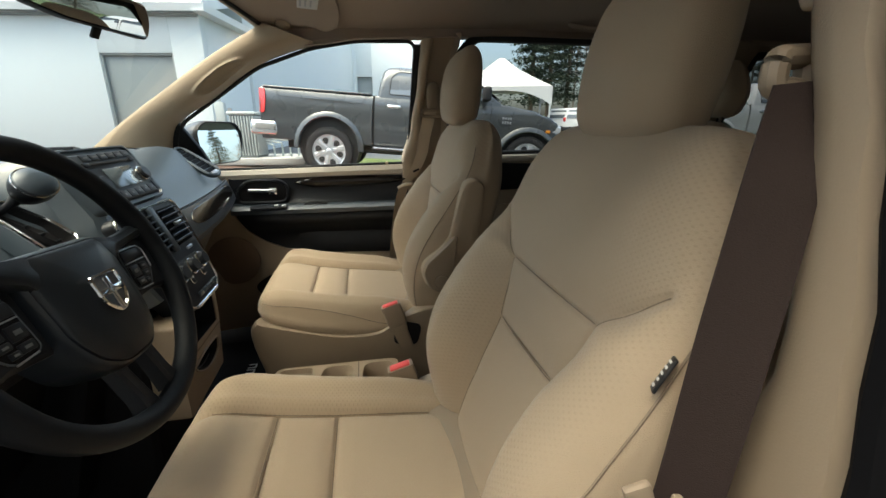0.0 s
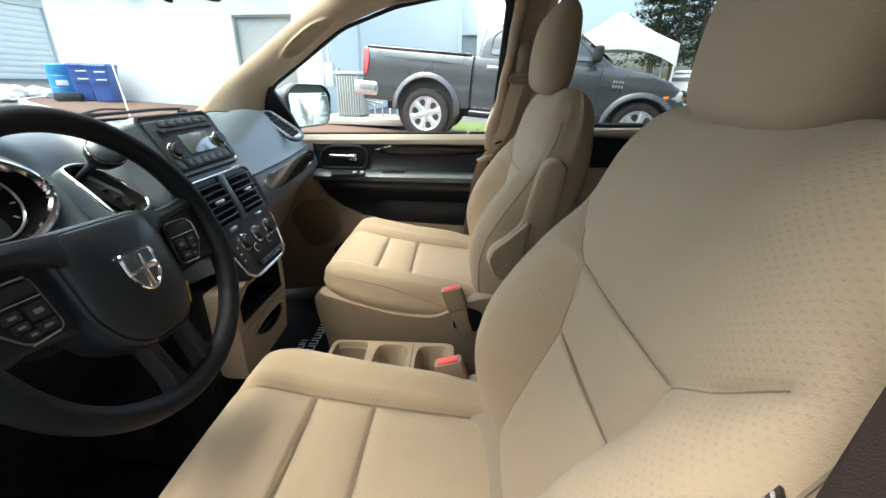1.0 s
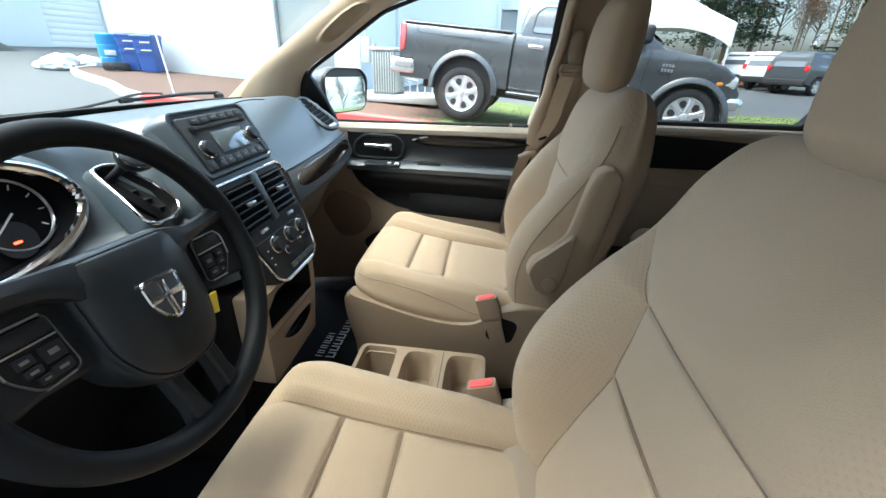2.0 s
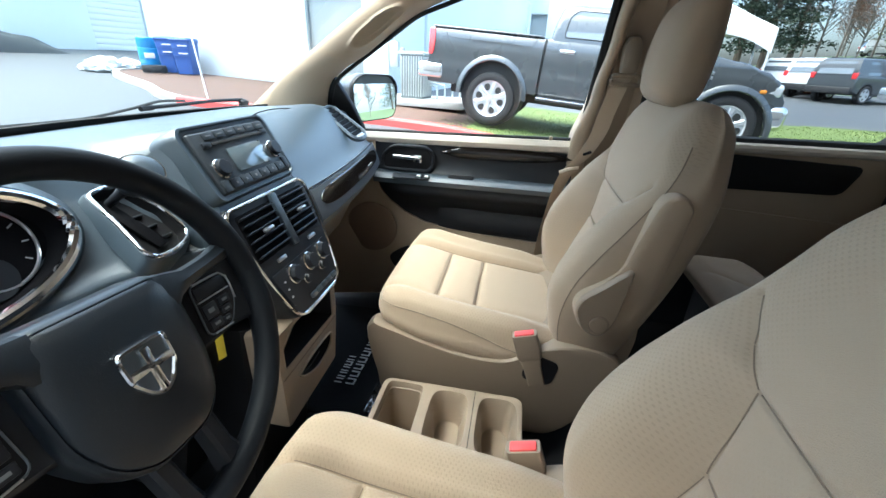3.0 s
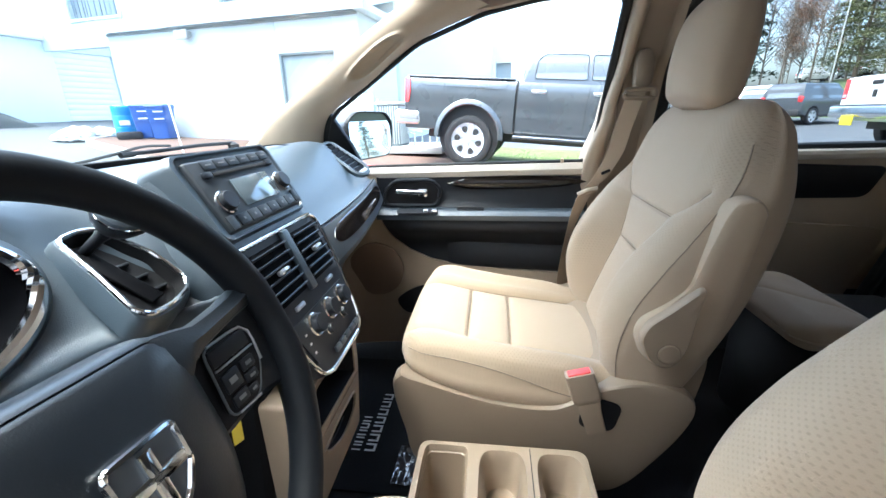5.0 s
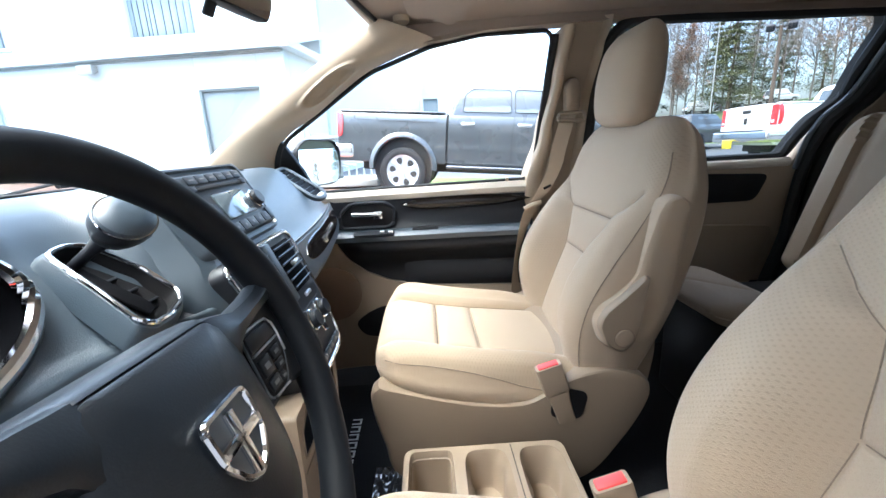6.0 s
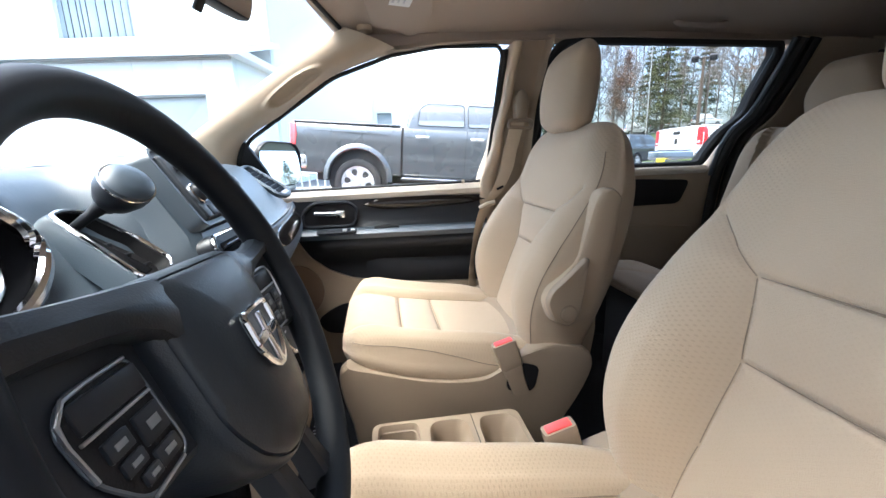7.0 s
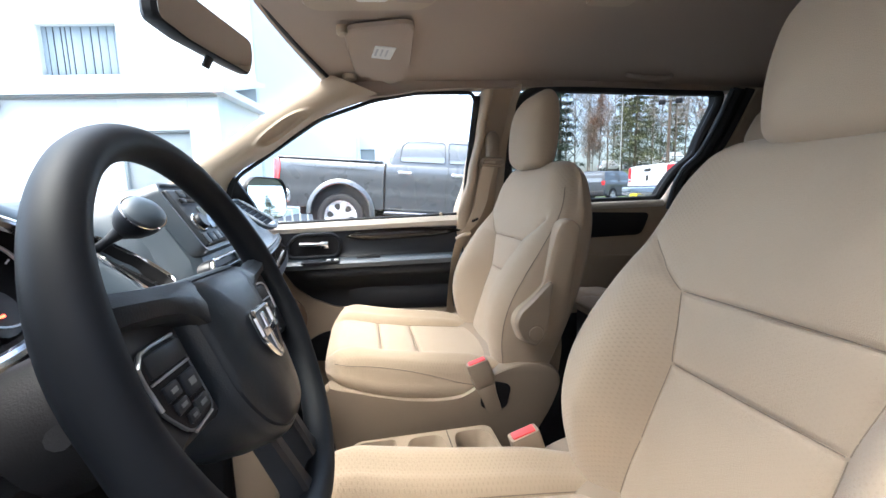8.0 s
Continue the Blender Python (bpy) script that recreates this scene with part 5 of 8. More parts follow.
part("tunnel_cover", loft([[(-0.80, -0.150, z), (-0.440 - k, -0.150, z), (-0.430 - k, -0.140, z), (-0.430 - k, 0.060, z), (-0.80, 0.060, z)] for z, k in ((0.868, 0.0), (0.70, 0.01), (0.56, 0.02), (0.385, 0.05))]), BLACK, dash, "black cover behind the lower stack")
part("lower_cover", sheet(lambda u, v: (-0.50 - 0.12 * u, -0.72 + 0.51 * v, 0.955 - 0.30 * u - 0.02 * math.sin(math.pi * v)), 10, 20, (-0.03, 0, 0)), BLACK, dash, "black knee cover below the steering wheel")
part("column_cover", sheet(lambda u, v: (-0.455 - 0.12 * u, -0.215 + 0.065 * v, 0.945 - 0.42 * u), 10, 10, (-0.03, 0, 0)), BLACK, dash, "black panel beside the centre console")
part("glovebox", sheet(lambda u, v: (-0.475 - 0.12 * u - 0.06 * abs(v - 0.3), 0.07 + 0.63 * v, 0.950 - 0.22 * u), 10, 20, (-0.03, 0, 0)), VINYL, dash, "beige glovebox below the dash")

# instrument cluster
CM = axes((-0.551, -0.425, 1.100), (0, 1, 0), (-0.35, 0, 0.94), (0.94, 0, 0.35))
cl = part("gauge_well", lathe([(0.0, -0.011), (0.9, -0.011), (1.0, 0.0), (1.06, 0.012)], CM @ Matrix.Diagonal((0.146, 0.068, 1, 1)), 64, closed=True), GAUGE, dash, "black gauge well")
part("chrome_bezel", tube([CM @ Vector((0.152 * math.cos(a), 0.072 * math.sin(a), 0.006)) for a in np.linspace(0, 2 * math.pi, 96, endpoint=False)], 0.0078, 10, closed=True), CHROME, cl, "chrome cluster bezel")
part("cowl_hood", loft([[CM @ Vector(((0.150 + e) * math.cos(a), (0.070 + e) * math.sin(a), d)) for a in np.linspace(0, 2 * math.pi, 64, endpoint=False)] for e, d in ((0.006, 0.000), (0.014, 0.002), (0.030, -0.014), (0.045, -0.07))], cap=False), DASH, dash)
for gx, gr in ((0.072, 0.046), (-0.072, 0.046)):
    part("gauge_ring", tube([CM @ Vector((gx + gr * math.cos(a), gr * math.sin(a), -0.008)) for a in np.linspace(0, 2 * math.pi, 40, endpoint=False)], 0.002, 6, closed=True), SILVER, cl, "silver gauge ring")
    for k in range(9):
        a = radians(220 - 32 * k)
        part("tick", block(CM @ Matrix.Translation((gx + gr * 0.82 * math.cos(a), gr * 0.82 * math.sin(a), -0.0098)) @ pose(0, 0, 0, 0, 0, math.degrees(a)), 0.007, 0.0015, 0.001, 0), GREYINK, cl, "grey tick")
    part("needle", block(CM @ Matrix.Translation((gx - 0.012, -0.008, -0.007)) @ pose(0, 0, 0, 0, 0, 215), 0.034, 0.002, 0.002, 0), GREYINK, cl)
part("small_gauge", lathe([(0.0, 0.0), (0.022, 0.0), (0.024, 0.002)], CM @ Matrix.Translation((0.060, -0.030, -0.0085)), 28), SATIN, cl)
part("warning_light", block(CM @ Matrix.Translation((0.058, -0.033, -0.0055)), 0.009, 0.0028, 0.001, 0), REDGLOW, cl, "lit red warning light")

# gear lever on the dash
GM = axes((-0.516, -0.206, 1.088), (-0.0312, 0.9987, -0.0392), (-0.7828, 0.0, 0.6222), (0.6215, 0.0501, 0.7818))
go = [(-0.028, 0.056), (0.000, 0.061), (0.024, 0.056), (0.043, 0.0), (0.041, -0.046), (0.026, -0.059), (-0.008, -0.067), (-0.036, -0.066), (-0.045, -0.054), (-0.035, -0.003)]
go = rounded(go, 0.010, 4)
gs = thing("gear_selector", (-0.50, -0.21, 1.06), "black dash-mounted gear lever in a chrome-ringed gate", "gear lever")
part("gate_plate", loft([[GM @ Vector((x * k, y * k, d)) for x, y in go] for k, d in ((1.14, -0.03), (1.10, -0.008), (1.05, -0.001), (0.97, 0.0), (0.95, -0.030), (0.3, -0.032))]), DASH, gs)
part("chrome_ring", tube([GM @ Vector((x * 0.985, y * 0.985, 0.0020)) for x, y in go], 0.0030, 8, closed=True), CHROME, gs, "chrome ring")
part("gate_well", loft([[GM @ Vector((x * k, y * k, d)) for x, y in go] for k, d in ((0.955, 0.0008), (0.90, -0.016), (0.02, -0.018))], cap=False), BLACK, gs, "black gate well")
part("gate_slot", block(GM @ pose(-0.006, 0.0, -0.010, 0, 0, 8), 0.020, 0.095, 0.004, 0.0015), GAUGE, gs)
for k in range(3):
    part("gate_step", block(GM @ pose(0.013 + 0.004 * k, 0.010 - 0.022 * k, -0.0145), 0.018, 0.004, 0.008, 0.002), SATIN, gs)
kc = Vector((-0.494, -0.210, 1.149))
foot = GM @ Vector((-0.006, 0.040, -0.01))
part("lever", tube([foot, foot.lerp(kc, 0.4), foot.lerp(kc, 0.7), kc], [0.0055, 0.0065, 0.011, 0.014], 12), SATIN, gs)
KM = axes(kc, (0.35, 0.9, 0.0), (-0.55, 0.25, 0.8), (0.72, -0.28, 0.58))
KD = Matrix.Diagonal((0.94, 0.84, 0.90, 1))
part("knob", moved(lathe([(0.010, -0.040), (0.013, -0.034), (0.024, -0.021), (0.0305, -0.006), (0.0322, 0.004), (0.0312, 0.011), (0.02, 0.011)], KD, 36), KM), LEATHER, gs, "grained black ball")
part("knob_cap", moved(lathe([(0.0302, 0.0115), (0.0292, 0.0155), (0.0225, 0.0205), (0.012, 0.0230), (0.0, 0.0236)], KD, 36), KM), DASH, gs, "smooth grey cap")
part("knob_band", moved(lathe([(0.0312, 0.0095), (0.0324, 0.0110), (0.0318, 0.0130), (0.0298, 0.0128)], KD, 36, closed=True), KM), CHROME, gs, "chrome band")

# ---------- steering wheel ----------
tl = radians(21.4)
WN = Vector((math.cos(tl), 0.0, math.sin(tl)))
WU = Vector((-math.sin(tl), 0, math.cos(tl)))
WC = Vector((-0.328, -0.426, 1.056))
WM = axes(WC, (0, 1, 0), WU, WN)
sw = thing("steering_wheel", tuple(WC), "black leather steering wheel with a plain chrome shield badge", "steering wheel")
rr = []
for i, a in enumerate(np.linspace(0, 2 * math.pi, 97)):
    ring = []
    for j in range(16):
        b = 2 * math.pi * j / 16
        rad = 0.0140 + 0.0018 * math.exp(-((abs(math.sin(a)) - 0.25) / 0.25) ** 2)
        ring.append(WM @ Vector(((0.1735 + rad * math.cos(b)) * math.cos(a), (0.1735 + rad * math.cos(b)) * math.sin(a), 1.1 * rad * math.sin(b))))
    rr.append(ring)
part("rim", loft(rr, cap=False), RIMSKIN, sw, "black leather rim")
# hub pad and spokes, turned a little from straight ahead
HM = WM @ pose(0, 0, 0, 0, 0, -3.5)
LM = WM @ pose(0, 0, 0, 0, 0, 2)
hub = rounded([(-0.074, 0.040), (-0.058, 0.056), (0.058, 0.056), (0.074, 0.040), (0.072, -0.045), (0.056, -0.082), (0.030, -0.100), (-0.030, -0.100), (-0.056, -0.082), (-0.072, -0.045)], 0.028, 6)
part("hub_pad", loft([[HM @ Vector((x * k, -0.012 + (y + 0.012) * k, d - 0.010 * abs(x * k / 0.074) ** 2.5 - 0.006 * max(0.0, (y * k) / 0.056) ** 2)) for x, y in hub] for k, d in ((0.95, -0.05), (1.01, -0.022), (1.015, 0.002), (1.0, 0.010), (0.975, 0.0145), (0.945, 0.0163), (0.938, 0.0140), (0.930, 0.0142), (0.922, 0.0175), (0.88, 0.0198), (0.7, 0.0222), (0.45, 0.0236), (0.2, 0.024), (0.02, 0.024))]), LEATHER, sw, "dark airbag cover")
for g in (1, -1):
    wing = []
    for x, y0, y1, d in ((0.040, 0.000, 0.055, 0.010), (0.060, 0.010, 0.056, 0.012), (0.072, 0.024, 0.057, 0.012), (0.088, 0.032, 0.058, 0.011), (0.110, 0.036, 0.060, 0.010), (0.135, 0.039, 0.063, 0.008), (0.166, 0.040, 0.070, 0.002)):
        y1 -= 0.012 * min(1, max(0, x - 0.05) / 0.04) if g > 0 else 0
        y0 -= 0.006 * min(1, max(0, x - 0.05) / 0.04) if g > 0 else 0
        wing.append([HM @ Vector((g * x, y, z)) for y, z in ((y0 + 0.002, -0.014), (y0 - 0.001, d - 0.007), (y0 + 0.002, d - 0.001), (y0 + 0.007, d + 0.001), (0.5 * (y0 + y1), d + 0.002), (y1 - 0.008, d - 0.001), (y1 - 0.002, d - 0.005), (y1, d - 0.012), (y1 - 0.003, -0.016))])
    part("wing", loft(wing), LEATHER, sw)
    sp = part("spoke", loft([[HM @ Vector((g * x, yy, zz)) for yy, zz in ((y0, -0.020), (y0 + 0.001, lift - 0.004), (y0 + 0.006, lift), (y1, lift), (y1, -0.020))] for x, y0, y1, lift in ((0.055, -0.050, 0.040, -0.008), (0.080, -0.046, 0.040, -0.006), (0.125, -0.042, 0.042, -0.003), (0.150, -0.046, 0.044, -0.002), (0.168, -0.052, 0.048, -0.003))]), SATIN, sw)
    pod = rounded([(0.086, -0.034), (0.122, -0.036), (0.140, -0.012), (0.142, 0.014), (0.132, 0.024), (0.090, 0.024)], 0.009, 4)
    part("button_pod", prism([(g * x, y) for x, y in (pod if g > 0 else pod[::-1])], 0.006, HM @ Matrix.Translation((0, 0, -0.006)), 0.002), BLACK, sp)
    part("pod_ring", tube([HM @ Vector((g * x, y, -0.001)) for x, y in pod], 0.0012, 6, closed=True), GREYTRIM, sp, "grey outline")
    part("pod_line", tube([HM @ Vector((g * x, y, 0.0005)) for x, y in ((0.094, 0.0242), (0.120, 0.0242), (0.133, 0.0230), (0.1405, 0.016), (0.1415, 0.006), (0.1395, -0.012))], 0.0012, 6), SILVER, sp, "silver line")
    part("pod_line", tube([HM @ Vector((g * x, y, 0.0005)) for x, y in ((0.094, -0.0345), (0.121, -0.036))], 0.0010, 6), SILVER, sp, "silver line")
    part("pod_bar", block(HM @ pose(g * 0.114, 0.004, 0.0008), 0.046, 0.0016, 0.002, 0.0004), SILVER, sp, "silver line")
    part("button", block(HM @ pose(g * 0.113, 0.0135, 0.0004), 0.044, 0.014, 0.003, 0.0012), SATIN, sp)
    for bx, by, wd, ht in ((0.101, -0.009, 0.019, 0.016), (0.101, -0.025, 0.018, 0.010), (0.123, -0.006, 0.016, 0.010), (0.121, -0.017, 0.015, 0.008), (0.116, -0.027, 0.012, 0.007)):
        part("button", block(HM @ pose(g * bx, by, 0.0006), wd, ht, 0.003, 0.0012), SATIN, sp)
        part("button_print", block(HM @ pose(g * bx, by, 0.0023), wd * 0.45, ht * 0.3, 0.0004, 0), DIMINK, sp, "grey print")
    part("lower_spoke", loft([[LM @ Vector((g * (x + dx), y, zz)) for dx, zz in ((-hw, -0.020), (-hw, lf - 0.003), (-hw + 0.004, lf), (hw - 0.004, lf), (hw, lf - 0.003), (hw, -0.020))] for x, y, hw, lf in ((0.030, -0.060, 0.012, -0.002), (0.029, -0.105, 0.010, -0.001), (0.028, -0.140, 0.010, 0.001), (0.029, -0.166, 0.014, 0.003))]), SATIN, sw)
# plain shield badge
BM = HM @ Matrix.Translation((0, -0.013, 0.0252))
sh = [(-0.022, 0.021), (0.022, 0.021), (0.021, -0.006), (0.011, -0.021), (0.0, -0.027), (-0.011, -0.021), (-0.021, -0.006)]
bd = part("badge", tube([BM @ Vector((x, y, 0.002)) for x, y in rounded(sh, 0.005, 4)], 0.0022, 6, closed=True), CHROME, sw, "chrome shield outline")
part("badge_field", prism(rounded(sh, 0.005, 4), 0.002, BM @ Matrix.Translation((0, 0, -0.001))), GREYTRIM, bd)
part("badge_bar", block(BM @ pose(0, -0.004, 0.002), 0.009, 0.042, 0.004, 0.0015), CHROME, bd)
part("badge_bar", block(BM @ pose(0, 0.000, 0.002), 0.040, 0.008, 0.004, 0.0015), CHROME, bd)
col = thing("steering_column", (-0.42, -0.426, 0.98), "dark shroud of the steering column", "steering column")
part("shroud", tube([WC - WN * 0.035, WC - WN * 0.16 - WU * 0.015], [0.050, 0.062], 20), BLACK, col)
part("stalk", tube(spline([WC - WN * 0.075 + Vector((0, -0.04, 0)), WC - WN * 0.06 + Vector((0, -0.11, 0.0)), WC - WN * 0.05 + Vector((0, -0.145, 0.010))], 5), [0.006] * 5 + [0.007] * 6, 10), BLACK, col, "black indicator stalk")
solo("yellow_tag", block(axes((-0.382, -0.259, 0.929), (0.5, 0.85, 0.1), (0.08, -0.06, 1), (0.85, -0.5, 0.0)), 0.011, 0.040, 0.0012, 0.0004), YELLOW, "small yellow tag hanging below the dash", "tag")

# ---------- floor console tray ----------
tray = thing("floor_console", (-0.09, -0.025, 0.385), "beige floor console with a bin and two cup holders", "console")
X0, X1, Y0, Y1, ZT = -0.254, 0.068, -0.118, 0.068, 0.62


def well_ring(cx, cy, w, l, waist=1.0, power=6.0, n=20):
    """Rounded opening, l long and w wide (half sizes), drawn in at its middle by waist."""
    ts = [math.pi * (k / n - 0.5) for k in range(n + 1)]
    wide = [(l * math.sin(t), w * max(0.0, 1 - abs(math.sin(t)) ** power) ** (1 / power) * (1 - (1 - waist) * math.exp(-(l * math.sin(t) / (0.42 * l)) ** 2))) for t in ts]
    return [(cx + h, cy + y) for y, h in wide] + [(cx - h, cy + y) for y, h in wide[::-1][1:-1]]


CY = (Y0 + Y1) / 2
outer = rounded([(X0, Y0), (X1, Y0), (X1, Y1), (X0, Y1)], 0.024, 7)
shrink = lambda k, z: [((X0 + X1) / 2 + (x - (X0 + X1) / 2) * k, CY + (y - CY) * (1 + 1.6 * (k - 1)), z) for x, y in outer]
wells = [well_ring(-0.199, CY, 0.043, 0.083, 1.0, 8.0), well_ring(-0.0925, CY, 0.043, 0.078, 1.0, 4.0), well_ring(0.0135, CY, 0.043, 0.078, 1.0, 4.0)]
part("body", [loft([shrink(k, z) for k, z in ((0.93, 0.385), (0.96, 0.50), (1.0, 0.608), (0.999, 0.614), (0.992, 0.619), (0.982, ZT))], cap=False), plate([(p[0], p[1]) for p in shrink(0.982, ZT)], wells, lambda x, y: (x, y, ZT))], VINYL, tray)
bx = -0.199
part("bin", loft([[(x, y, z) for x, y in well_ring(bx, CY, w, l, 1.0, 8.0)] for w, l, z in ((0.043, 0.083, ZT), (0.0415, 0.0815, ZT - 0.004), (0.0405, 0.080, ZT - 0.014), (0.0385, 0.078, ZT - 0.016), (0.036, 0.074, 0.44), (0.032, 0.070, 0.43), (0.001, 0.001, 0.43))], cap=False), VINYL, tray, "deep square bin")
for cx in (-0.0925, 0.0135):
    part("cup_holder", loft([[(x, y, z) for x, y in well_ring(cx, CY, w, l, wa, po)] for w, l, wa, po, z in ((0.043, 0.078, 1.0, 4.0, ZT), (0.0415, 0.0765, 0.98, 4.0, ZT - 0.004), (0.039, 0.074, 0.86, 3.2, ZT - 0.014), (0.0375, 0.072, 0.74, 2.8, ZT - 0.030), (0.036, 0.070, 0.72, 2.8, ZT - 0.075), (0.032, 0.066, 0.74, 2.8, ZT - 0.082), (0.001, 0.001, 1.0, 2.0, ZT - 0.082))], cap=False), VINYL, tray, "round-ended cup holder")
part("lid_gap", box(-0.0400, -0.0385, Y0 + 0.006, Y1 - 0.006, ZT - 0.001, ZT + 0.0010, 0), RUBBER, tray, "dark parting line")

# ---------- floor mats ----------
mat = thing("floor_mat", (-0.50, 0.40, 0.386), "black passenger floor mat under a shiny clear film, with pale print", "floor mat")
part("pad", sheet(lambda u, v: (-0.78 + 0.50 * u, 0.13 + 0.54 * v, 0.392 + 0.10 * max(0, 0.25 - u) ** 1.0 + 0.002 * math.sin(17 * v + 5 * u)), 24, 24, (0, 0, -0.008)), MAT, mat)
rng = random.Random(4)
part("film", sheet(lambda u, v: (-0.350 + 0.07 * u, 0.15 + 0.12 * v, 0.3995 + 0.004 * noise.noise((3 * u, 3 * v, 0)) + 0.0012 * noise.noise((9 * u, 8 * v, 3))), 40, 40), FILM, mat, "crinkled clear film")
def bars(y0, y1, x0, x1, n, seed):
    r = random.Random(seed)
    out = []
    y = y0
    for i in range(n):
        w = (y1 - y0) / n
        for (a, b, c, d) in ((0.0, 0.15, 0, 1), (0.6, 0.75, 0, 1), (0.0, 0.75, 0.8, 1.0))[: r.choice((2, 3, 3))]:
            out.append(box(x0 + (x1 - x0) * c, x0 + (x1 - x0) * d, y + w * a, y + w * b, 0.4075, 0.4085, 0))
        y += w
    return out
part("print_line", bars(0.235, 0.365, -0.475, -0.452, 5, 2), GREYINK, mat, "pale print bars")
part("print_line", bars(0.235, 0.47, -0.440, -0.412, 7, 5), GREYINK, mat, "pale print bars")
solo("floor_mat", sheet(lambda u, v: (-0.85 + 0.48 * u, -0.70 + 0.54 * v, 0.396 + 0.10 * max(0, 0.25 - u)), 10, 10, (0, 0, -0.008)), MAT, "black floor mat in the driver's footwell", "floor mat")

# ---------- seat belts ----------
def ribbon(path, width, across, thick=0.0016):
    """Webbing along a path; across: direction of its width at each point."""
    rings = []
    for p, a in zip(path, across):
        p, a = Vector(p), Vector(a).normalized() * (width / 2)
        n = Vector((0, thick, 0))
        rings.append([p - a, p + a, p + a + n, p - a + n])
    return loft(rings)


for side in (1, -1):
    flip = (lambda g: g) if side == 1 else flipped
    belt = thing("seat_belt", (0.25, side * 0.70, 0.6), "beige-brown seat belt hanging on the door pillar" if side == 1 else "driver's seat belt hanging on the door pillar, darkened for shade", "seat belt", group="front seat belts")
    dpos = Vector((0.272, 0.652, 1.308)) if side == 1 else Vector((0.318, 0.684, 1.306))
    cs = 1.0 if side == 1 else 0.42
    part("guide_cover", flip(loft([[dpos + Vector((x * k * cs, d, y * k * cs + 0.028)) for x, y in rounded([(-0.022, -0.045), (0.022, -0.045), (0.024, 0.03), (0.012, 0.052), (-0.012, 0.052), (-0.024, 0.03)], 0.015, 4)] for k, d in ((1.0, 0.012), (1.0, -0.006), (0.92, -0.016), (0.6, -0.021), (0.1, -0.022))])), VINYL, belt, "beige belt guide cover")
    part("guide_ring", flip(tube([dpos + Vector((x * (0.4 + 0.6 * (cs > 0.9)), -0.016 - 0.1 * y, y - 0.032)) for x, y in rounded([(-0.046, -0.008), (0.034, -0.012), (0.030, 0.014), (-0.042, 0.012)], 0.010, 4)], 0.0062 if side == 1 else 0.009, 10, closed=True)), VINYL, belt)
    pth = [Vector((0.259, 0.640, 1.282)), Vector((0.236, 0.650, 1.185)), Vector((0.226, 0.655, 1.127)), Vector((0.193, 0.662, 1.053)), Vector((0.152, 0.676, 0.99)), Vector((0.112, 0.690, 0.82)), Vector((0.110, 0.684, 0.67))]
    acr = [(1, 0.0, 0.02), (1, 0.0, 0.08), (1, 0.0, 0.18), (1, 0.0, 0.25), (0.9, 0.2, 0.3), (0.5, 0.85, 0.1), (0.9, 0.4, 0.0)]
    if side == -1:
        pth = [dpos + Vector((-0.014, 0.004, -0.038)), Vector((0.282, 0.706, 1.19)), Vector((0.262, 0.716, 1.08)), Vector((0.244, 0.724, 0.96)), Vector((0.224, 0.726, 0.80)), Vector((0.208, 0.726, 0.50))]
        acr = [(0.95, 0.05, 0.1), (0.85, 0.45, 0.1), (0.75, 0.66, 0.1), (0.8, 0.60, 0.1), (0.8, 0.55, 0.1), (0.8, 0.5, 0.10)]
    part("webbing", flip(ribbon(spline(pth, 5), 0.047, spline(acr, 5))), WEB if side == 1 else SHADEWEB, belt, "woven belt webbing")
    if side == -1:
        part("tongue", [flip(q) for q in [block(Matrix.Translation((0.200, 0.730, 0.950)) @ pose(0, 0, 0, 0, -20, 8), 0.022, 0.008, 0.060, 0.003), block(Matrix.Translation((0.222, 0.732, 0.935)) @ pose(0, 0, 0, 0, 8, 8), 0.008, 0.006, 0.06, 0.002)]], VINYL, belt, "beige belt tongue")
        continue
    part("tongue", [flip(q) for q in [tube([(0.134, 0.668, 0.998), (0.160, 0.664, 1.012), (0.188, 0.664, 1.018)], 0.0085, 8)]], TRIM, belt, "beige belt tongue")
    part("stop_button", flip(block(Matrix.Translation((0.204, 0.655, 1.068)) @ pose(0, 0, 0, 0, -24, 0), 0.026, 0.006, 0.008, 0.002)), BLACK, belt)

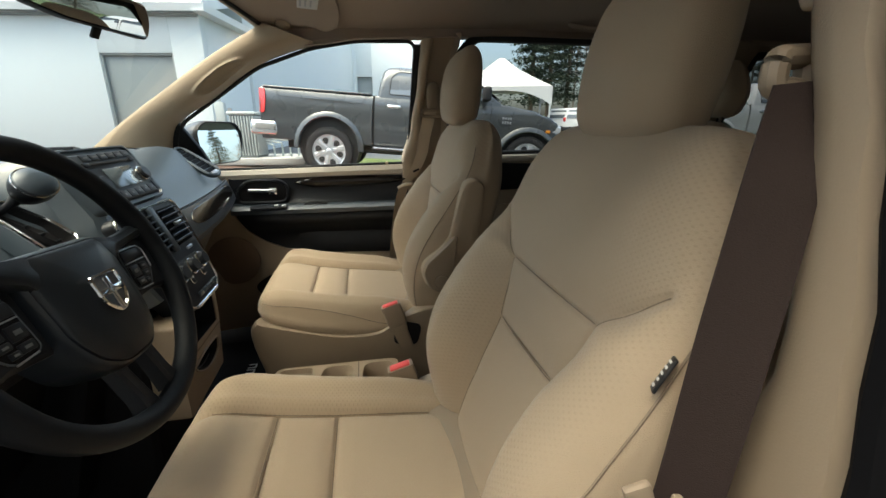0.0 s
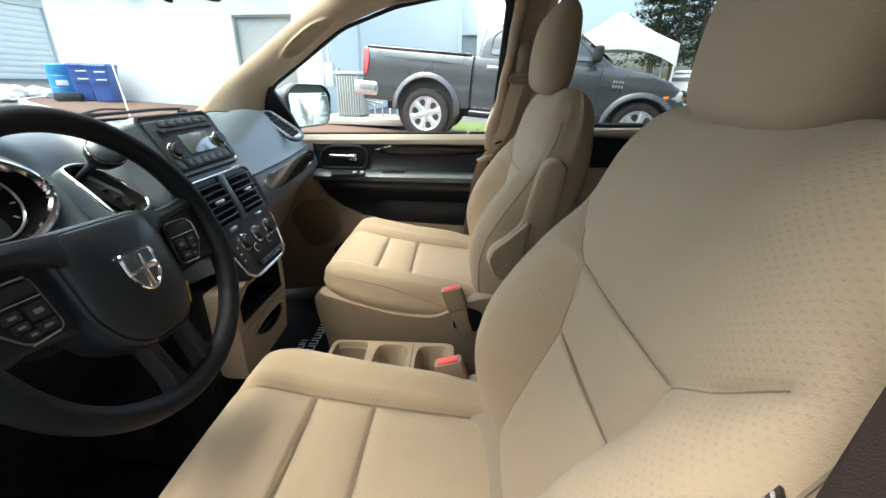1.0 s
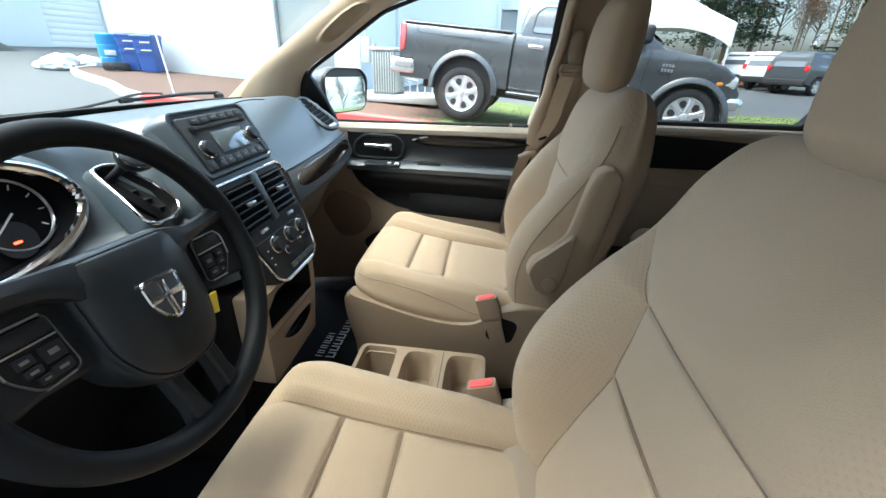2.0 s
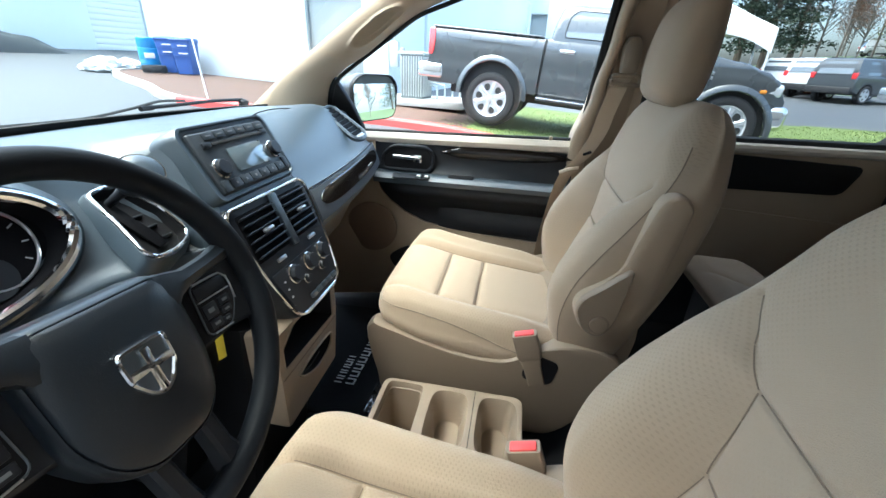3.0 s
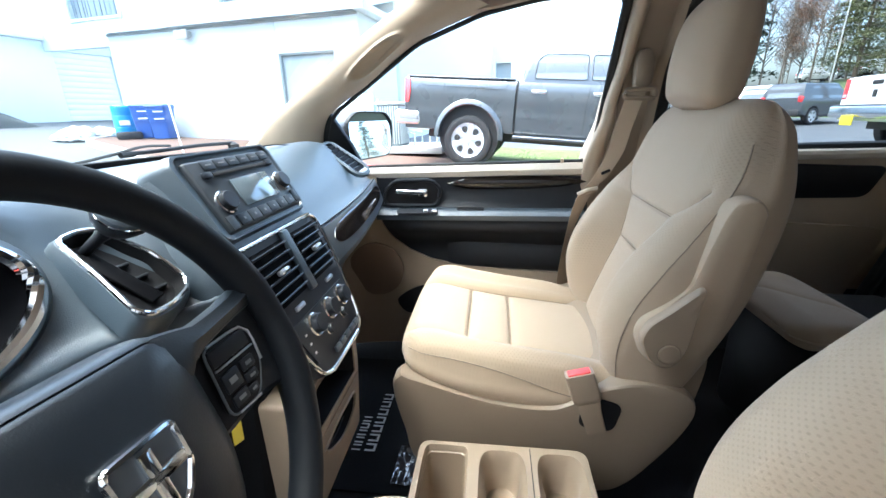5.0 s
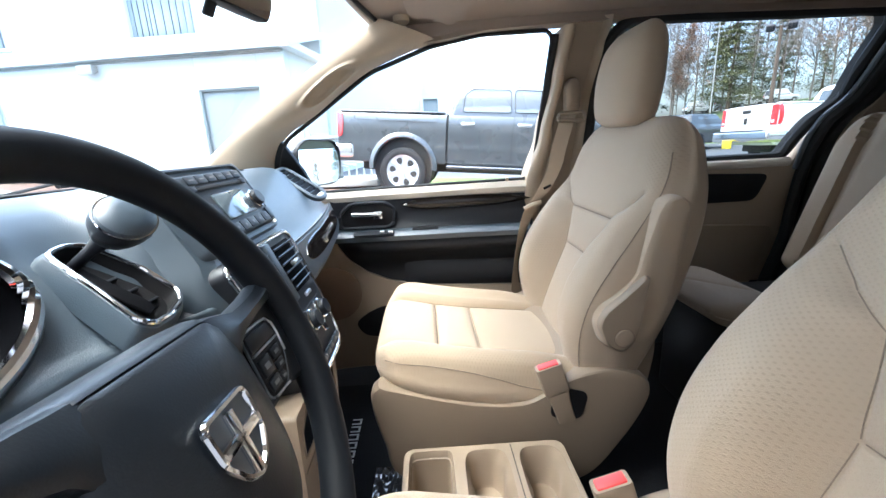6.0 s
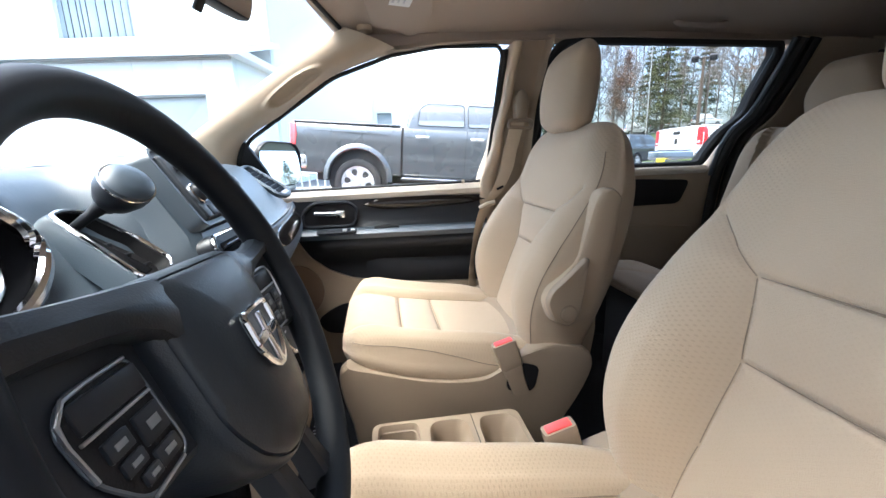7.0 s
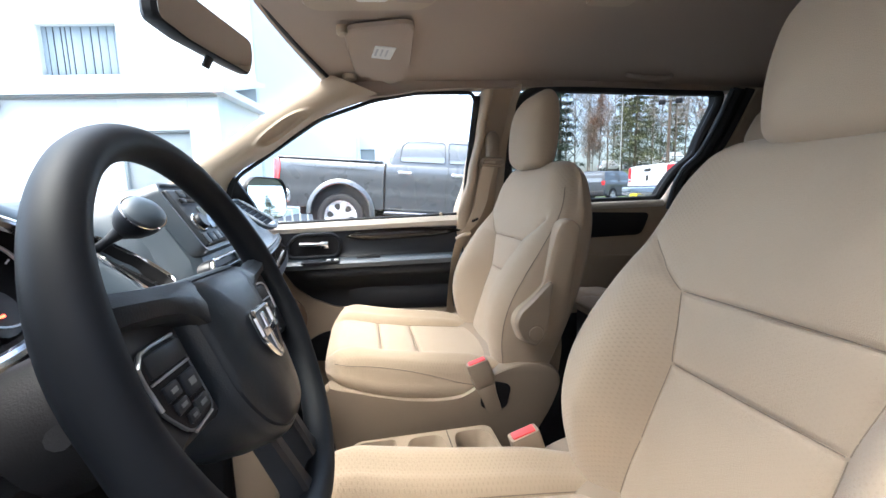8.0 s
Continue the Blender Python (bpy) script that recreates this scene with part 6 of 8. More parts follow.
# ---------- second row ----------
def second_seat(side):
    oy = 0.44 * side
    st = thing("second_row_seat", (0.75, oy, 0.385), "beige cloth second-row seat in the shade", "car seat", group="second-row seats")
    fr = lambda s, y: ramp(s, [(0, 0.790), (0.05, 0.802), (0.14, 0.800), (0.215, 0.780)]) - 0.5 * max(0.0, abs(y) - 0.12) ** 1.5
    part("cushion", pad((0.530, oy, 0), (1, 0, 0), (0, 1, 0), (0, 0, 1), 0.215, lambda s: ramp(s, [(0, 0.165), (0.04, 0.182), (0.215, 0.182)]), fr, lambda s: 0.735, [(0.035, 0.05, 0.165, -0.08), (0.165, -0.08, 0.20, -0.17)], 50, 60, 0.035, (0.04, 0.04)), CLOTH_SIDE, st)
    part("seat_frame", box(0.58, 0.95, oy - 0.15, oy + 0.15, 0.385, 0.742, 0.02), BLACK, st, "dark seat frame")
    ln = radians(18)
    BA, BN = Vector((math.sin(ln), 0, math.cos(ln))), Vector((-math.cos(ln), 0, math.sin(ln)))
    part("backrest", pad((1.035, oy, 0.75), BA, (0, 1, 0), BN, 0.52, lambda s: ramp(s, [(0, 0.20), (0.4, 0.205), (0.52, 0.17)]), lambda s, y: 0.05 + 0.02 * (abs(y) > 0.12), lambda s: -0.07, [(0.03, -0.11, 0.5, -0.11), (0.03, 0.11, 0.5, 0.11)], 50, 50, 0.045, (0.04, 0.05)), CLOTH, st)
    hd = part("headrest", pad((1.275, oy, 1.262), (0.12, 0, 1), (0, 1, 0), (-1, 0, 0.12), 0.19, lambda s: ramp(s, [(0, 0.10), (0.08, 0.12), (0.19, 0.08)]), lambda s, y: 0.05 - 0.5 * y * y, lambda s: -0.045, [], 24, 30, 0.04, (0.03, 0.04)), CLOTH, st)
    for g in (1, -1):
        part("post", tube([(1.28, oy + 0.07 * g, 1.31), (1.23, oy + 0.07 * g, 1.17)], 0.006, 8), CHROME, hd)


second_seat(1)
second_seat(-1)


# ---------- outside: ground, kerbs, building ----------
SITE = pose(0, 0, 0, 0, 0, -9)


def lot_z(x, y):
    """Asphalt height in world x, y: the lot rises away from the van."""
    fade = lambda v, m: m * math.tanh(v / m)
    dip = 0.16 * ramp(x, [(-1.6, 0), (2, 1), (4, 1), (6, 0)]) * ramp(y, [(4.5, 0), (6, 1), (9.5, 1), (12, 0)])
    return 0.022 * fade(max(0, y), 40) + 0.040 * fade(max(0, -x), 25) + 0.06 * fade(max(0, -x - 13.5), 12) - dip


def at_site(sx, sy, dz=0.0):
    p = SITE @ Vector((sx, sy, 0))
    return Vector((p.x, p.y, lot_z(p.x, p.y) + dz))


ASPHALT = surface("worn_asphalt", (0.055, 0.059, 0.063), 0.6, vary=0.55, big=0.45, fine=60, bump=0.6)
GRASS_BED = surface("lawn_soil", (0.085, 0.115, 0.030), 0.95, vary=0.35, big=1.5, fine=90, bump=0.9)
BLADE = surface("grass_blades", (0.135, 0.185, 0.045), 0.7, vary=0.4, big=2.0, fine=30, bump=0)
MULCH = surface("bark_mulch", (0.085, 0.048, 0.034), 0.95, vary=0.45, big=3, fine=45, bump=1.0)
CONCRETE = surface("kerb_concrete", (0.36, 0.36, 0.34), 0.8, vary=0.18, big=1.2, fine=80, bump=0.4)
REDKERB = surface("red_kerb_paint", (0.60, 0.08, 0.07), 0.6, vary=0.15, big=2, fine=60, bump=0.2)
WALLPAINT = surface("pale_wall_paint", (0.67, 0.725, 0.735), 0.7, vary=0.04, big=0.4, fine=40, bump=0.2)
EAVE = surface("white_eave_metal", (0.80, 0.82, 0.82), 0.45, vary=0.03, bump=0.05)
GREYDOOR = surface("grey_steel_door", (0.27, 0.30, 0.30), 0.5, vary=0.05, bump=0.1)
SLATS = surface("white_roller_slats", (0.74, 0.77, 0.78), 0.45, vary=0.04, bump=0.05)
BLIND = surface("blue_grey_blind", (0.20, 0.24, 0.275), 0.5, vary=0.15, big=2, bump=0)


def grid_ground():
    ticks = lambda: [-400, -200, -110, -60, -40, -30] + list(np.arange(-24, 26, 2.0)) + [30, 40, 60, 110, 200, 400]
    xs, ys = ticks(), ticks()
    verts = [(x, y, lot_z(x, y)) for x in xs for y in ys]
    n = len(ys)
    faces = [(i * n + j, (i + 1) * n + j, (i + 1) * n + j + 1, i * n + j + 1) for i in range(len(xs) - 1) for j in range(n - 1)]
    return (verts, faces)


part_g = part("ground", grid_ground(), ASPHALT)
tagged(part_g, "grey worn asphalt of the car lot", "ground", kind="structure")

# kerbed island: lawn and mulch in front of the building, in site coordinates
KERB = [(12.0, 6.05), (6.0, 6.0), (0.4, 6.02), (-3.2, 6.15), (-6.6, 5.45), (-8.0, 5.60), (-9.6, 6.45), (-11.6, 7.30), (-12.7, 8.0), (-13.2, 9.0), (-13.2, 9.95)]
kpts = [(p.x, p.y) for p in spline([(a, b, 0) for a, b in KERB], 8)]


def strip(poly_a, poly_b, dz, rise=0.0, nv=6):
    """Raised sheet between two lines of equal count."""
    n = len(poly_a)
    return sheet(lambda u, v: (lambda a, b: at_site(a[0] + (b[0] - a[0]) * v, a[1] + (b[1] - a[1]) * v, dz + rise * min(1, v * 2.5)))(poly_a[round(u * (n - 1))], poly_b[round(u * (n - 1))]), n - 1, nv)


right = [p for p in kpts if p[0] >= -2.0]
left = [p for p in kpts if p[0] <= -1.7]
part_l = part("lawn", strip([(x, y + 0.14) for x, y in right], [(x, 10.5) for x, y in right], 0.12, 0.05, 8), GRASS_BED)
tagged(part_l, "bright green mown lawn strip under the pickup", "lawn", kind="structure")
part_m = part("mulch_bed", strip([(x + 0.05, y + 0.13) for x, y in left], [(max(x, -13.1) + 0.02, 10.05) for x, y in left], 0.118, -0.06, 8), MULCH)
tagged(part_m, "reddish-brown bark mulch bed along the building", "mulch bed", kind="structure")


def kerb_piece(pts):
    rings = []
    for i, (x, y) in enumerate(pts):
        a, b = Vector(pts[max(0, i - 1)]), Vector(pts[min(len(pts) - 1, i + 1)])
        d = (b - a).normalized()
        n = Vector((d.y, -d.x))
        p = Vector((x, y))
        rings.append([at_site(*(p - n * -0.0), -0.05), at_site(*(p), 0.105), at_site(*(p + n * 0.02), 0.13), at_site(*(p + n * 0.15), 0.135), at_site(*(p + n * 0.16), -0.05)])
    return loft(rings)


for i in range(0, len(kpts) - 1, 4):
    seg = kpts[i:i + 5]
    mid = seg[len(seg) // 2][0]
    red = -7.2 < mid < 1.2
    solo("kerb", kerb_piece(seg), REDKERB if red else CONCRETE, "red-painted concrete kerb" if red else "grey concrete kerb edging the mulch bed", "kerb", group="kerb stones", kind="structure")

# grass blades close to the kerb and pickup
rng = random.Random(11)
gv, gf = [], []
for i in range(26000):
    x = rng.uniform(-3.4, 8.5)
    y = 6.2 + 4.0 * rng.random() ** 1.6
    if x < -0.2 and rng.random() > (x + 2.6) / 2.4:
        continue
    p = at_site(x, y, 0.14 + 0.03 * min(1, (y - 6.1) / 1.5))
    h, a, w = rng.uniform(0.012, 0.040), rng.uniform(0, 6.28), rng.uniform(0.004, 0.008)
    lean = Vector((rng.uniform(-0.03, 0.03), rng.uniform(-0.03, 0.03), h))
    s = Vector((math.cos(a) * w, math.sin(a) * w, 0))
    n = len(gv)
    gv += [p - s, p + s, p + lean]
    gf.append((n, n + 1, n + 2))
gb = part("grass", (gv, gf), BLADE, smooth=False)
tagged(gb, "short green grass blades on the lawn strip", "grass", kind="stuff")

# building


def site_box(x0, x1, y0, y1, z0, z1, bevel=0.01):
    return moved(box(x0, x1, y0, y1, z0, z1, bevel), SITE)


bld = thing("building", tuple(SITE @ Vector((-9, 11, 0.3))), "pale blue-white commercial building with a grey door", "building")
DX0, DX1, DT = -7.66, -5.94, 2.86
part("front_wall", [site_box(-13.6, DX0, 10, 10.25, 0.1, 3.75), site_box(DX1, -5.2, 10, 10.25, 0.1, 3.75), site_box(DX0 - 0.001, DX1 + 0.001, 10, 10.25, DT, 3.75)], WALLPAINT, bld)
part("side_wall", [site_box(-5.45, -5.2, 10.25, 12.5, 0.1, 3.75), site_box(-5.45, -5.2, 12.75, 31, 0.1, 9.5)], WALLPAINT, bld)
part("left_wall", site_box(-13.6, -13.35, 10.25, 22, 0.1, 3.75), WALLPAINT, bld)
dr = part("steel_door", [site_box(DX0 + 0.02, DX1 - 0.02, 10.10, 10.15, 0.4, DT - 0.02, 0.006)], GREYDOOR, bld, "grey steel door")
part("door_frame", [site_box(DX0, DX0 + 0.05, 10.03, 10.2, 0.4, DT), site_box(DX1 - 0.05, DX1, 10.03, 10.2, 0.4, DT), site_box(DX0, DX1, 10.03, 10.2, DT - 0.05, DT)], GREYDOOR, dr)
roof_side = [(9.72, 3.70), (9.68, 3.86), (9.75, 3.93), (12.6, 4.62), (12.6, 4.50)]
part("eave", loft([[SITE @ Vector((x, y, z)) for y, z in roof_side] for x in (-13.9, -4.95)]), EAVE, bld, "white metal eave")
part("eave_return", loft([[SITE @ Vector((x, y, z)) for x, z in ((-5.2, 3.70), (-4.92, 3.70), (-4.90, 3.86), (-5.2, 3.90))] for y in (9.7, 12.6)]), EAVE, bld)
# grey strip set under the eave to draw its shadow line
part("eave_shade_strip", site_box(-13.6, -5.2, 9.94, 9.995, 3.640, 3.695, 0), GREYDOOR, bld, "grey strip standing in for the shadow under the eave")
for k in range(29):
    part("roof_rib", loft([[SITE @ Vector((-13.8 + 0.31 * k + dx, y, z)) for dx, z in ((-0.02, zz), (0.0, zz + 0.03), (0.02, zz))] for y, zz in ((9.70, 3.90), (12.55, 4.61))]), EAVE, bld)
WX = [(-11.45, -9.10), (-18.4, -15.9), (-7.0, -5.2)]
def upper_wall():
    out, x = [], -24.0
    for a, b in sorted(WX[:2]):
        out.append(site_box(x, a, 12.5, 12.75, 3.9, 9.5))
        out += [site_box(a, b, 12.5, 12.75, 3.9, 4.88), site_box(a, b, 12.5, 12.75, 6.35, 9.5)]
        x = b
    out.append(site_box(x, -5.2, 12.5, 12.75, 3.9, 9.5))
    return out
part("upper_wall", upper_wall(), WALLPAINT, bld)
for a, b in WX[:2]:
    w = part("window", [site_box(a - 0.08, a, 12.42, 12.6, 4.80, 6.43), site_box(b, b + 0.08, 12.42, 12.6, 4.80, 6.43), site_box(a, b, 12.42, 12.6, 6.35, 6.43), site_box(a, b, 12.42, 12.6, 4.80, 4.88)], EAVE, bld)
    # black sheet put in for the darkness of the room behind the blind
    part("window_backing", site_box(a, b, 12.71, 12.73, 4.88, 6.35, 0), BLACK, w, "black sheet standing in for the unlit room behind the blind")
    x = a
    rngw = random.Random(3)
    while x < b - 0.05:
        wd = rngw.uniform(0.12, 0.30)
        part("blind_slat", moved(block(Matrix.Translation((min(x + wd / 2, b - wd / 2), 12.66, 5.615)) @ pose(0, 0, 0, 0, 0, rngw.uniform(-6, 6)), wd - 0.030, 0.01, 1.46, 0.002), SITE), BLIND, w, "blue-grey vertical blind")
        x += wd
part("wall_lamp", [site_box(-10.75, -10.40, 9.80, 10.0, 3.44, 3.60, 0.02), site_box(-10.80, -10.35, 9.74, 9.84, 3.36, 3.60, 0.02)], CONCRETE, bld, "grey wall flood lamp")
# far block behind the pickup, with an opening
bb = thing("rear_building", tuple(SITE @ Vector((5, 31, 0.6))), "pale warehouse wall with a dark opening behind the pickup", "building")
part("wall", [site_box(-5.2, -4.95, 31, 31.4, 0.2, 9.0), site_box(-3.85, 2.6, 31, 31.4, 0.2, 9.0), site_box(-4.95, -3.85, 31, 31.4, 4.5, 9.0)], WALLPAINT, bb)
part("roller_door", site_box(-4.95, -3.85, 31.25, 31.3, 0.2, 4.5), GREYDOOR, bb)
# wing with the roller door, across the lot
wing = thing("garage_wing", tuple(SITE @ Vector((-20, 10, 0.9))), "white garage wing with a slatted roller door", "building")
part("wall", [site_box(-20.6, -20.3, -4, 12.75, 0.3, 4.3), site_box(-20.6, -20.3, 15.2, 22, 0.3, 4.3), site_box(-20.6, -20.3, 12.75, 15.2, 4.0, 4.3)], WALLPAINT, wing)
part("eave", site_box(-20.9, -20.1, -4, 22, 4.3, 4.6, 0.04), EAVE, wing)
rd = part("roller_door", site_box(-20.5, -20.42, 12.75, 15.2, 0.9, 4.0), SLATS, wing, "white roller door")
for k in range(13):
    part("slat", site_box(-20.43, -20.39, 12.78, 15.17, 1.0 + 0.23 * k, 1.0 + 0.23 * k + 0.20, 0.02), SLATS, rd)

# unseen wall added to shape light behind the open driver's door, itself swung wide
back = thing("added_light_wall", (0, -3.0, 0), "unseen tan wall added behind the van to shape its light", "wall", kind="structure")
part("wall", box(-10, 10, -3.4, -3.0, -0.2, 5.0, 0.02), surface("light_wall_tan", (0.52, 0.455, 0.375), 0.8, vary=0.1, bump=0.3), back)
dd = thing("door_3", (-0.80, -0.90, 0.42), "open driver's door swung wide", "door", kind="structure")
DDM = pose(-0.78, -0.86, 0, 0, 0, -112)
part("panel", moved(box(0.0, 0.98, -0.06, 0.10, 0.42, 1.06, 0.03), DDM), DOORDARK, dd)
part("window_post", moved(tube([(0.96, 0.04, 1.05), (0.92, 0.04, 1.5), (0.45, 0.04, 1.5), (0.02, 0.04, 1.08)], 0.025, 8), DDM), RUBBER, dd)


# ---------- vehicles ----------
TYRE = surface("tyre_rubber", (0.018, 0.018, 0.019), 0.85, vary=0.3, big=8, fine=90, bump=0.6)
GREYPAINT = surface("dark_grey_metallic", (0.072, 0.080, 0.085), 0.28, metal=0.35, vary=0.06, bump=0, coat=0.9)
WHITEPAINT = surface("white_car_paint", (0.78, 0.79, 0.80), 0.3, vary=0.03, bump=0, coat=0.8)
DARKPAINT = surface("charcoal_car_paint", (0.05, 0.055, 0.06), 0.3, vary=0.08, bump=0, coat=0.8)
SILVERPAINT = surface("silver_car_paint", (0.45, 0.47, 0.49), 0.3, metal=0.3, vary=0.05, bump=0, coat=0.8)
CARGLASS = surface("dark_car_glass", (0.10, 0.12, 0.14), 0.05, vary=0.2, big=1.5, bump=0, coat=1.0, spec=0.9)
REDLENS = surface("red_lamp_lens", (0.62, 0.03, 0.035), 0.15, vary=0.2, big=6, bump=0, coat=0.8)
AMBER = surface("amber_lens", (0.75, 0.28, 0.03), 0.15, bump=0, coat=0.8)
CLEARLENS = surface("clear_lamp_lens", (0.70, 0.72, 0.74), 0.12, metal=0.5, vary=0.25, big=9, bump=0, coat=1.0)
ALLOY = surface("polished_alloy", (0.62, 0.63, 0.65), 0.22, metal=0.55, vary=0.05, bump=0)
PLASTIC = surface("grey_black_plastic", (0.022, 0.022, 0.024), 0.6, bump=0.2, vary=0.2)


def wheel(parent, m, r, width, spokes=6):
    """Tyre and bright dished rim with rounded openings between the spokes; local y is the axle, outwards is -y."""
    A = m @ axes((0, 0, 0), (1, 0, 0), (0, 0, 1), (0, -1, 0))
    w = part("wheel", lathe([(r * 0.66, -width / 2), (r * 0.92, -width / 2), (r, -width * 0.36), (r, width * 0.36), (r * 0.97, width * 0.44), (r * 0.88, width * 0.49), (r * 0.78, width / 2), (r * 0.70, width * 0.45)], A, 48, closed=True), TYRE, parent, "black tyre")
    part("rim", lathe([(r * 0.71, width * 0.43), (r * 0.69, width * 0.47), (r * 0.665, width * 0.45), (r * 0.655, width * 0.38), (r * 0.60, width * 0.36), (r * 0.42, width * 0.40), (r * 0.24, width * 0.35), (r * 0.10, width * 0.34), (0.001, width * 0.34)], A, 48, closed=True), ALLOY, w, "bright alloy rim")
    for k in range(spokes):
        M = A @ pose(0, 0, 0, 0, 0, 360.0 * (k + 0.5) / spokes + 17)
        hole = [(r * (0.455 + 0.135 * math.cos(t)), r * (0.118 + 0.035 * math.cos(t)) * math.sin(t)) for t in np.linspace(0, 2 * math.pi, 18, endpoint=False)]
        part("rim_opening", prism(hole, width * 0.06, M @ Matrix.Translation((0, 0, width * 0.355))), RUBBER, w, "dark opening between spokes")
        part("spoke", loft([[M @ Matrix.Rotation(math.pi / spokes, 4, "Z") @ Vector((x, y, d)) for y, d in ((-hw, top - 0.016), (-hw * 0.6, top), (hw * 0.6, top), (hw, top - 0.016))] for x, hw, top in ((r * 0.12, r * 0.10, width * 0.37), (r * 0.36, r * 0.085, width * 0.435), (r * 0.56, r * 0.105, width * 0.425), (r * 0.66, r * 0.15, width * 0.40))]), ALLOY, w)
        part("wheel_nut", lathe([(r * 0.030, width * 0.34), (r * 0.028, width * 0.40), (0, width * 0.405)], M @ Matrix.Translation((r * 0.20, 0, 0)), 8), ALLOY, w)
    part("hub_cap", lathe([(r * 0.13, width * 0.33), (r * 0.13, width * 0.44), (r * 0.10, width * 0.465), (0, width * 0.47)], A, 20), ALLOY, w)
    return w


def arch_profile(top, bottom, arches, x0, x1, r):
    """Closed (x, z) outline: the top line given from rear to front, and a bottom with wheel arches."""
    out = list(top)
    for cx in sorted(arches, reverse=True):
        out.append((cx + r, bottom))
        for k in range(1, 12):
            a = math.pi * k / 12
            out.append((cx + r * math.cos(a), bottom + r * 0.98 * math.sin(a)))
        out.append((cx - r, bottom))
    return out


def side_slab(poly, y0, y1, m, bevel=0.03, crown=0.0):
    """Outline in (x, z) run across from y0 to y1, its long rims rounded."""
    M = m @ Matrix(((1, 0, 0, 0), (0, 0, 1, y0), (0, 1, 0, 0), (0, 0, 0, 1)))
    return prism(poly, y1 - y0, M, bevel, 3)


def pickup(name, m, paint, label, group=""):
    """A crew-cab pickup; local x forwards, near side at y = -1, wheels on z = 0, the body raked a little nose-down."""
    t = new(name)
    t.matrix_world = m
    ORIGIN[t.name] = Vector((0, 0, 0))
    tagged(t, label, "pickup truck", group)
    rake = Matrix.Translation((0, 0, 0.5)) @ Matrix.Rotation(radians(1.7), 4, "Y") @ Matrix.Translation((0, 0, -0.5))

    def Q(nm, geo, mat, parent=None, text="", sharp=35):
        g = [moved(q, rake) for q in geo] if isinstance(geo, list) else moved(geo, rake)
        return part(nm, g, mat, parent or t, text, sharp)

    def half(z):
        return ramp(z, [(0.45, 0.905), (0.60, 0.955), (0.80, 0.988), (0.86, 0.980), (1.10, 0.986), (1.25, 0.972), (1.36, 0.935)])

    def floor_z(x):
        z = 0.52
        for cx in (-1.63, 1.94):
            d = abs(x - cx)
            if d < 0.53:
                z = max(z, 0.44 + math.sqrt(0.53 ** 2 - d * d))
        return z

    def shell(x0, x1, top, taper=lambda x: 1.0):
        xs = sorted(set([round(v, 4) for v in np.linspace(x0, x1, 26)] + [round(cx + 0.5299 * math.cos(a), 4) for cx in (-1.63, 1.94) for a in np.linspace(0, math.pi, 33) if x0 < cx + 0.53 * math.cos(a) < x1]))
        rings = []
        for x in xs:
            zb, zt, k = floor_z(x), top(x), taper(x)
            row = [(0.74, zb), (half(zb) - 0.015, zb)]
            row += [(half(min(z, 1.37)), z) for z in np.linspace(zb + 0.01, max(zb + 0.05, zt - 0.035), 14)]
            e = half(min(zt, 1.36))
            row += [(e - 0.012, zt - 0.014), (e - 0.035, zt - 0.003), (e - 0.09, zt), (e * 0.5, zt + 0.012)]
            rings.append([(x, -y * k, z) for y, z in row] + [(x, y * k, z) for y, z in reversed(row)])
        return loft(rings)

    bedp = Q("bed", shell(-2.80, -0.875, lambda x: 1.385 - 0.004 * (x + 2.8)), paint)
    Q("bed_rail", box(-2.76, -0.90, -0.945, -0.80, 1.375, 1.405, 0.012, 3), paint, bedp)
    Q("box_lid_line", tube([(-2.52, -0.955, 1.352), (-2.50, -0.975, 1.262), (-2.44, -0.981, 1.245), (-1.12, -0.984, 1.222), (-1.04, -0.980, 1.245), (-1.00, -0.955, 1.345)], 0.0032, 6), RUBBER, bedp)
    hood = lambda x: ramp(x, [(1.15, 1.385), (1.40, 1.395), (1.90, 1.345), (2.25, 1.255), (2.42, 1.170), (2.52, 1.02), (2.60, 0.92)])
    cab = Q("cab_body", shell(-0.835, 2.60, hood, lambda x: ramp(x, [(1.9, 1.0), (2.4, 0.965), (2.6, 0.90)])), paint)
    rings = []
    for z, x0, x1, yh, r in ((1.355, -0.80, 1.46, 0.935, 0.06), (1.45, -0.79, 1.33, 0.922, 0.08), (1.62, -0.765, 1.07, 0.886, 0.10), (1.79, -0.72, 0.80, 0.820, 0.12), (1.86, -0.66, 0.66, 0.760, 0.14), (1.890, -0.56, 0.52, 0.660, 0.16), (1.905, -0.30, 0.30, 0.36, 0.14)):
        rings.append([(x, y, z) for x, y in rounded([(x0, -yh), (x1, -yh), (x1, yh), (x0, yh)], r, 5)])
    Q("greenhouse", loft(rings), paint, cab, "", 40)

    def glass_y(z):
        return -float(np.interp(z, [1.355, 1.45, 1.62, 1.79, 1.86], [0.935, 0.922, 0.886, 0.820, 0.76])) - 0.005

    for pts in ([(-0.60, 1.415), (0.22, 1.42), (0.20, 1.795), (-0.46, 1.795), (-0.57, 1.70)], [(0.29, 1.42), (1.14, 1.435), (0.74, 1.785), (0.27, 1.795)]):
        rp = rounded(pts, 0.05, 4)
        for sy in (1, -1):
            v = [(x, sy * glass_y(z), z) for x, z in rp]
            n = len(v)
            v += [(x, y + sy * 0.02, z) for x, y, z in v]
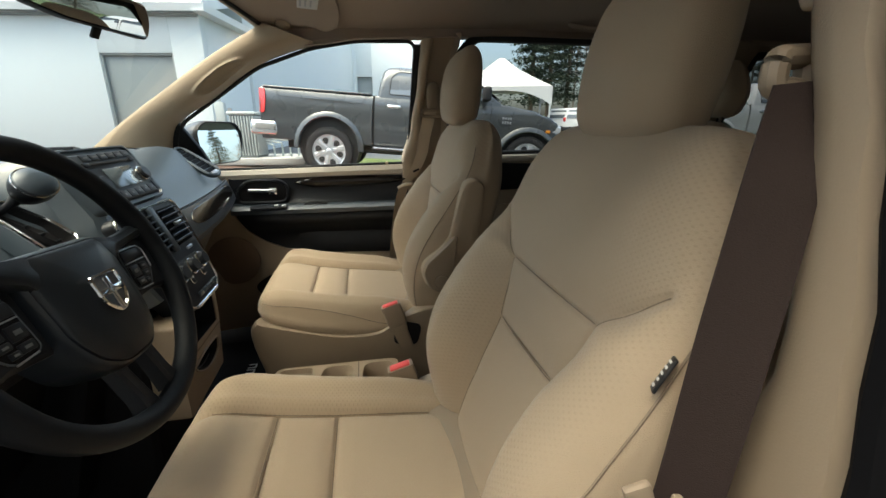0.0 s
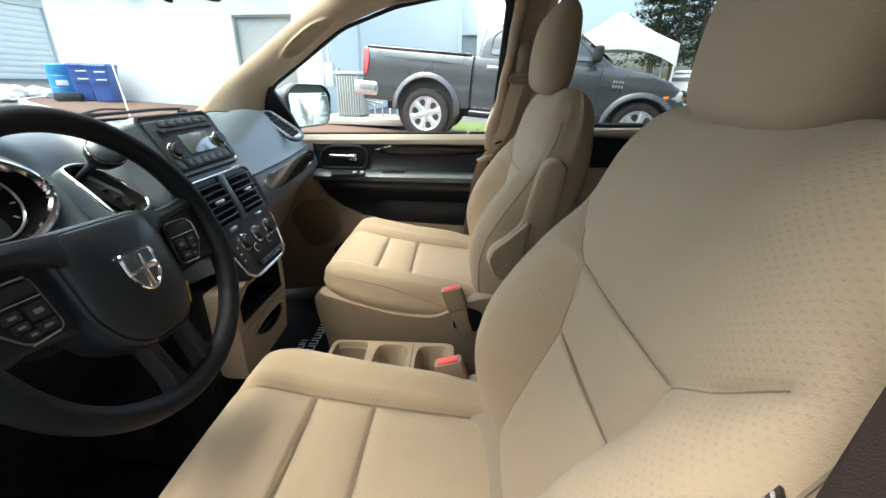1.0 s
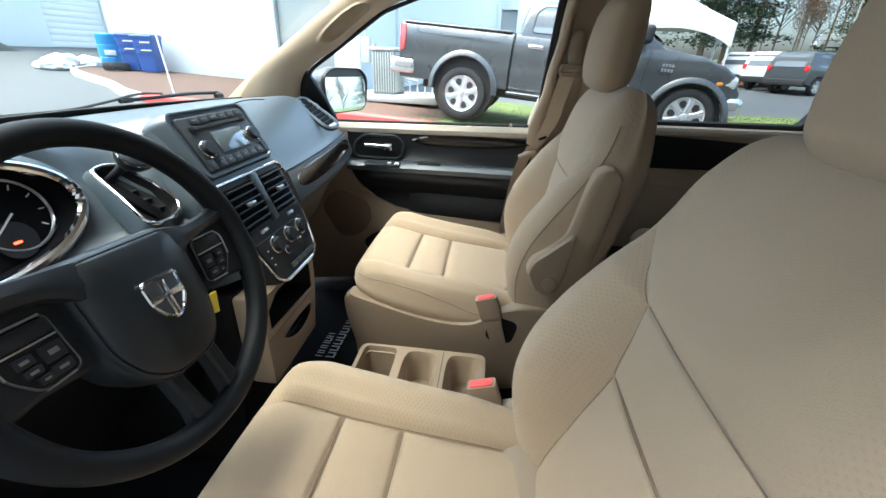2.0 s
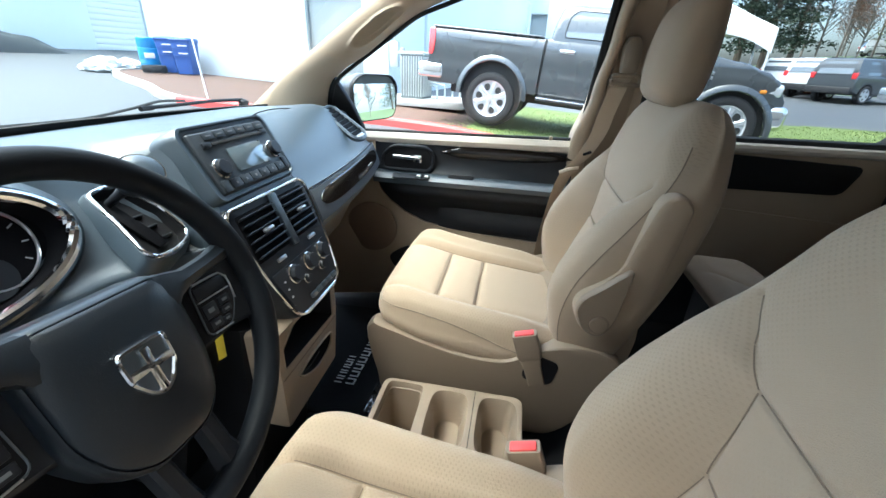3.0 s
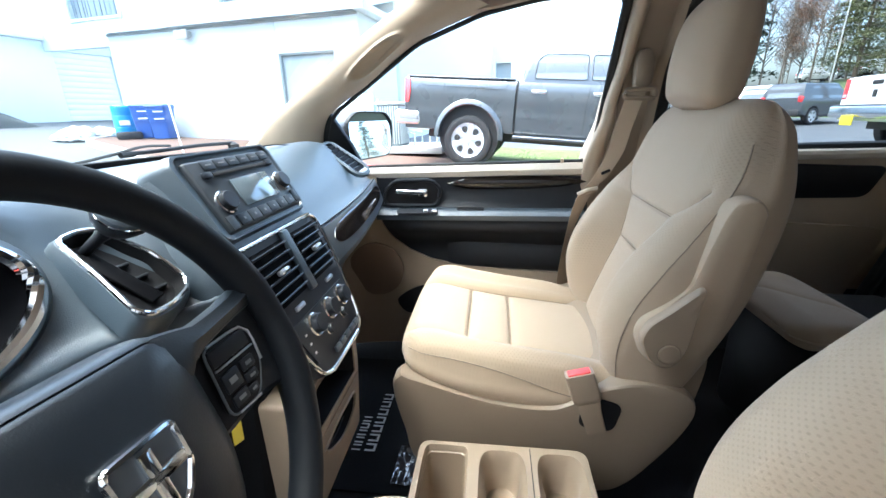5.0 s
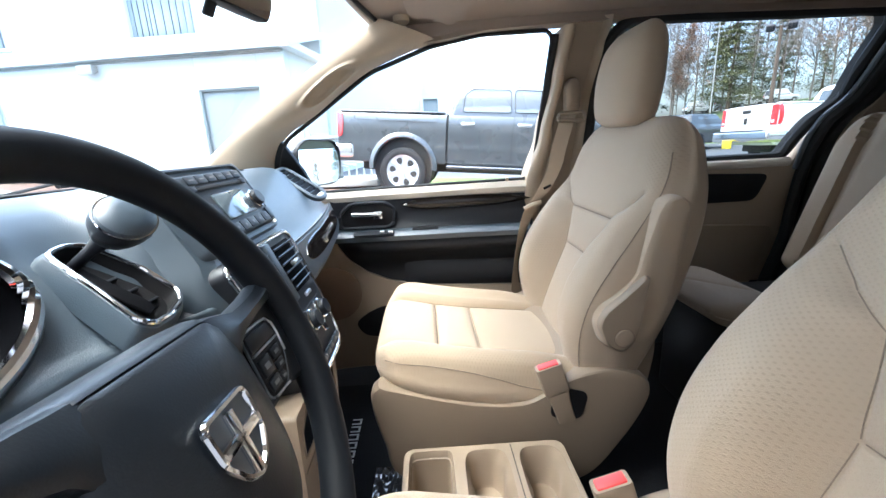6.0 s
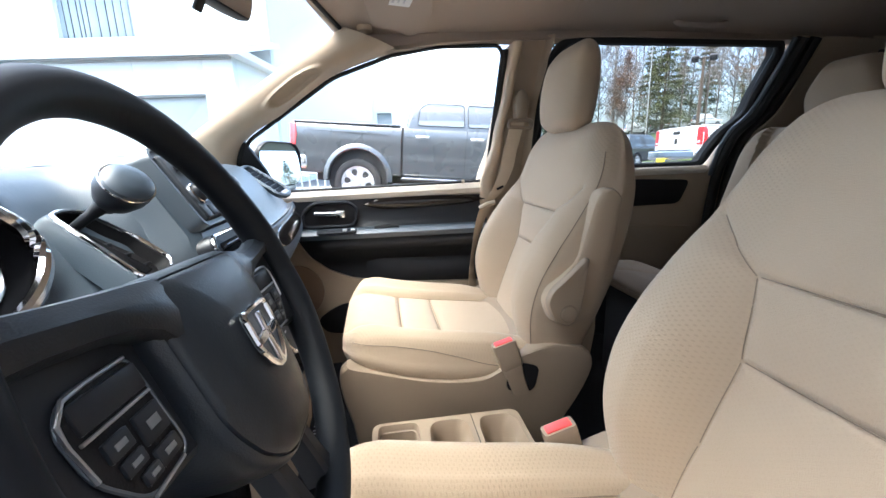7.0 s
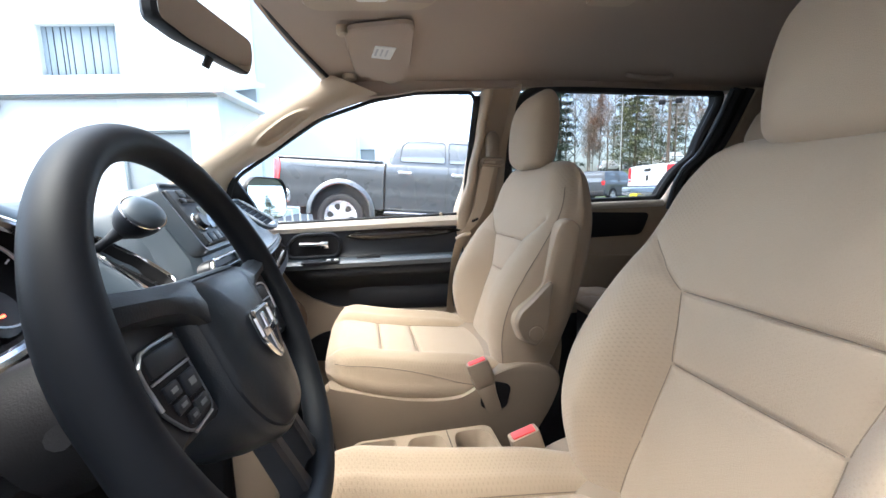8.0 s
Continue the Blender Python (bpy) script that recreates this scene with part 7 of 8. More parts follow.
            w = Q("side_window", (v, [tuple(range(n))] + [((i + 1) % n, i, i + n, (i + 1) % n + n) for i in range(n)]), CARGLASS, cab, "dark tinted window")
            Q("window_seal", tube([(x, sy * (glass_y(z) - 0.001), z) for x, z in rp], 0.008, 6, closed=True), RUBBER, w)
    Q("windscreen", ([Vector(v) + Vector((0.03, 0, 0.02)) for v in ((1.38, -0.84, 1.43), (1.38, 0.84, 1.43), (0.80, 0.72, 1.82), (0.80, -0.72, 1.82))], [(0, 1, 2, 3)]), CARGLASS, cab)
    Q("rear_window", ([(-0.795, -0.70, 1.45), (-0.795, 0.70, 1.45), (-0.745, 0.66, 1.76), (-0.745, -0.66, 1.76)], [(0, 1, 2, 3)]), CARGLASS, cab)
    for x, zb in ((0.26, 0.58), (1.20, 0.62)):
        Q("door_gap", tube([(x + 0.02 * (z > 1.2), -half(z) - 0.001, z) for z in (zb, 0.80, 0.86, 1.10, 1.25, 1.355)], 0.005, 6), RUBBER, cab)
    Q("cab_gap", box(-0.872, -0.838, -0.95, 0.95, 0.55, 1.37, 0.002), RUBBER)
    for x in (-0.50, 0.46):
        Q("door_handle", [box(x - 0.11, x + 0.11, -1.012, -0.984, 1.195, 1.235, 0.014, 3), box(x - 0.12, x + 0.12, -0.990, -0.975, 1.185, 1.245, 0.006)], CHROME, cab, "chrome door handle")
    Q("rocker", box(-0.85, 1.42, -0.93, 0.93, 0.42, 0.53, 0.03), PLASTIC)
    Q("side_step", box(-0.86, 1.42, -1.03, -0.92, 0.445, 0.50, 0.02, 3), PLASTIC, None, "dark side step")
    Q("step_strip", box(-0.84, 1.40, -1.036, -1.018, 0.485, 0.508, 0.006), CHROME, None, "thin chrome strip")
    for cx in (-1.63, 1.94):
        ring = []
        for a in np.linspace(-0.05, math.pi + 0.05, 28):
            c, q = math.cos(a), math.sin(a)
            ring.append([(cx + r * c, -y, 0.44 + r * q) for r, y in ((0.520, 0.93), (0.522, 1.012), (0.535, 1.022), (0.575, 1.014), (0.612, 0.985), (0.612, 0.93))])
        Q("arch_flare", loft(ring), paint, None, "body-coloured wheel arch flare")
        Q("wheel_well", lathe([(0.53, 0.0), (0.53, 0.4), (0.0, 0.4)], axes((cx, -0.90, 0.44), (1, 0, 0), (0, 0, 1), (0, 1, 0)), 32), RUBBER)
        for sy in (-1, 1):
            wheel(t, Matrix.Translation((cx, sy * 0.86, 0.42)) @ pose(0, 0, 0, 0, 0, 0 if sy < 0 else 180), 0.42, 0.27, 6)
    Q("chassis", box(-2.5, 2.3, -0.5, 0.5, 0.36, 0.56, 0.02), PLASTIC)
    for sy in (-1, 1):
        lp = Q("tail_lamp", loft([[(x, sy * y, z) for x, y in ((-2.826, 0.79), (-2.832, 0.90), (-2.815, 0.965), (-2.76, 1.004 - dy), (-2.70 - 0.03 * k, 1.006 - dy), (-2.70, 0.80))] for z, dy, k in ((0.955, 0.004, 1.5), (1.00, 0.002, 0.6), (1.15, 0.004, 0.0), (1.30, 0.022, 0.4), (1.355, 0.05, 1.2))]), REDLENS, None, "red tail lamp")
        Q("reverse_lens", box(-2.838, -2.80, sy * 0.87 - 0.05, sy * 0.87 + 0.05, 0.98, 1.05, 0.01), CLEARLENS, lp)
        hl = Q("headlamp", box(2.28, 2.52, sy * 0.78 - 0.17, sy * 0.78 + 0.17, 0.94, 1.12, 0.05, 3), CLEARLENS, None, "clear headlamp")
        Q("marker", box(2.22, 2.32, sy * 0.90 - 0.060, sy * 0.90 + 0.060, 0.97, 1.03, 0.015), AMBER, hl, "amber side marker")
        Q("door_mirror", box(1.02, 1.16, sy * 1.10 - 0.12, sy * 1.10 + 0.12, 1.42, 1.66, 0.05, 4), PLASTIC)
    tgate = Q("tailgate", box(-2.835, -2.78, -0.80, 0.80, 0.70, 1.375, 0.025, 3), paint)
    Q("tailgate_crease", box(-2.842, -2.83, -0.76, 0.76, 1.14, 1.16, 0.004), paint, tgate)
    Q("tailgate_handle", box(-2.848, -2.82, -0.14, 0.14, 1.22, 1.30, 0.01), PLASTIC, tgate)
    Q("tailgate_badge", box(-2.844, -2.83, -0.055, 0.055, 0.98, 1.12, 0.02, 3), PLASTIC, tgate, "plain dark badge")
    Q("rear_bumper", box(-2.99, -2.52, -1.005, 1.005, 0.58, 0.83, 0.06, 4), CHROME, None, "chrome rear bumper")
    Q("bumper_step", box(-2.97, -2.74, -0.78, 0.78, 0.825, 0.840, 0.006), PLASTIC)
    Q("front_bumper", box(2.40, 2.70, -0.95, 0.95, 0.50, 0.84, 0.09, 4), CHROME, None, "chrome front bumper")
    gr = Q("grille", box(2.42, 2.60, -0.55, 0.55, 0.82, 1.13, 0.06, 4), CHROME)
    for k in (-1, 1):
        for zz in (0.86, 1.0):
            Q("grille_opening", box(2.58, 2.606, k * 0.26 - 0.21, k * 0.26 + 0.21, zz, zz + 0.11, 0.004), RUBBER, gr)
    Q("fender_badge", [box(1.42 + 0.045 * i, 1.452 + 0.045 * i, -0.994, -0.980, 1.145, 1.185, 0.002) for i in range(4)] + [box(1.42 + 0.045 * i, 1.450 + 0.045 * i, -0.994, -0.980, 1.075, 1.120, 0.002) for i in range(4)], SILVER, None, "plain silver badge bars")
    return t


pickup("pickup_truck", SITE @ Matrix.Translation((-1.63, 7.63, 0.77)) @ Matrix.Rotation(radians(2.6), 4, "Y") @ Matrix.Translation((1.63, 0, -0.42)), GREYPAINT, "dark grey crew-cab pickup parked on the lawn strip")


def put(az, dist, heading, dz=0.0):
    """Pose at a bearing (degrees from +y towards +x) and distance from the driver's door, local x along the heading."""
    x, y = dist * math.sin(radians(az)), -0.9 + dist * math.cos(radians(az))
    return pose(x, y, lot_z(x, y) + dz, 0, 0, 90 - heading)


W_TRUCK = pickup("pickup_truck", pose(10.15, 8.70, lot_z(7.0, 8.0) + 0.12, 0, 0, -6), WHITEPAINT, "white pickup parked across the lot, tail lamps showing")
part("hitch_tag", box(-3.03, -3.0, 0.10, 0.45, 0.52, 0.72, 0.01), YELLOW, W_TRUCK, "yellow hitch tag")


def suv(name, m, paint, label, group, tall=1.70, tail=True):
    """A boxy compact SUV; local x forwards."""
    t = new(name)
    t.matrix_world = m
    ORIGIN[t.name] = Vector((0, 0, 0))
    tagged(t, label, "car", group)
    I = Matrix()
    low = arch_profile([(-2.08, 0.45), (-2.12, 0.70), (-2.06, 1.05), (1.05, 1.04), (1.75, 0.98), (2.05, 0.88), (2.10, 0.55), (2.04, 0.35)], 0.34, [-1.28, 1.30], 0, 0, 0.40)
    part("body", side_slab(low, -0.90, 0.90, I, 0.06), paint, t)
    rr = [[(-2.06, -0.87, 1.03), (1.08, -0.87, 1.03), (1.08, 0.87, 1.03), (-2.06, 0.87, 1.03)], [(-1.98, -0.80, 1.40), (0.55, -0.80, 1.40), (0.55, 0.80, 1.40), (-1.98, 0.80, 1.40)], [(-1.86, -0.72, tall - 0.06), (0.28, -0.72, tall - 0.04), (0.28, 0.72, tall - 0.04), (-1.86, 0.72, tall - 0.06)], [(-1.75, -0.64, tall), (0.15, -0.64, tall), (0.15, 0.64, tall), (-1.75, 0.64, tall)]]
    part("greenhouse", loft(rr), paint, t, sharp=20)
    for sy in (-1, 1):
        for a, b in ((-1.45, -0.55), (-0.47, 0.30)):
            pts = rounded([(a, 1.08), (b + (0.35 if b > 0 else 0), 1.08), (b, tall - 0.12), (a + 0.05, tall - 0.12)], 0.05, 3)
            v = [(x, sy * (0.875 - (z - 1.03) * 0.22), z) for x, z in pts]
            part("side_window", (v, [tuple(range(len(v)))]), CARGLASS, t, "dark tinted window", smooth=False)
        part("tail_lamp", box(-2.11, -1.98, sy * 0.78 - 0.09, sy * 0.78 + 0.09, 0.92, 1.16, 0.03), REDLENS, t, "red tail lamp")
        part("roof_rail", tube([(-1.6, sy * 0.62, tall + 0.03), (0.1, sy * 0.62, tall + 0.03)], 0.018, 6), PLASTIC, t)
        for cx in (-1.28, 1.30):
            wheel(t, Matrix.Translation((cx, sy * 0.80, 0.345)) @ pose(0, 0, 0, 0, 0, 0 if sy < 0 else 180), 0.345, 0.22, 5)
    part("rear_window", ([(-2.075, -0.66, 1.10), (-2.075, 0.66, 1.10), (-1.905, 0.60, tall - 0.12), (-1.905, -0.60, tall - 0.12)], [(0, 1, 2, 3)]), CARGLASS, t, "dark rear window", smooth=False)
    part("rear_bumper", box(-2.18, -2.0, -0.86, 0.86, 0.36, 0.62, 0.05), PLASTIC, t)
    part("sill", box(-0.9, 0.9, -0.91, 0.91, 0.30, 0.42, 0.03), PLASTIC, t)
    return t


suv("compact_suv", put(28.3, 30.5, 64), WHITEPAINT, "white compact SUV parked in a row across the lot", "parked cars")
suv("compact_suv", put(30.7, 28.0, 64), WHITEPAINT, "white compact SUV with dark roof rails in the parked row", "parked cars")
suv("compact_suv", put(33.0, 26.2, 64), DARKPAINT, "charcoal compact SUV parked beside the white pickup", "parked cars")
suv("minivan", put(50.5, 19.0, 80), WHITEPAINT, "white van seen through the rear side window", "parked cars", 1.9)

# ---------- utilities at the wall ----------
ac = thing("air_conditioner", tuple(at_site(-3.87, 8.75, 0.15)), "pale grey outdoor air-conditioning unit on a concrete pad", "air conditioner")
b0 = at_site(-3.87, 8.75, 0).z + 0.23
ACB = surface("pale_grey_metal", (0.42, 0.46, 0.45), 0.45, vary=0.06, bump=0.05)
part("pad", site_box(-4.75, -2.55, 8.25, 9.7, b0 - 0.15, b0, 0.02), CONCRETE, ac, "concrete pad")
part("casing", site_box(-4.14, -3.60, 8.45, 9.05, b0, b0 + 0.92, 0.02), surface("coil_grey", (0.17, 0.19, 0.19), 0.7, vary=0.15, bump=0.1), ac, "dark coil behind the grille")
part("lid", site_box(-4.18, -3.56, 8.41, 9.09, b0 + 0.90, b0 + 0.97, 0.03), ACB, ac)
for k in range(9):
    part("grille_bar", site_box(-4.12 + 0.06 * k, -4.095 + 0.06 * k, 8.425, 8.455, b0 + 0.05, b0 + 0.88, 0.008), ACB, ac)
    part("side_bar", site_box(-3.61, -3.575, 8.47 + 0.062 * k, 8.495 + 0.062 * k, b0 + 0.05, b0 + 0.88, 0.008), ACB, ac)
pipes = thing("pipework", tuple(at_site(-3.2, 9.0, 0.3)), "grey pipes and valves beside the air-conditioning unit", "pipes")
for k in range(4):
    part("pipe", tube([SITE @ Vector((-3.35 + 0.15 * k, 8.75 + 0.1 * k, b0)), SITE @ Vector((-3.35 + 0.15 * k, 8.75 + 0.1 * k, b0 + 0.25 + 0.05 * k)), SITE @ Vector((-3.55, 8.85, b0 + 0.3 + 0.05 * k))], 0.025, 8), ACB, pipes)
mt = thing("meter_box", tuple(SITE @ Vector((-4.9, 9.9, 1.2))), "grey meter boxes on the building wall", "meter box")
part("box", site_box(-5.10, -4.86, 9.86, 10.0, 1.15, 1.75, 0.02), ACB, mt)
part("conduit", tube([SITE @ Vector((-4.98, 9.95, 1.7)), SITE @ Vector((-4.98, 9.95, 2.3))], 0.03, 8), ACB, mt)
part("post", tube([SITE @ Vector((-4.6, 9.6, 0.5)), SITE @ Vector((-4.6, 9.6, 1.6))], 0.05, 10), CONCRETE, mt)

# ---------- bins, bags, pole ----------
LBLUE = surface("light_blue_plastic", (0.04, 0.26, 0.52), 0.4, vary=0.08, bump=0.05)
DBLUE = surface("dark_blue_plastic", (0.03, 0.09, 0.33), 0.4, vary=0.08, bump=0.05)
dm = thing("drum", tuple(at_site(-12.90, 9.35, 0.055)), "light blue plastic drum with a white label", "drum")
p0 = at_site(-12.90, 9.35, 0.055)
part("barrel", lathe([(0.27, 0.0), (0.29, 0.05), (0.295, 0.30), (0.28, 0.32), (0.295, 0.34), (0.295, 0.62), (0.28, 0.64), (0.29, 0.66), (0.285, 0.90), (0.26, 0.93), (0.0, 0.93)], Matrix.Translation(p0), 32), LBLUE, dm)
part("paper_label", [moved(box(-0.13, 0.13, -0.305, -0.285, 0.36, 0.50, 0.004), Matrix.Translation(p0) @ pose(0, 0, 0, 0, 0, 40))], LABEL, dm)
for k, sx in enumerate((-12.10, -11.50)):
    q = at_site(sx, 9.4, 0.055)
    M = Matrix.Translation(q) @ pose(0, 0, 0, 0, 0, 12)
    bn = thing("wheeled_bin", tuple(q), "dark blue recycling bin beside the drum", "bin", group="blue bins")
    part("tub", moved(loft([[(x * f, y * f, z) for x, y in rounded([(-0.26, -0.28), (0.26, -0.28), (0.26, 0.28), (-0.26, 0.28)], 0.05, 3)] for f, z in ((0.82, 0.02), (1.0, 0.86), (1.05, 0.87), (1.05, 0.91))]), M), DBLUE, bn)
    part("lid", moved(loft([[(x * f, y * f, z) for x, y in rounded([(-0.28, -0.31), (0.28, -0.31), (0.28, 0.30), (-0.28, 0.30)], 0.05, 3)] for f, z in ((1.0, 0.90), (1.02, 0.93), (0.94, 0.975), (0.5, 0.99))]), M), DBLUE, bn)
    for zz in (0.50, 0.70):
        part("rib", moved(box(-0.25, 0.25, -0.298, -0.262, zz, zz + 0.02, 0.006), M), DBLUE, bn)
        part("print_bar", moved(box(-0.05, 0.20, -0.305, -0.275, zz + 0.06, zz + 0.09, 0.002), M), LABEL, bn, "white print bar")
tq = at_site(-12.2, 8.85, 0.07)
solo("old_tyre", lathe([(0.18, 0.0), (0.29, 0.0), (0.32, 0.05), (0.32, 0.15), (0.29, 0.20), (0.18, 0.20), (0.17, 0.10)], Matrix.Translation(tq), 28, closed=True), TYRE, "old black tyre lying by the blue bins", "tyre")
WHITEBAG = surface("white_sack", (0.75, 0.75, 0.73), 0.6, vary=0.06, bump=0.3, fine=20)
for i, (sx, sy, s) in enumerate(((-13.75, 8.55, 0.40), (-13.5, 8.15, 0.30), (-14.1, 8.75, 0.36), (-13.6, 9.1, 0.36), (-13.95, 8.2, 0.24))):
    q = at_site(sx, sy, 0.0)
    rings = []
    for k in range(17):
        a = math.pi * k / 16
        ring = []
        for b in np.linspace(0, 2 * math.pi, 32, endpoint=False):
            d = Vector((math.sin(a) * math.cos(b), math.sin(a) * math.sin(b), -math.cos(a)))
            f = 1 + 0.30 * noise.noise(d * 1.6 + Vector((9 * i, 0, 0))) + 0.20 * noise.noise(d * 4.0 + Vector((0, 7 * i, 0))) + 0.10 * noise.noise(d * 9.0)
            ring.append(q + Vector((s * 1.15 * d.x * f, s * d.y * f, max(0.0, s * 0.42 + s * 0.55 * d.z * f))))
        rings.append(ring)
    solo("sack", loft(rings), WHITEBAG, "white filled sack dumped at the kerb", "sack", group="white sacks")
wp = at_site(-6.95, 5.75, 0.0)
solo("marker_pole", tube([wp, wp + Vector((-0.16, 0.05, 1.25))], 0.015, 8), LABEL, "thin white marker pole leaning at the kerb", "pole")
DARKTARP = surface("dark_tarp", (0.03, 0.036, 0.038), 0.6, vary=0.3, bump=0.6, fine=12)
tp = thing("covered_pile", tuple(at_site(-18.6, 7.6, 0)), "dark tarp-covered pile by the garage wing", "covered pile")
part("tarp", sheet(lambda u, v: at_site(-19.9 + 1.4 * u, 6.6 + 4.0 * v, 0.62 * math.sin(math.pi * u) ** 0.6 * math.sin(math.pi * v) ** 0.6 * (1 + 0.4 * noise.noise((4 * u, 5 * v, 0))) - 0.01), 20, 30), DARKTARP, tp)
for k in range(2):
    q = at_site(-18.6, 7.0 + 0.9 * k, 0.5)
    part("canister", lathe([(0.14, 0), (0.16, 0.05), (0.16, 0.42), (0.08, 0.5), (0, 0.5)], Matrix.Translation(q), 16), DARKTARP, tp)


# ---------- plants ----------
def leafy(points, size, seed, flat=0.6):
    """Many small two-triangle leaves round the given points (x, y, z, spread)."""
    r = random.Random(seed)
    v, f = [], []
    for x, y, z, s, cnt in points:
        for _ in range(cnt):
            p = Vector((x + r.gauss(0, s), y + r.gauss(0, s), z + r.gauss(0, s * flat)))
            a, b = Vector((r.uniform(-1, 1), r.uniform(-1, 1), r.uniform(-0.5, 0.5))).normalized(), Vector((r.uniform(-1, 1), r.uniform(-1, 1), r.uniform(-1, 1))).normalized()
            k = size * r.uniform(0.6, 1.4)
            n = len(v)
            v += [p - a * k, p + b * k * 0.6, p + a * k, p - b * k * 0.6]
            f.append((n, n + 1, n + 2, n + 3))
    return (v, f)


BARK = surface("tree_bark", (0.10, 0.075, 0.055), 0.9, vary=0.3, big=2, fine=15, bump=0.8)
NEEDLE = surface("conifer_needles", (0.018, 0.030, 0.016), 0.8, vary=0.5, big=0.8, fine=8, bump=0)
OLIVE = surface("olive_foliage", (0.078, 0.086, 0.032), 0.8, vary=0.45, big=0.8, fine=8, bump=0)
RUSSET = surface("russet_foliage", (0.16, 0.075, 0.035), 0.8, vary=0.4, big=0.8, fine=8, bump=0)
TWIG = surface("bare_twigs", (0.17, 0.145, 0.125), 0.9, vary=0.3, bump=0)
HEDGE = surface("hedge_leaves", (0.05, 0.10, 0.03), 0.8, vary=0.5, big=2, fine=12, bump=0)


def conifer(x, y, z, h, w, seed, mat, label):
    r = random.Random(seed)
    t = thing("conifer_tree", (x, y, z), label, "tree", group="trees behind the lot")
    part("trunk", tube([(x, y, z), (x + 0.1, y, z + h * 0.5), (x, y, z + h)], [0.012 * h + 0.08, 0.008 * h + 0.04, 0.02], 8), BARK, t)
    pts = []
    limbs = []
    k = 0.14
    while k < 0.98:
        rad = w * (1 - k) ** 0.8 * r.uniform(0.75, 1.1)
        for j in range(7):
            a = r.uniform(0, 6.28)
            rr = rad * r.uniform(0.5, 1.0)
            ex, ey, ez = x + rr * math.cos(a), y + rr * math.sin(a), z + h * k - 0.18 * rr
            limbs.append(tube([(x, y, z + h * k), (ex, ey, ez)], [0.035, 0.01], 4))
            for s in (0.35, 0.65, 0.95):
                pts.append((x + (ex - x) * s, y + (ey - y) * s, z + h * k - 0.18 * rr * s, 0.10 * w * (1.25 - k), 34))
        k += 0.045 + 0.01 * r.random()
    part("limb", limbs, BARK, t)
    part("crown", leafy(pts, 0.0075 * h, seed, 0.45), mat, t, smooth=False)


def bare_tree(x, y, z, h, seed, label, leaves=None):
    r = random.Random(seed)
    t = thing("deciduous_tree", (x, y, z), label, "tree", group="trees behind the lot")
    trunk_top = Vector((x + r.uniform(-0.3, 0.3), y, z + h))
    part("trunk", tube([(x, y, z), Vector((x, y, z)).lerp(trunk_top, 0.5) + Vector((r.uniform(-.2, .2), 0, 0)), trunk_top], [0.0065 * h, 0.0042 * h, 0.015], 8), TWIG, t)
    limbs, tips = [], []
    for k in range(40):
        s = r.uniform(0.16, 0.97)
        b = Vector((x, y, z)).lerp(trunk_top, s)
        L = h * 0.34 * (1.15 - s) * r.uniform(0.6, 1.2)
        a = r.uniform(0, 6.28)
        e = b + Vector((math.cos(a) * L * 0.7, math.sin(a) * L * 0.7, L * 0.75))
        m2 = b.lerp(e, 0.5) + Vector((r.uniform(-.1, .1), r.uniform(-.1, .1), 0)) * L
        limbs.append(tube([b, m2, e], [0.05 * (1.1 - s) + 0.012, 0.022, 0.008], 4))
        for q in range(7):
            u = r.uniform(0.25, 1.0)
            p = b.lerp(e, u)
            e2 = p + Vector((r.uniform(-1, 1), r.uniform(-1, 1), r.uniform(0.1, 1.0))) * L * 0.32
            limbs.append(tube([p, e2], [0.024, 0.010], 3))
            for q2 in range(3):
                e3 = p.lerp(e2, r.uniform(0.4, 1)) + Vector((r.uniform(-1, 1), r.uniform(-1, 1), r.uniform(0.0, 1.0))) * L * 0.2
                limbs.append(tube([p.lerp(e2, 0.6), e3], [0.014, 0.007], 3))
            tips.append((e2.x, e2.y, e2.z, 0.35, 22 if leaves else 0))
    part("limb", limbs, TWIG, t)
    if leaves:
        part("crown", leafy(tips, 0.075, seed, 0.8), leaves, t, smooth=False)


HILLGREEN = surface("bank_grass", (0.060, 0.088, 0.030), 0.95, vary=0.4, big=0.6, fine=10, bump=0.8)
HEATH = surface("russet_shrubs", (0.20, 0.075, 0.025), 0.9, vary=0.4, big=1.0, fine=10, bump=0.8)
def bank_fn(u, v):
    a = radians(16 + 62 * u)
    d = 31 + 60 * v
    x, y = d * math.sin(a), d * math.cos(a)
    up = ramp(v, [(0.0, -0.1), (0.22, 2.0), (0.30, 2.3), (1.0, 5.2)]) * ramp(u, [(0.0, 0.0), (0.25, 0.7), (0.5, 1.0)])
    return (x, y, lot_z(x, y) + up + 0.08 * noise.noise((x * 0.4, y * 0.4, 0)))
bank = part("bank", sheet(bank_fn, 60, 40), HILLGREEN)
tagged(bank, "grassy bank rising behind the parked cars", "bank", kind="structure")


def bank_point(az, d):
    u = (az - 16) / 62
    v = (d - 31) / 60
    return Vector(bank_fn(u, v))


hs = []
for i in range(90):
    r = random.Random(i + 50)
    p = bank_point(r.uniform(17, 31), r.uniform(31.5, 34))
    hs.append((p.x, p.y, p.z + 0.25, 0.35, 40))
shr = part("shrub_strip", leafy(hs, 0.12, 77, 0.6), HEATH, smooth=False)
tagged(shr, "low russet shrubs along the foot of the bank", "shrubs", kind="stuff")

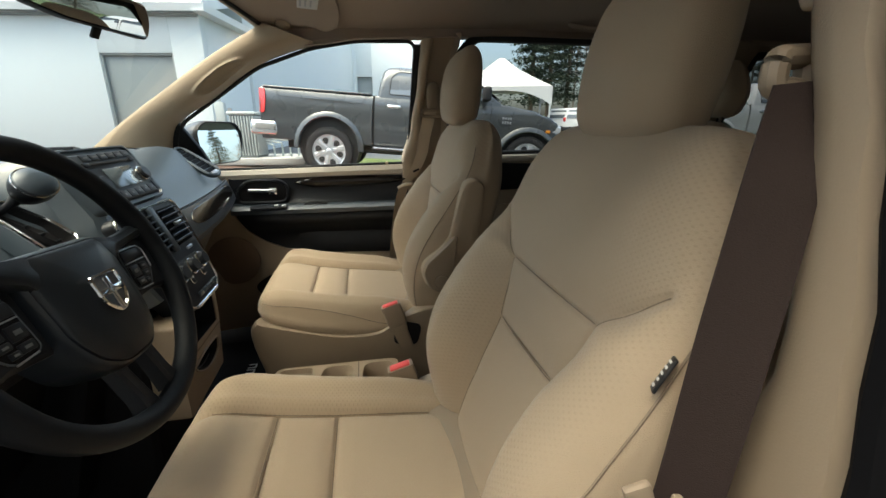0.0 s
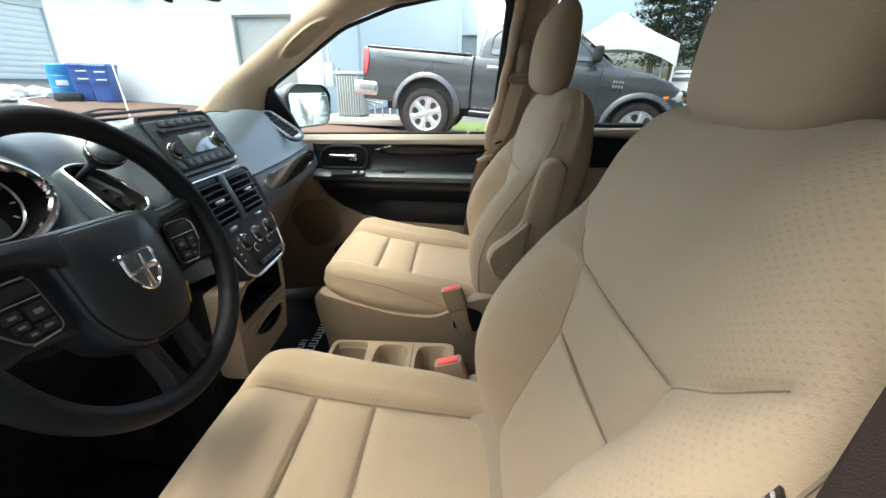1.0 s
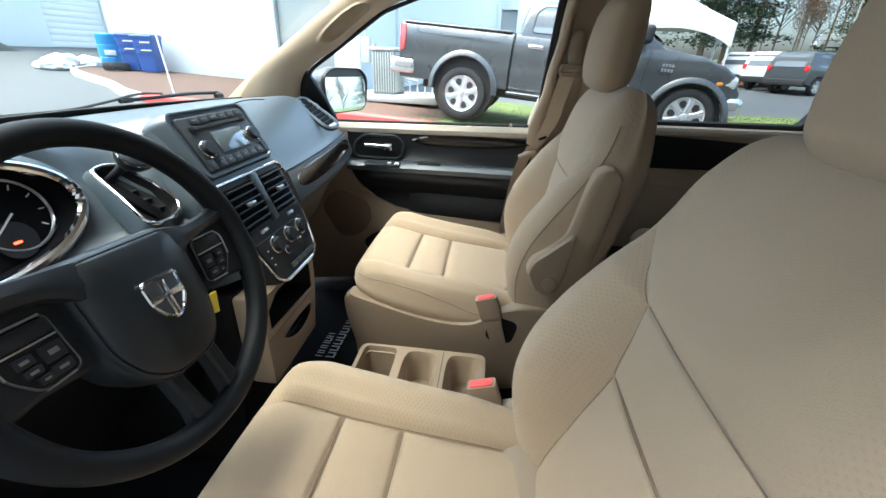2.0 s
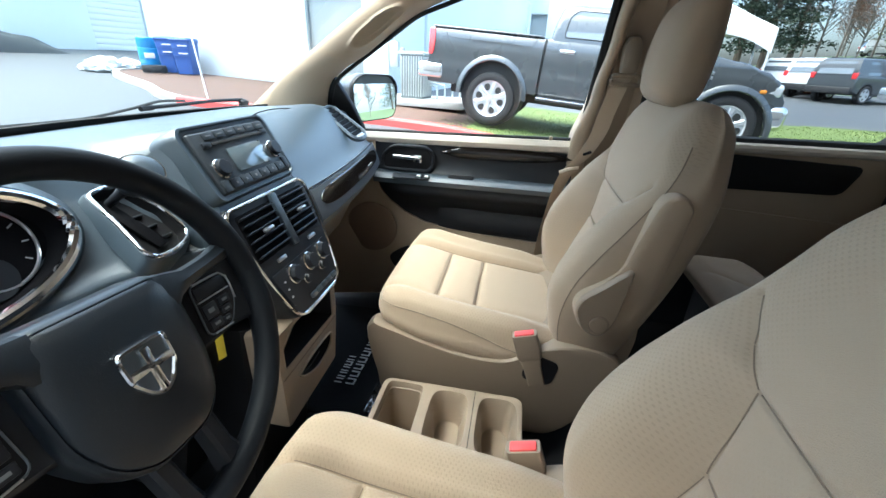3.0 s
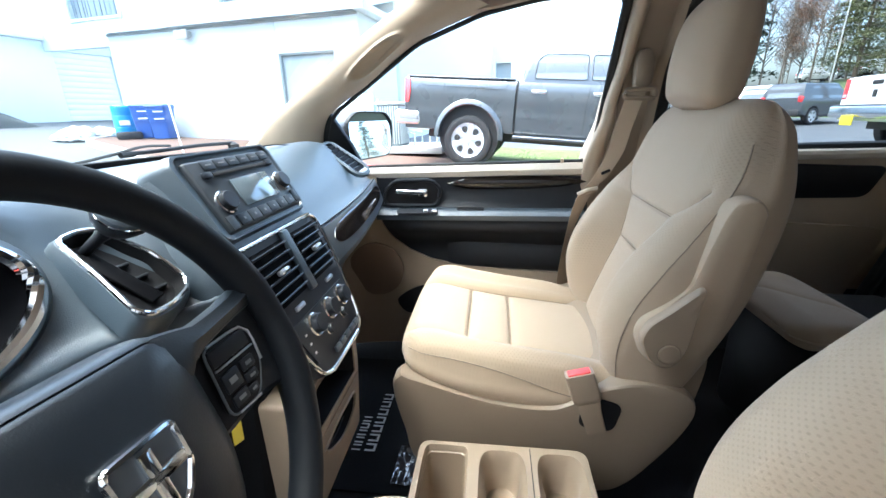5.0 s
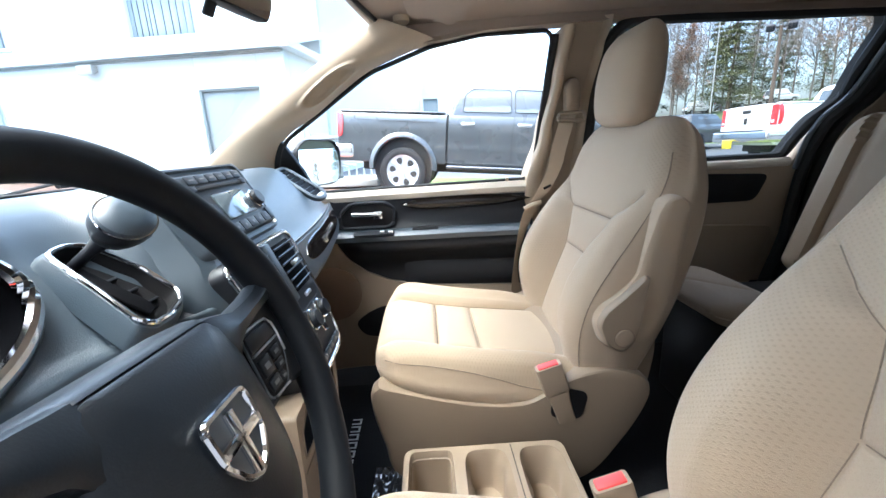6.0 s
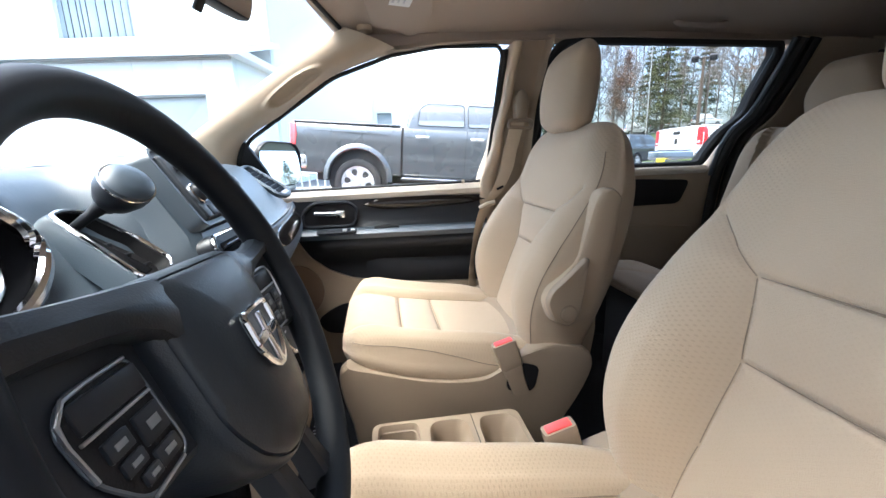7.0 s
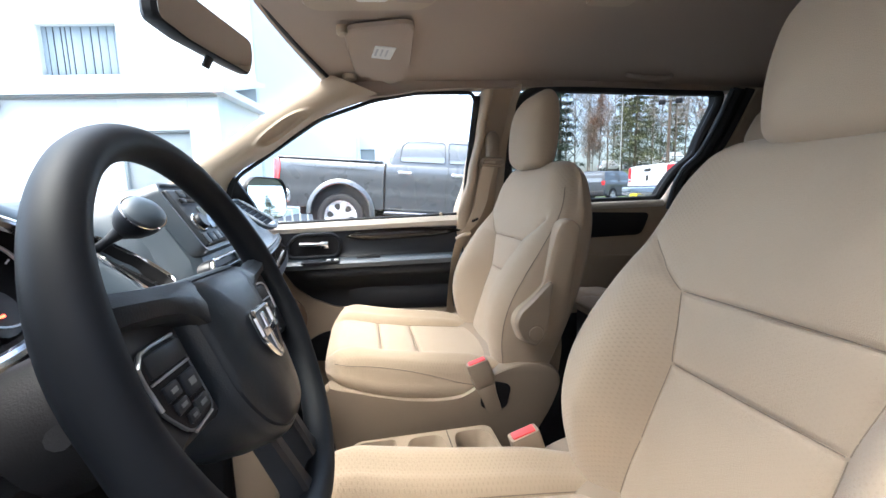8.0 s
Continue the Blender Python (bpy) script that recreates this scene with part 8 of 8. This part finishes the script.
for az, d, h, w, kind in ((22.8, 40, 15, 3.4, "dark"), (25.0, 44, 17, 3.8, "dark"), (27.2, 47, 15, 3.4, "dark"), (34.8, 54, 10, 3.8, "olive"), (36.4, 52, 11.5, 4.2, "olive"), (38.2, 58, 10, 3.8, "olive"), (40.6, 60, 12.5, 3.6, "olive"), (44.0, 58, 6.5, 3.0, "olive"), (47.5, 62, 13, 3.6, "dark"), (51.0, 55, 12, 3.6, "dark")):
    d, h, w = 31 + (d - 31) * 2.0, h * 1.35, w * 1.3
    p = bank_point(az, min(90, d))
    conifer(p.x, p.y, p.z - 0.1, h, w, int(az * 10), NEEDLE if kind == "dark" else OLIVE, "tall dark green conifer behind the lot" if kind == "dark" else "olive-green bushy conifer on the bank")
for i, (az, d, h, lf) in enumerate(((29.2, 50, 13, None), (30.8, 54, 15, None), (32.2, 50, 9, RUSSET), (31.4, 56, 7, RUSSET), (33.2, 58, 16, None), (35.8, 60, 17, None), (38.3, 60, 16, None), (40.8, 58, 14, None), (43.3, 54, 12, None), (44.8, 52, 13, RUSSET), (46.6, 54, 14, RUSSET), (49.0, 50, 12, RUSSET), (28.0, 58, 17, None), (33.8, 66, 18, None), (36.8, 66, 18, None), (39.2, 70, 18, None), (45.6, 57, 15, None), (48.0, 52, 12, RUSSET), (31.0, 62, 16, None), (41.8, 64, 16, None))):
    d, h = 31 + (d - 31) * 1.7, h * 1.3
    p = bank_point(az, min(90, d))
    bare_tree(p.x, p.y, p.z - 0.1, h, 300 + i, "bare winter tree with thin branches" if lf is None else "tree with russet winter leaves", lf)

for i, (az, d, h, kind) in enumerate(((57, 60, 6, 1), (61, 66, 7, 0), (65, 72, 7, 1), (68, 70, 6, 0), (71, 76, 8, 1), (74, 66, 6, 0), (76, 74, 7, 0))):
    p = bank_point(az, d)
    if kind:
        conifer(p.x, p.y, p.z - 0.1, h, 3.4, 700 + i, NEEDLE, "tall dark green conifer behind the lot")
    else:
        bare_tree(p.x, p.y, p.z - 0.1, h, 720 + i, "bare winter tree with thin branches")
for i, (az, d, hd) in enumerate(((33.6, 82.0, 100), (36.2, 84.0, 100), (38.2, 83.5, 100), (41.0, 83.0, 100))):
    p = bank_point(az, d)
    suv("minivan", pose(p.x, p.y, p.z - 0.02, 0, 0, 90 - hd), WHITEPAINT if i != 1 else SILVERPAINT, "pale van parked on top of the bank", "vans on the bank", 1.95)

# floodlight pole
fx, fy = 27 * math.sin(radians(39.3)), -0.9 + 27 * math.cos(radians(39.3))
fz = lot_z(fx, fy)
fp = thing("floodlight_pole", (fx, fy, fz), "brown pole with two floodlights over the lot", "light pole")
part("pole", tube([(fx, fy, fz), (fx, fy, fz + 5.6)], [0.11, 0.07], 10), BARK, fp)
part("crossarm", tube([(fx - 0.34, fy + 0.28, fz + 5.55), (fx + 0.34, fy - 0.28, fz + 5.55)], 0.04, 8), PLASTIC, fp)
for s in (-1, 1):
    part("floodlight", block(Matrix.Translation((fx + 0.32 * s, fy - 0.26 * s, fz + 5.55)) @ pose(0, 0, 0, 25, 0, -40), 0.36, 0.34, 0.30, 0.06), PLASTIC, fp)
tall = at_site(0, 0)
tx, ty = 40 * math.sin(radians(34.2)), -0.9 + 40 * math.cos(radians(34.2))
solo("lamp_mast", tube([(tx, ty, lot_z(tx, ty) + 1.0), (tx, ty, lot_z(tx, ty) + 12)], [0.05, 0.03], 8), CONCRETE, "slim grey lamp mast among the trees", "lamp mast")

# white marquee beyond the pickup
CANVAS = surface("white_canvas", (0.78, 0.78, 0.77), 0.6, vary=0.04, bump=0.1, fine=20)
mx, my = 31 * math.sin(radians(18.5)), -0.9 + 31 * math.cos(radians(18.5))
mz = lot_z(mx, my)
mq = thing("marquee", (mx, my, mz), "white canvas marquee with an arched opening", "tent")
M = pose(mx, my, mz, 0, 0, -18)
part("canopy", moved(loft([[(-3.2 * k, -3.2 * k, z), (3.2 * k, -3.2 * k, z), (3.2 * k, 3.2 * k, z), (-3.2 * k, 3.2 * k, z)] for k, z in ((1.0, 2.95), (0.7, 3.5), (0.35, 4.2), (0.06, 5.0))]), M), CANVAS, mq)
part("valance", moved(sheet(lambda u, v: (-3.2 + 6.4 * u, -3.2, 2.97 - (0.25 + 0.9 * abs(2 * u - 1) ** 2.5) * v), 30, 3, (0, 0.03, 0)), M), CANVAS, mq)
part("side_cloth", moved(box(3.16, 3.2, -3.2, 3.2, 2.2, 2.96, 0.005), M), CANVAS, mq)
for a, b in ((-3.1, -3.1), (3.1, -3.1), (3.1, 3.1), (-3.1, 3.1)):
    part("pole", moved(tube([(a, b, 0), (a, b, 2.97)], 0.05, 8), M), EAVE, mq)
# low shrubs by the garage wing
sp = []
for i in range(24):
    r = random.Random(i)
    q = at_site(-19.7 + r.random() * 0.8, 3.2 + 2.6 * r.random(), 0.3)
    sp.append((q.x, q.y, q.z, 0.22, 90))
sh2 = part("shrub", leafy(sp, 0.05, 5, 0.8), HEDGE, smooth=False)
tagged(sh2, "low green shrubs beside the garage wing", "shrub", kind="stuff")
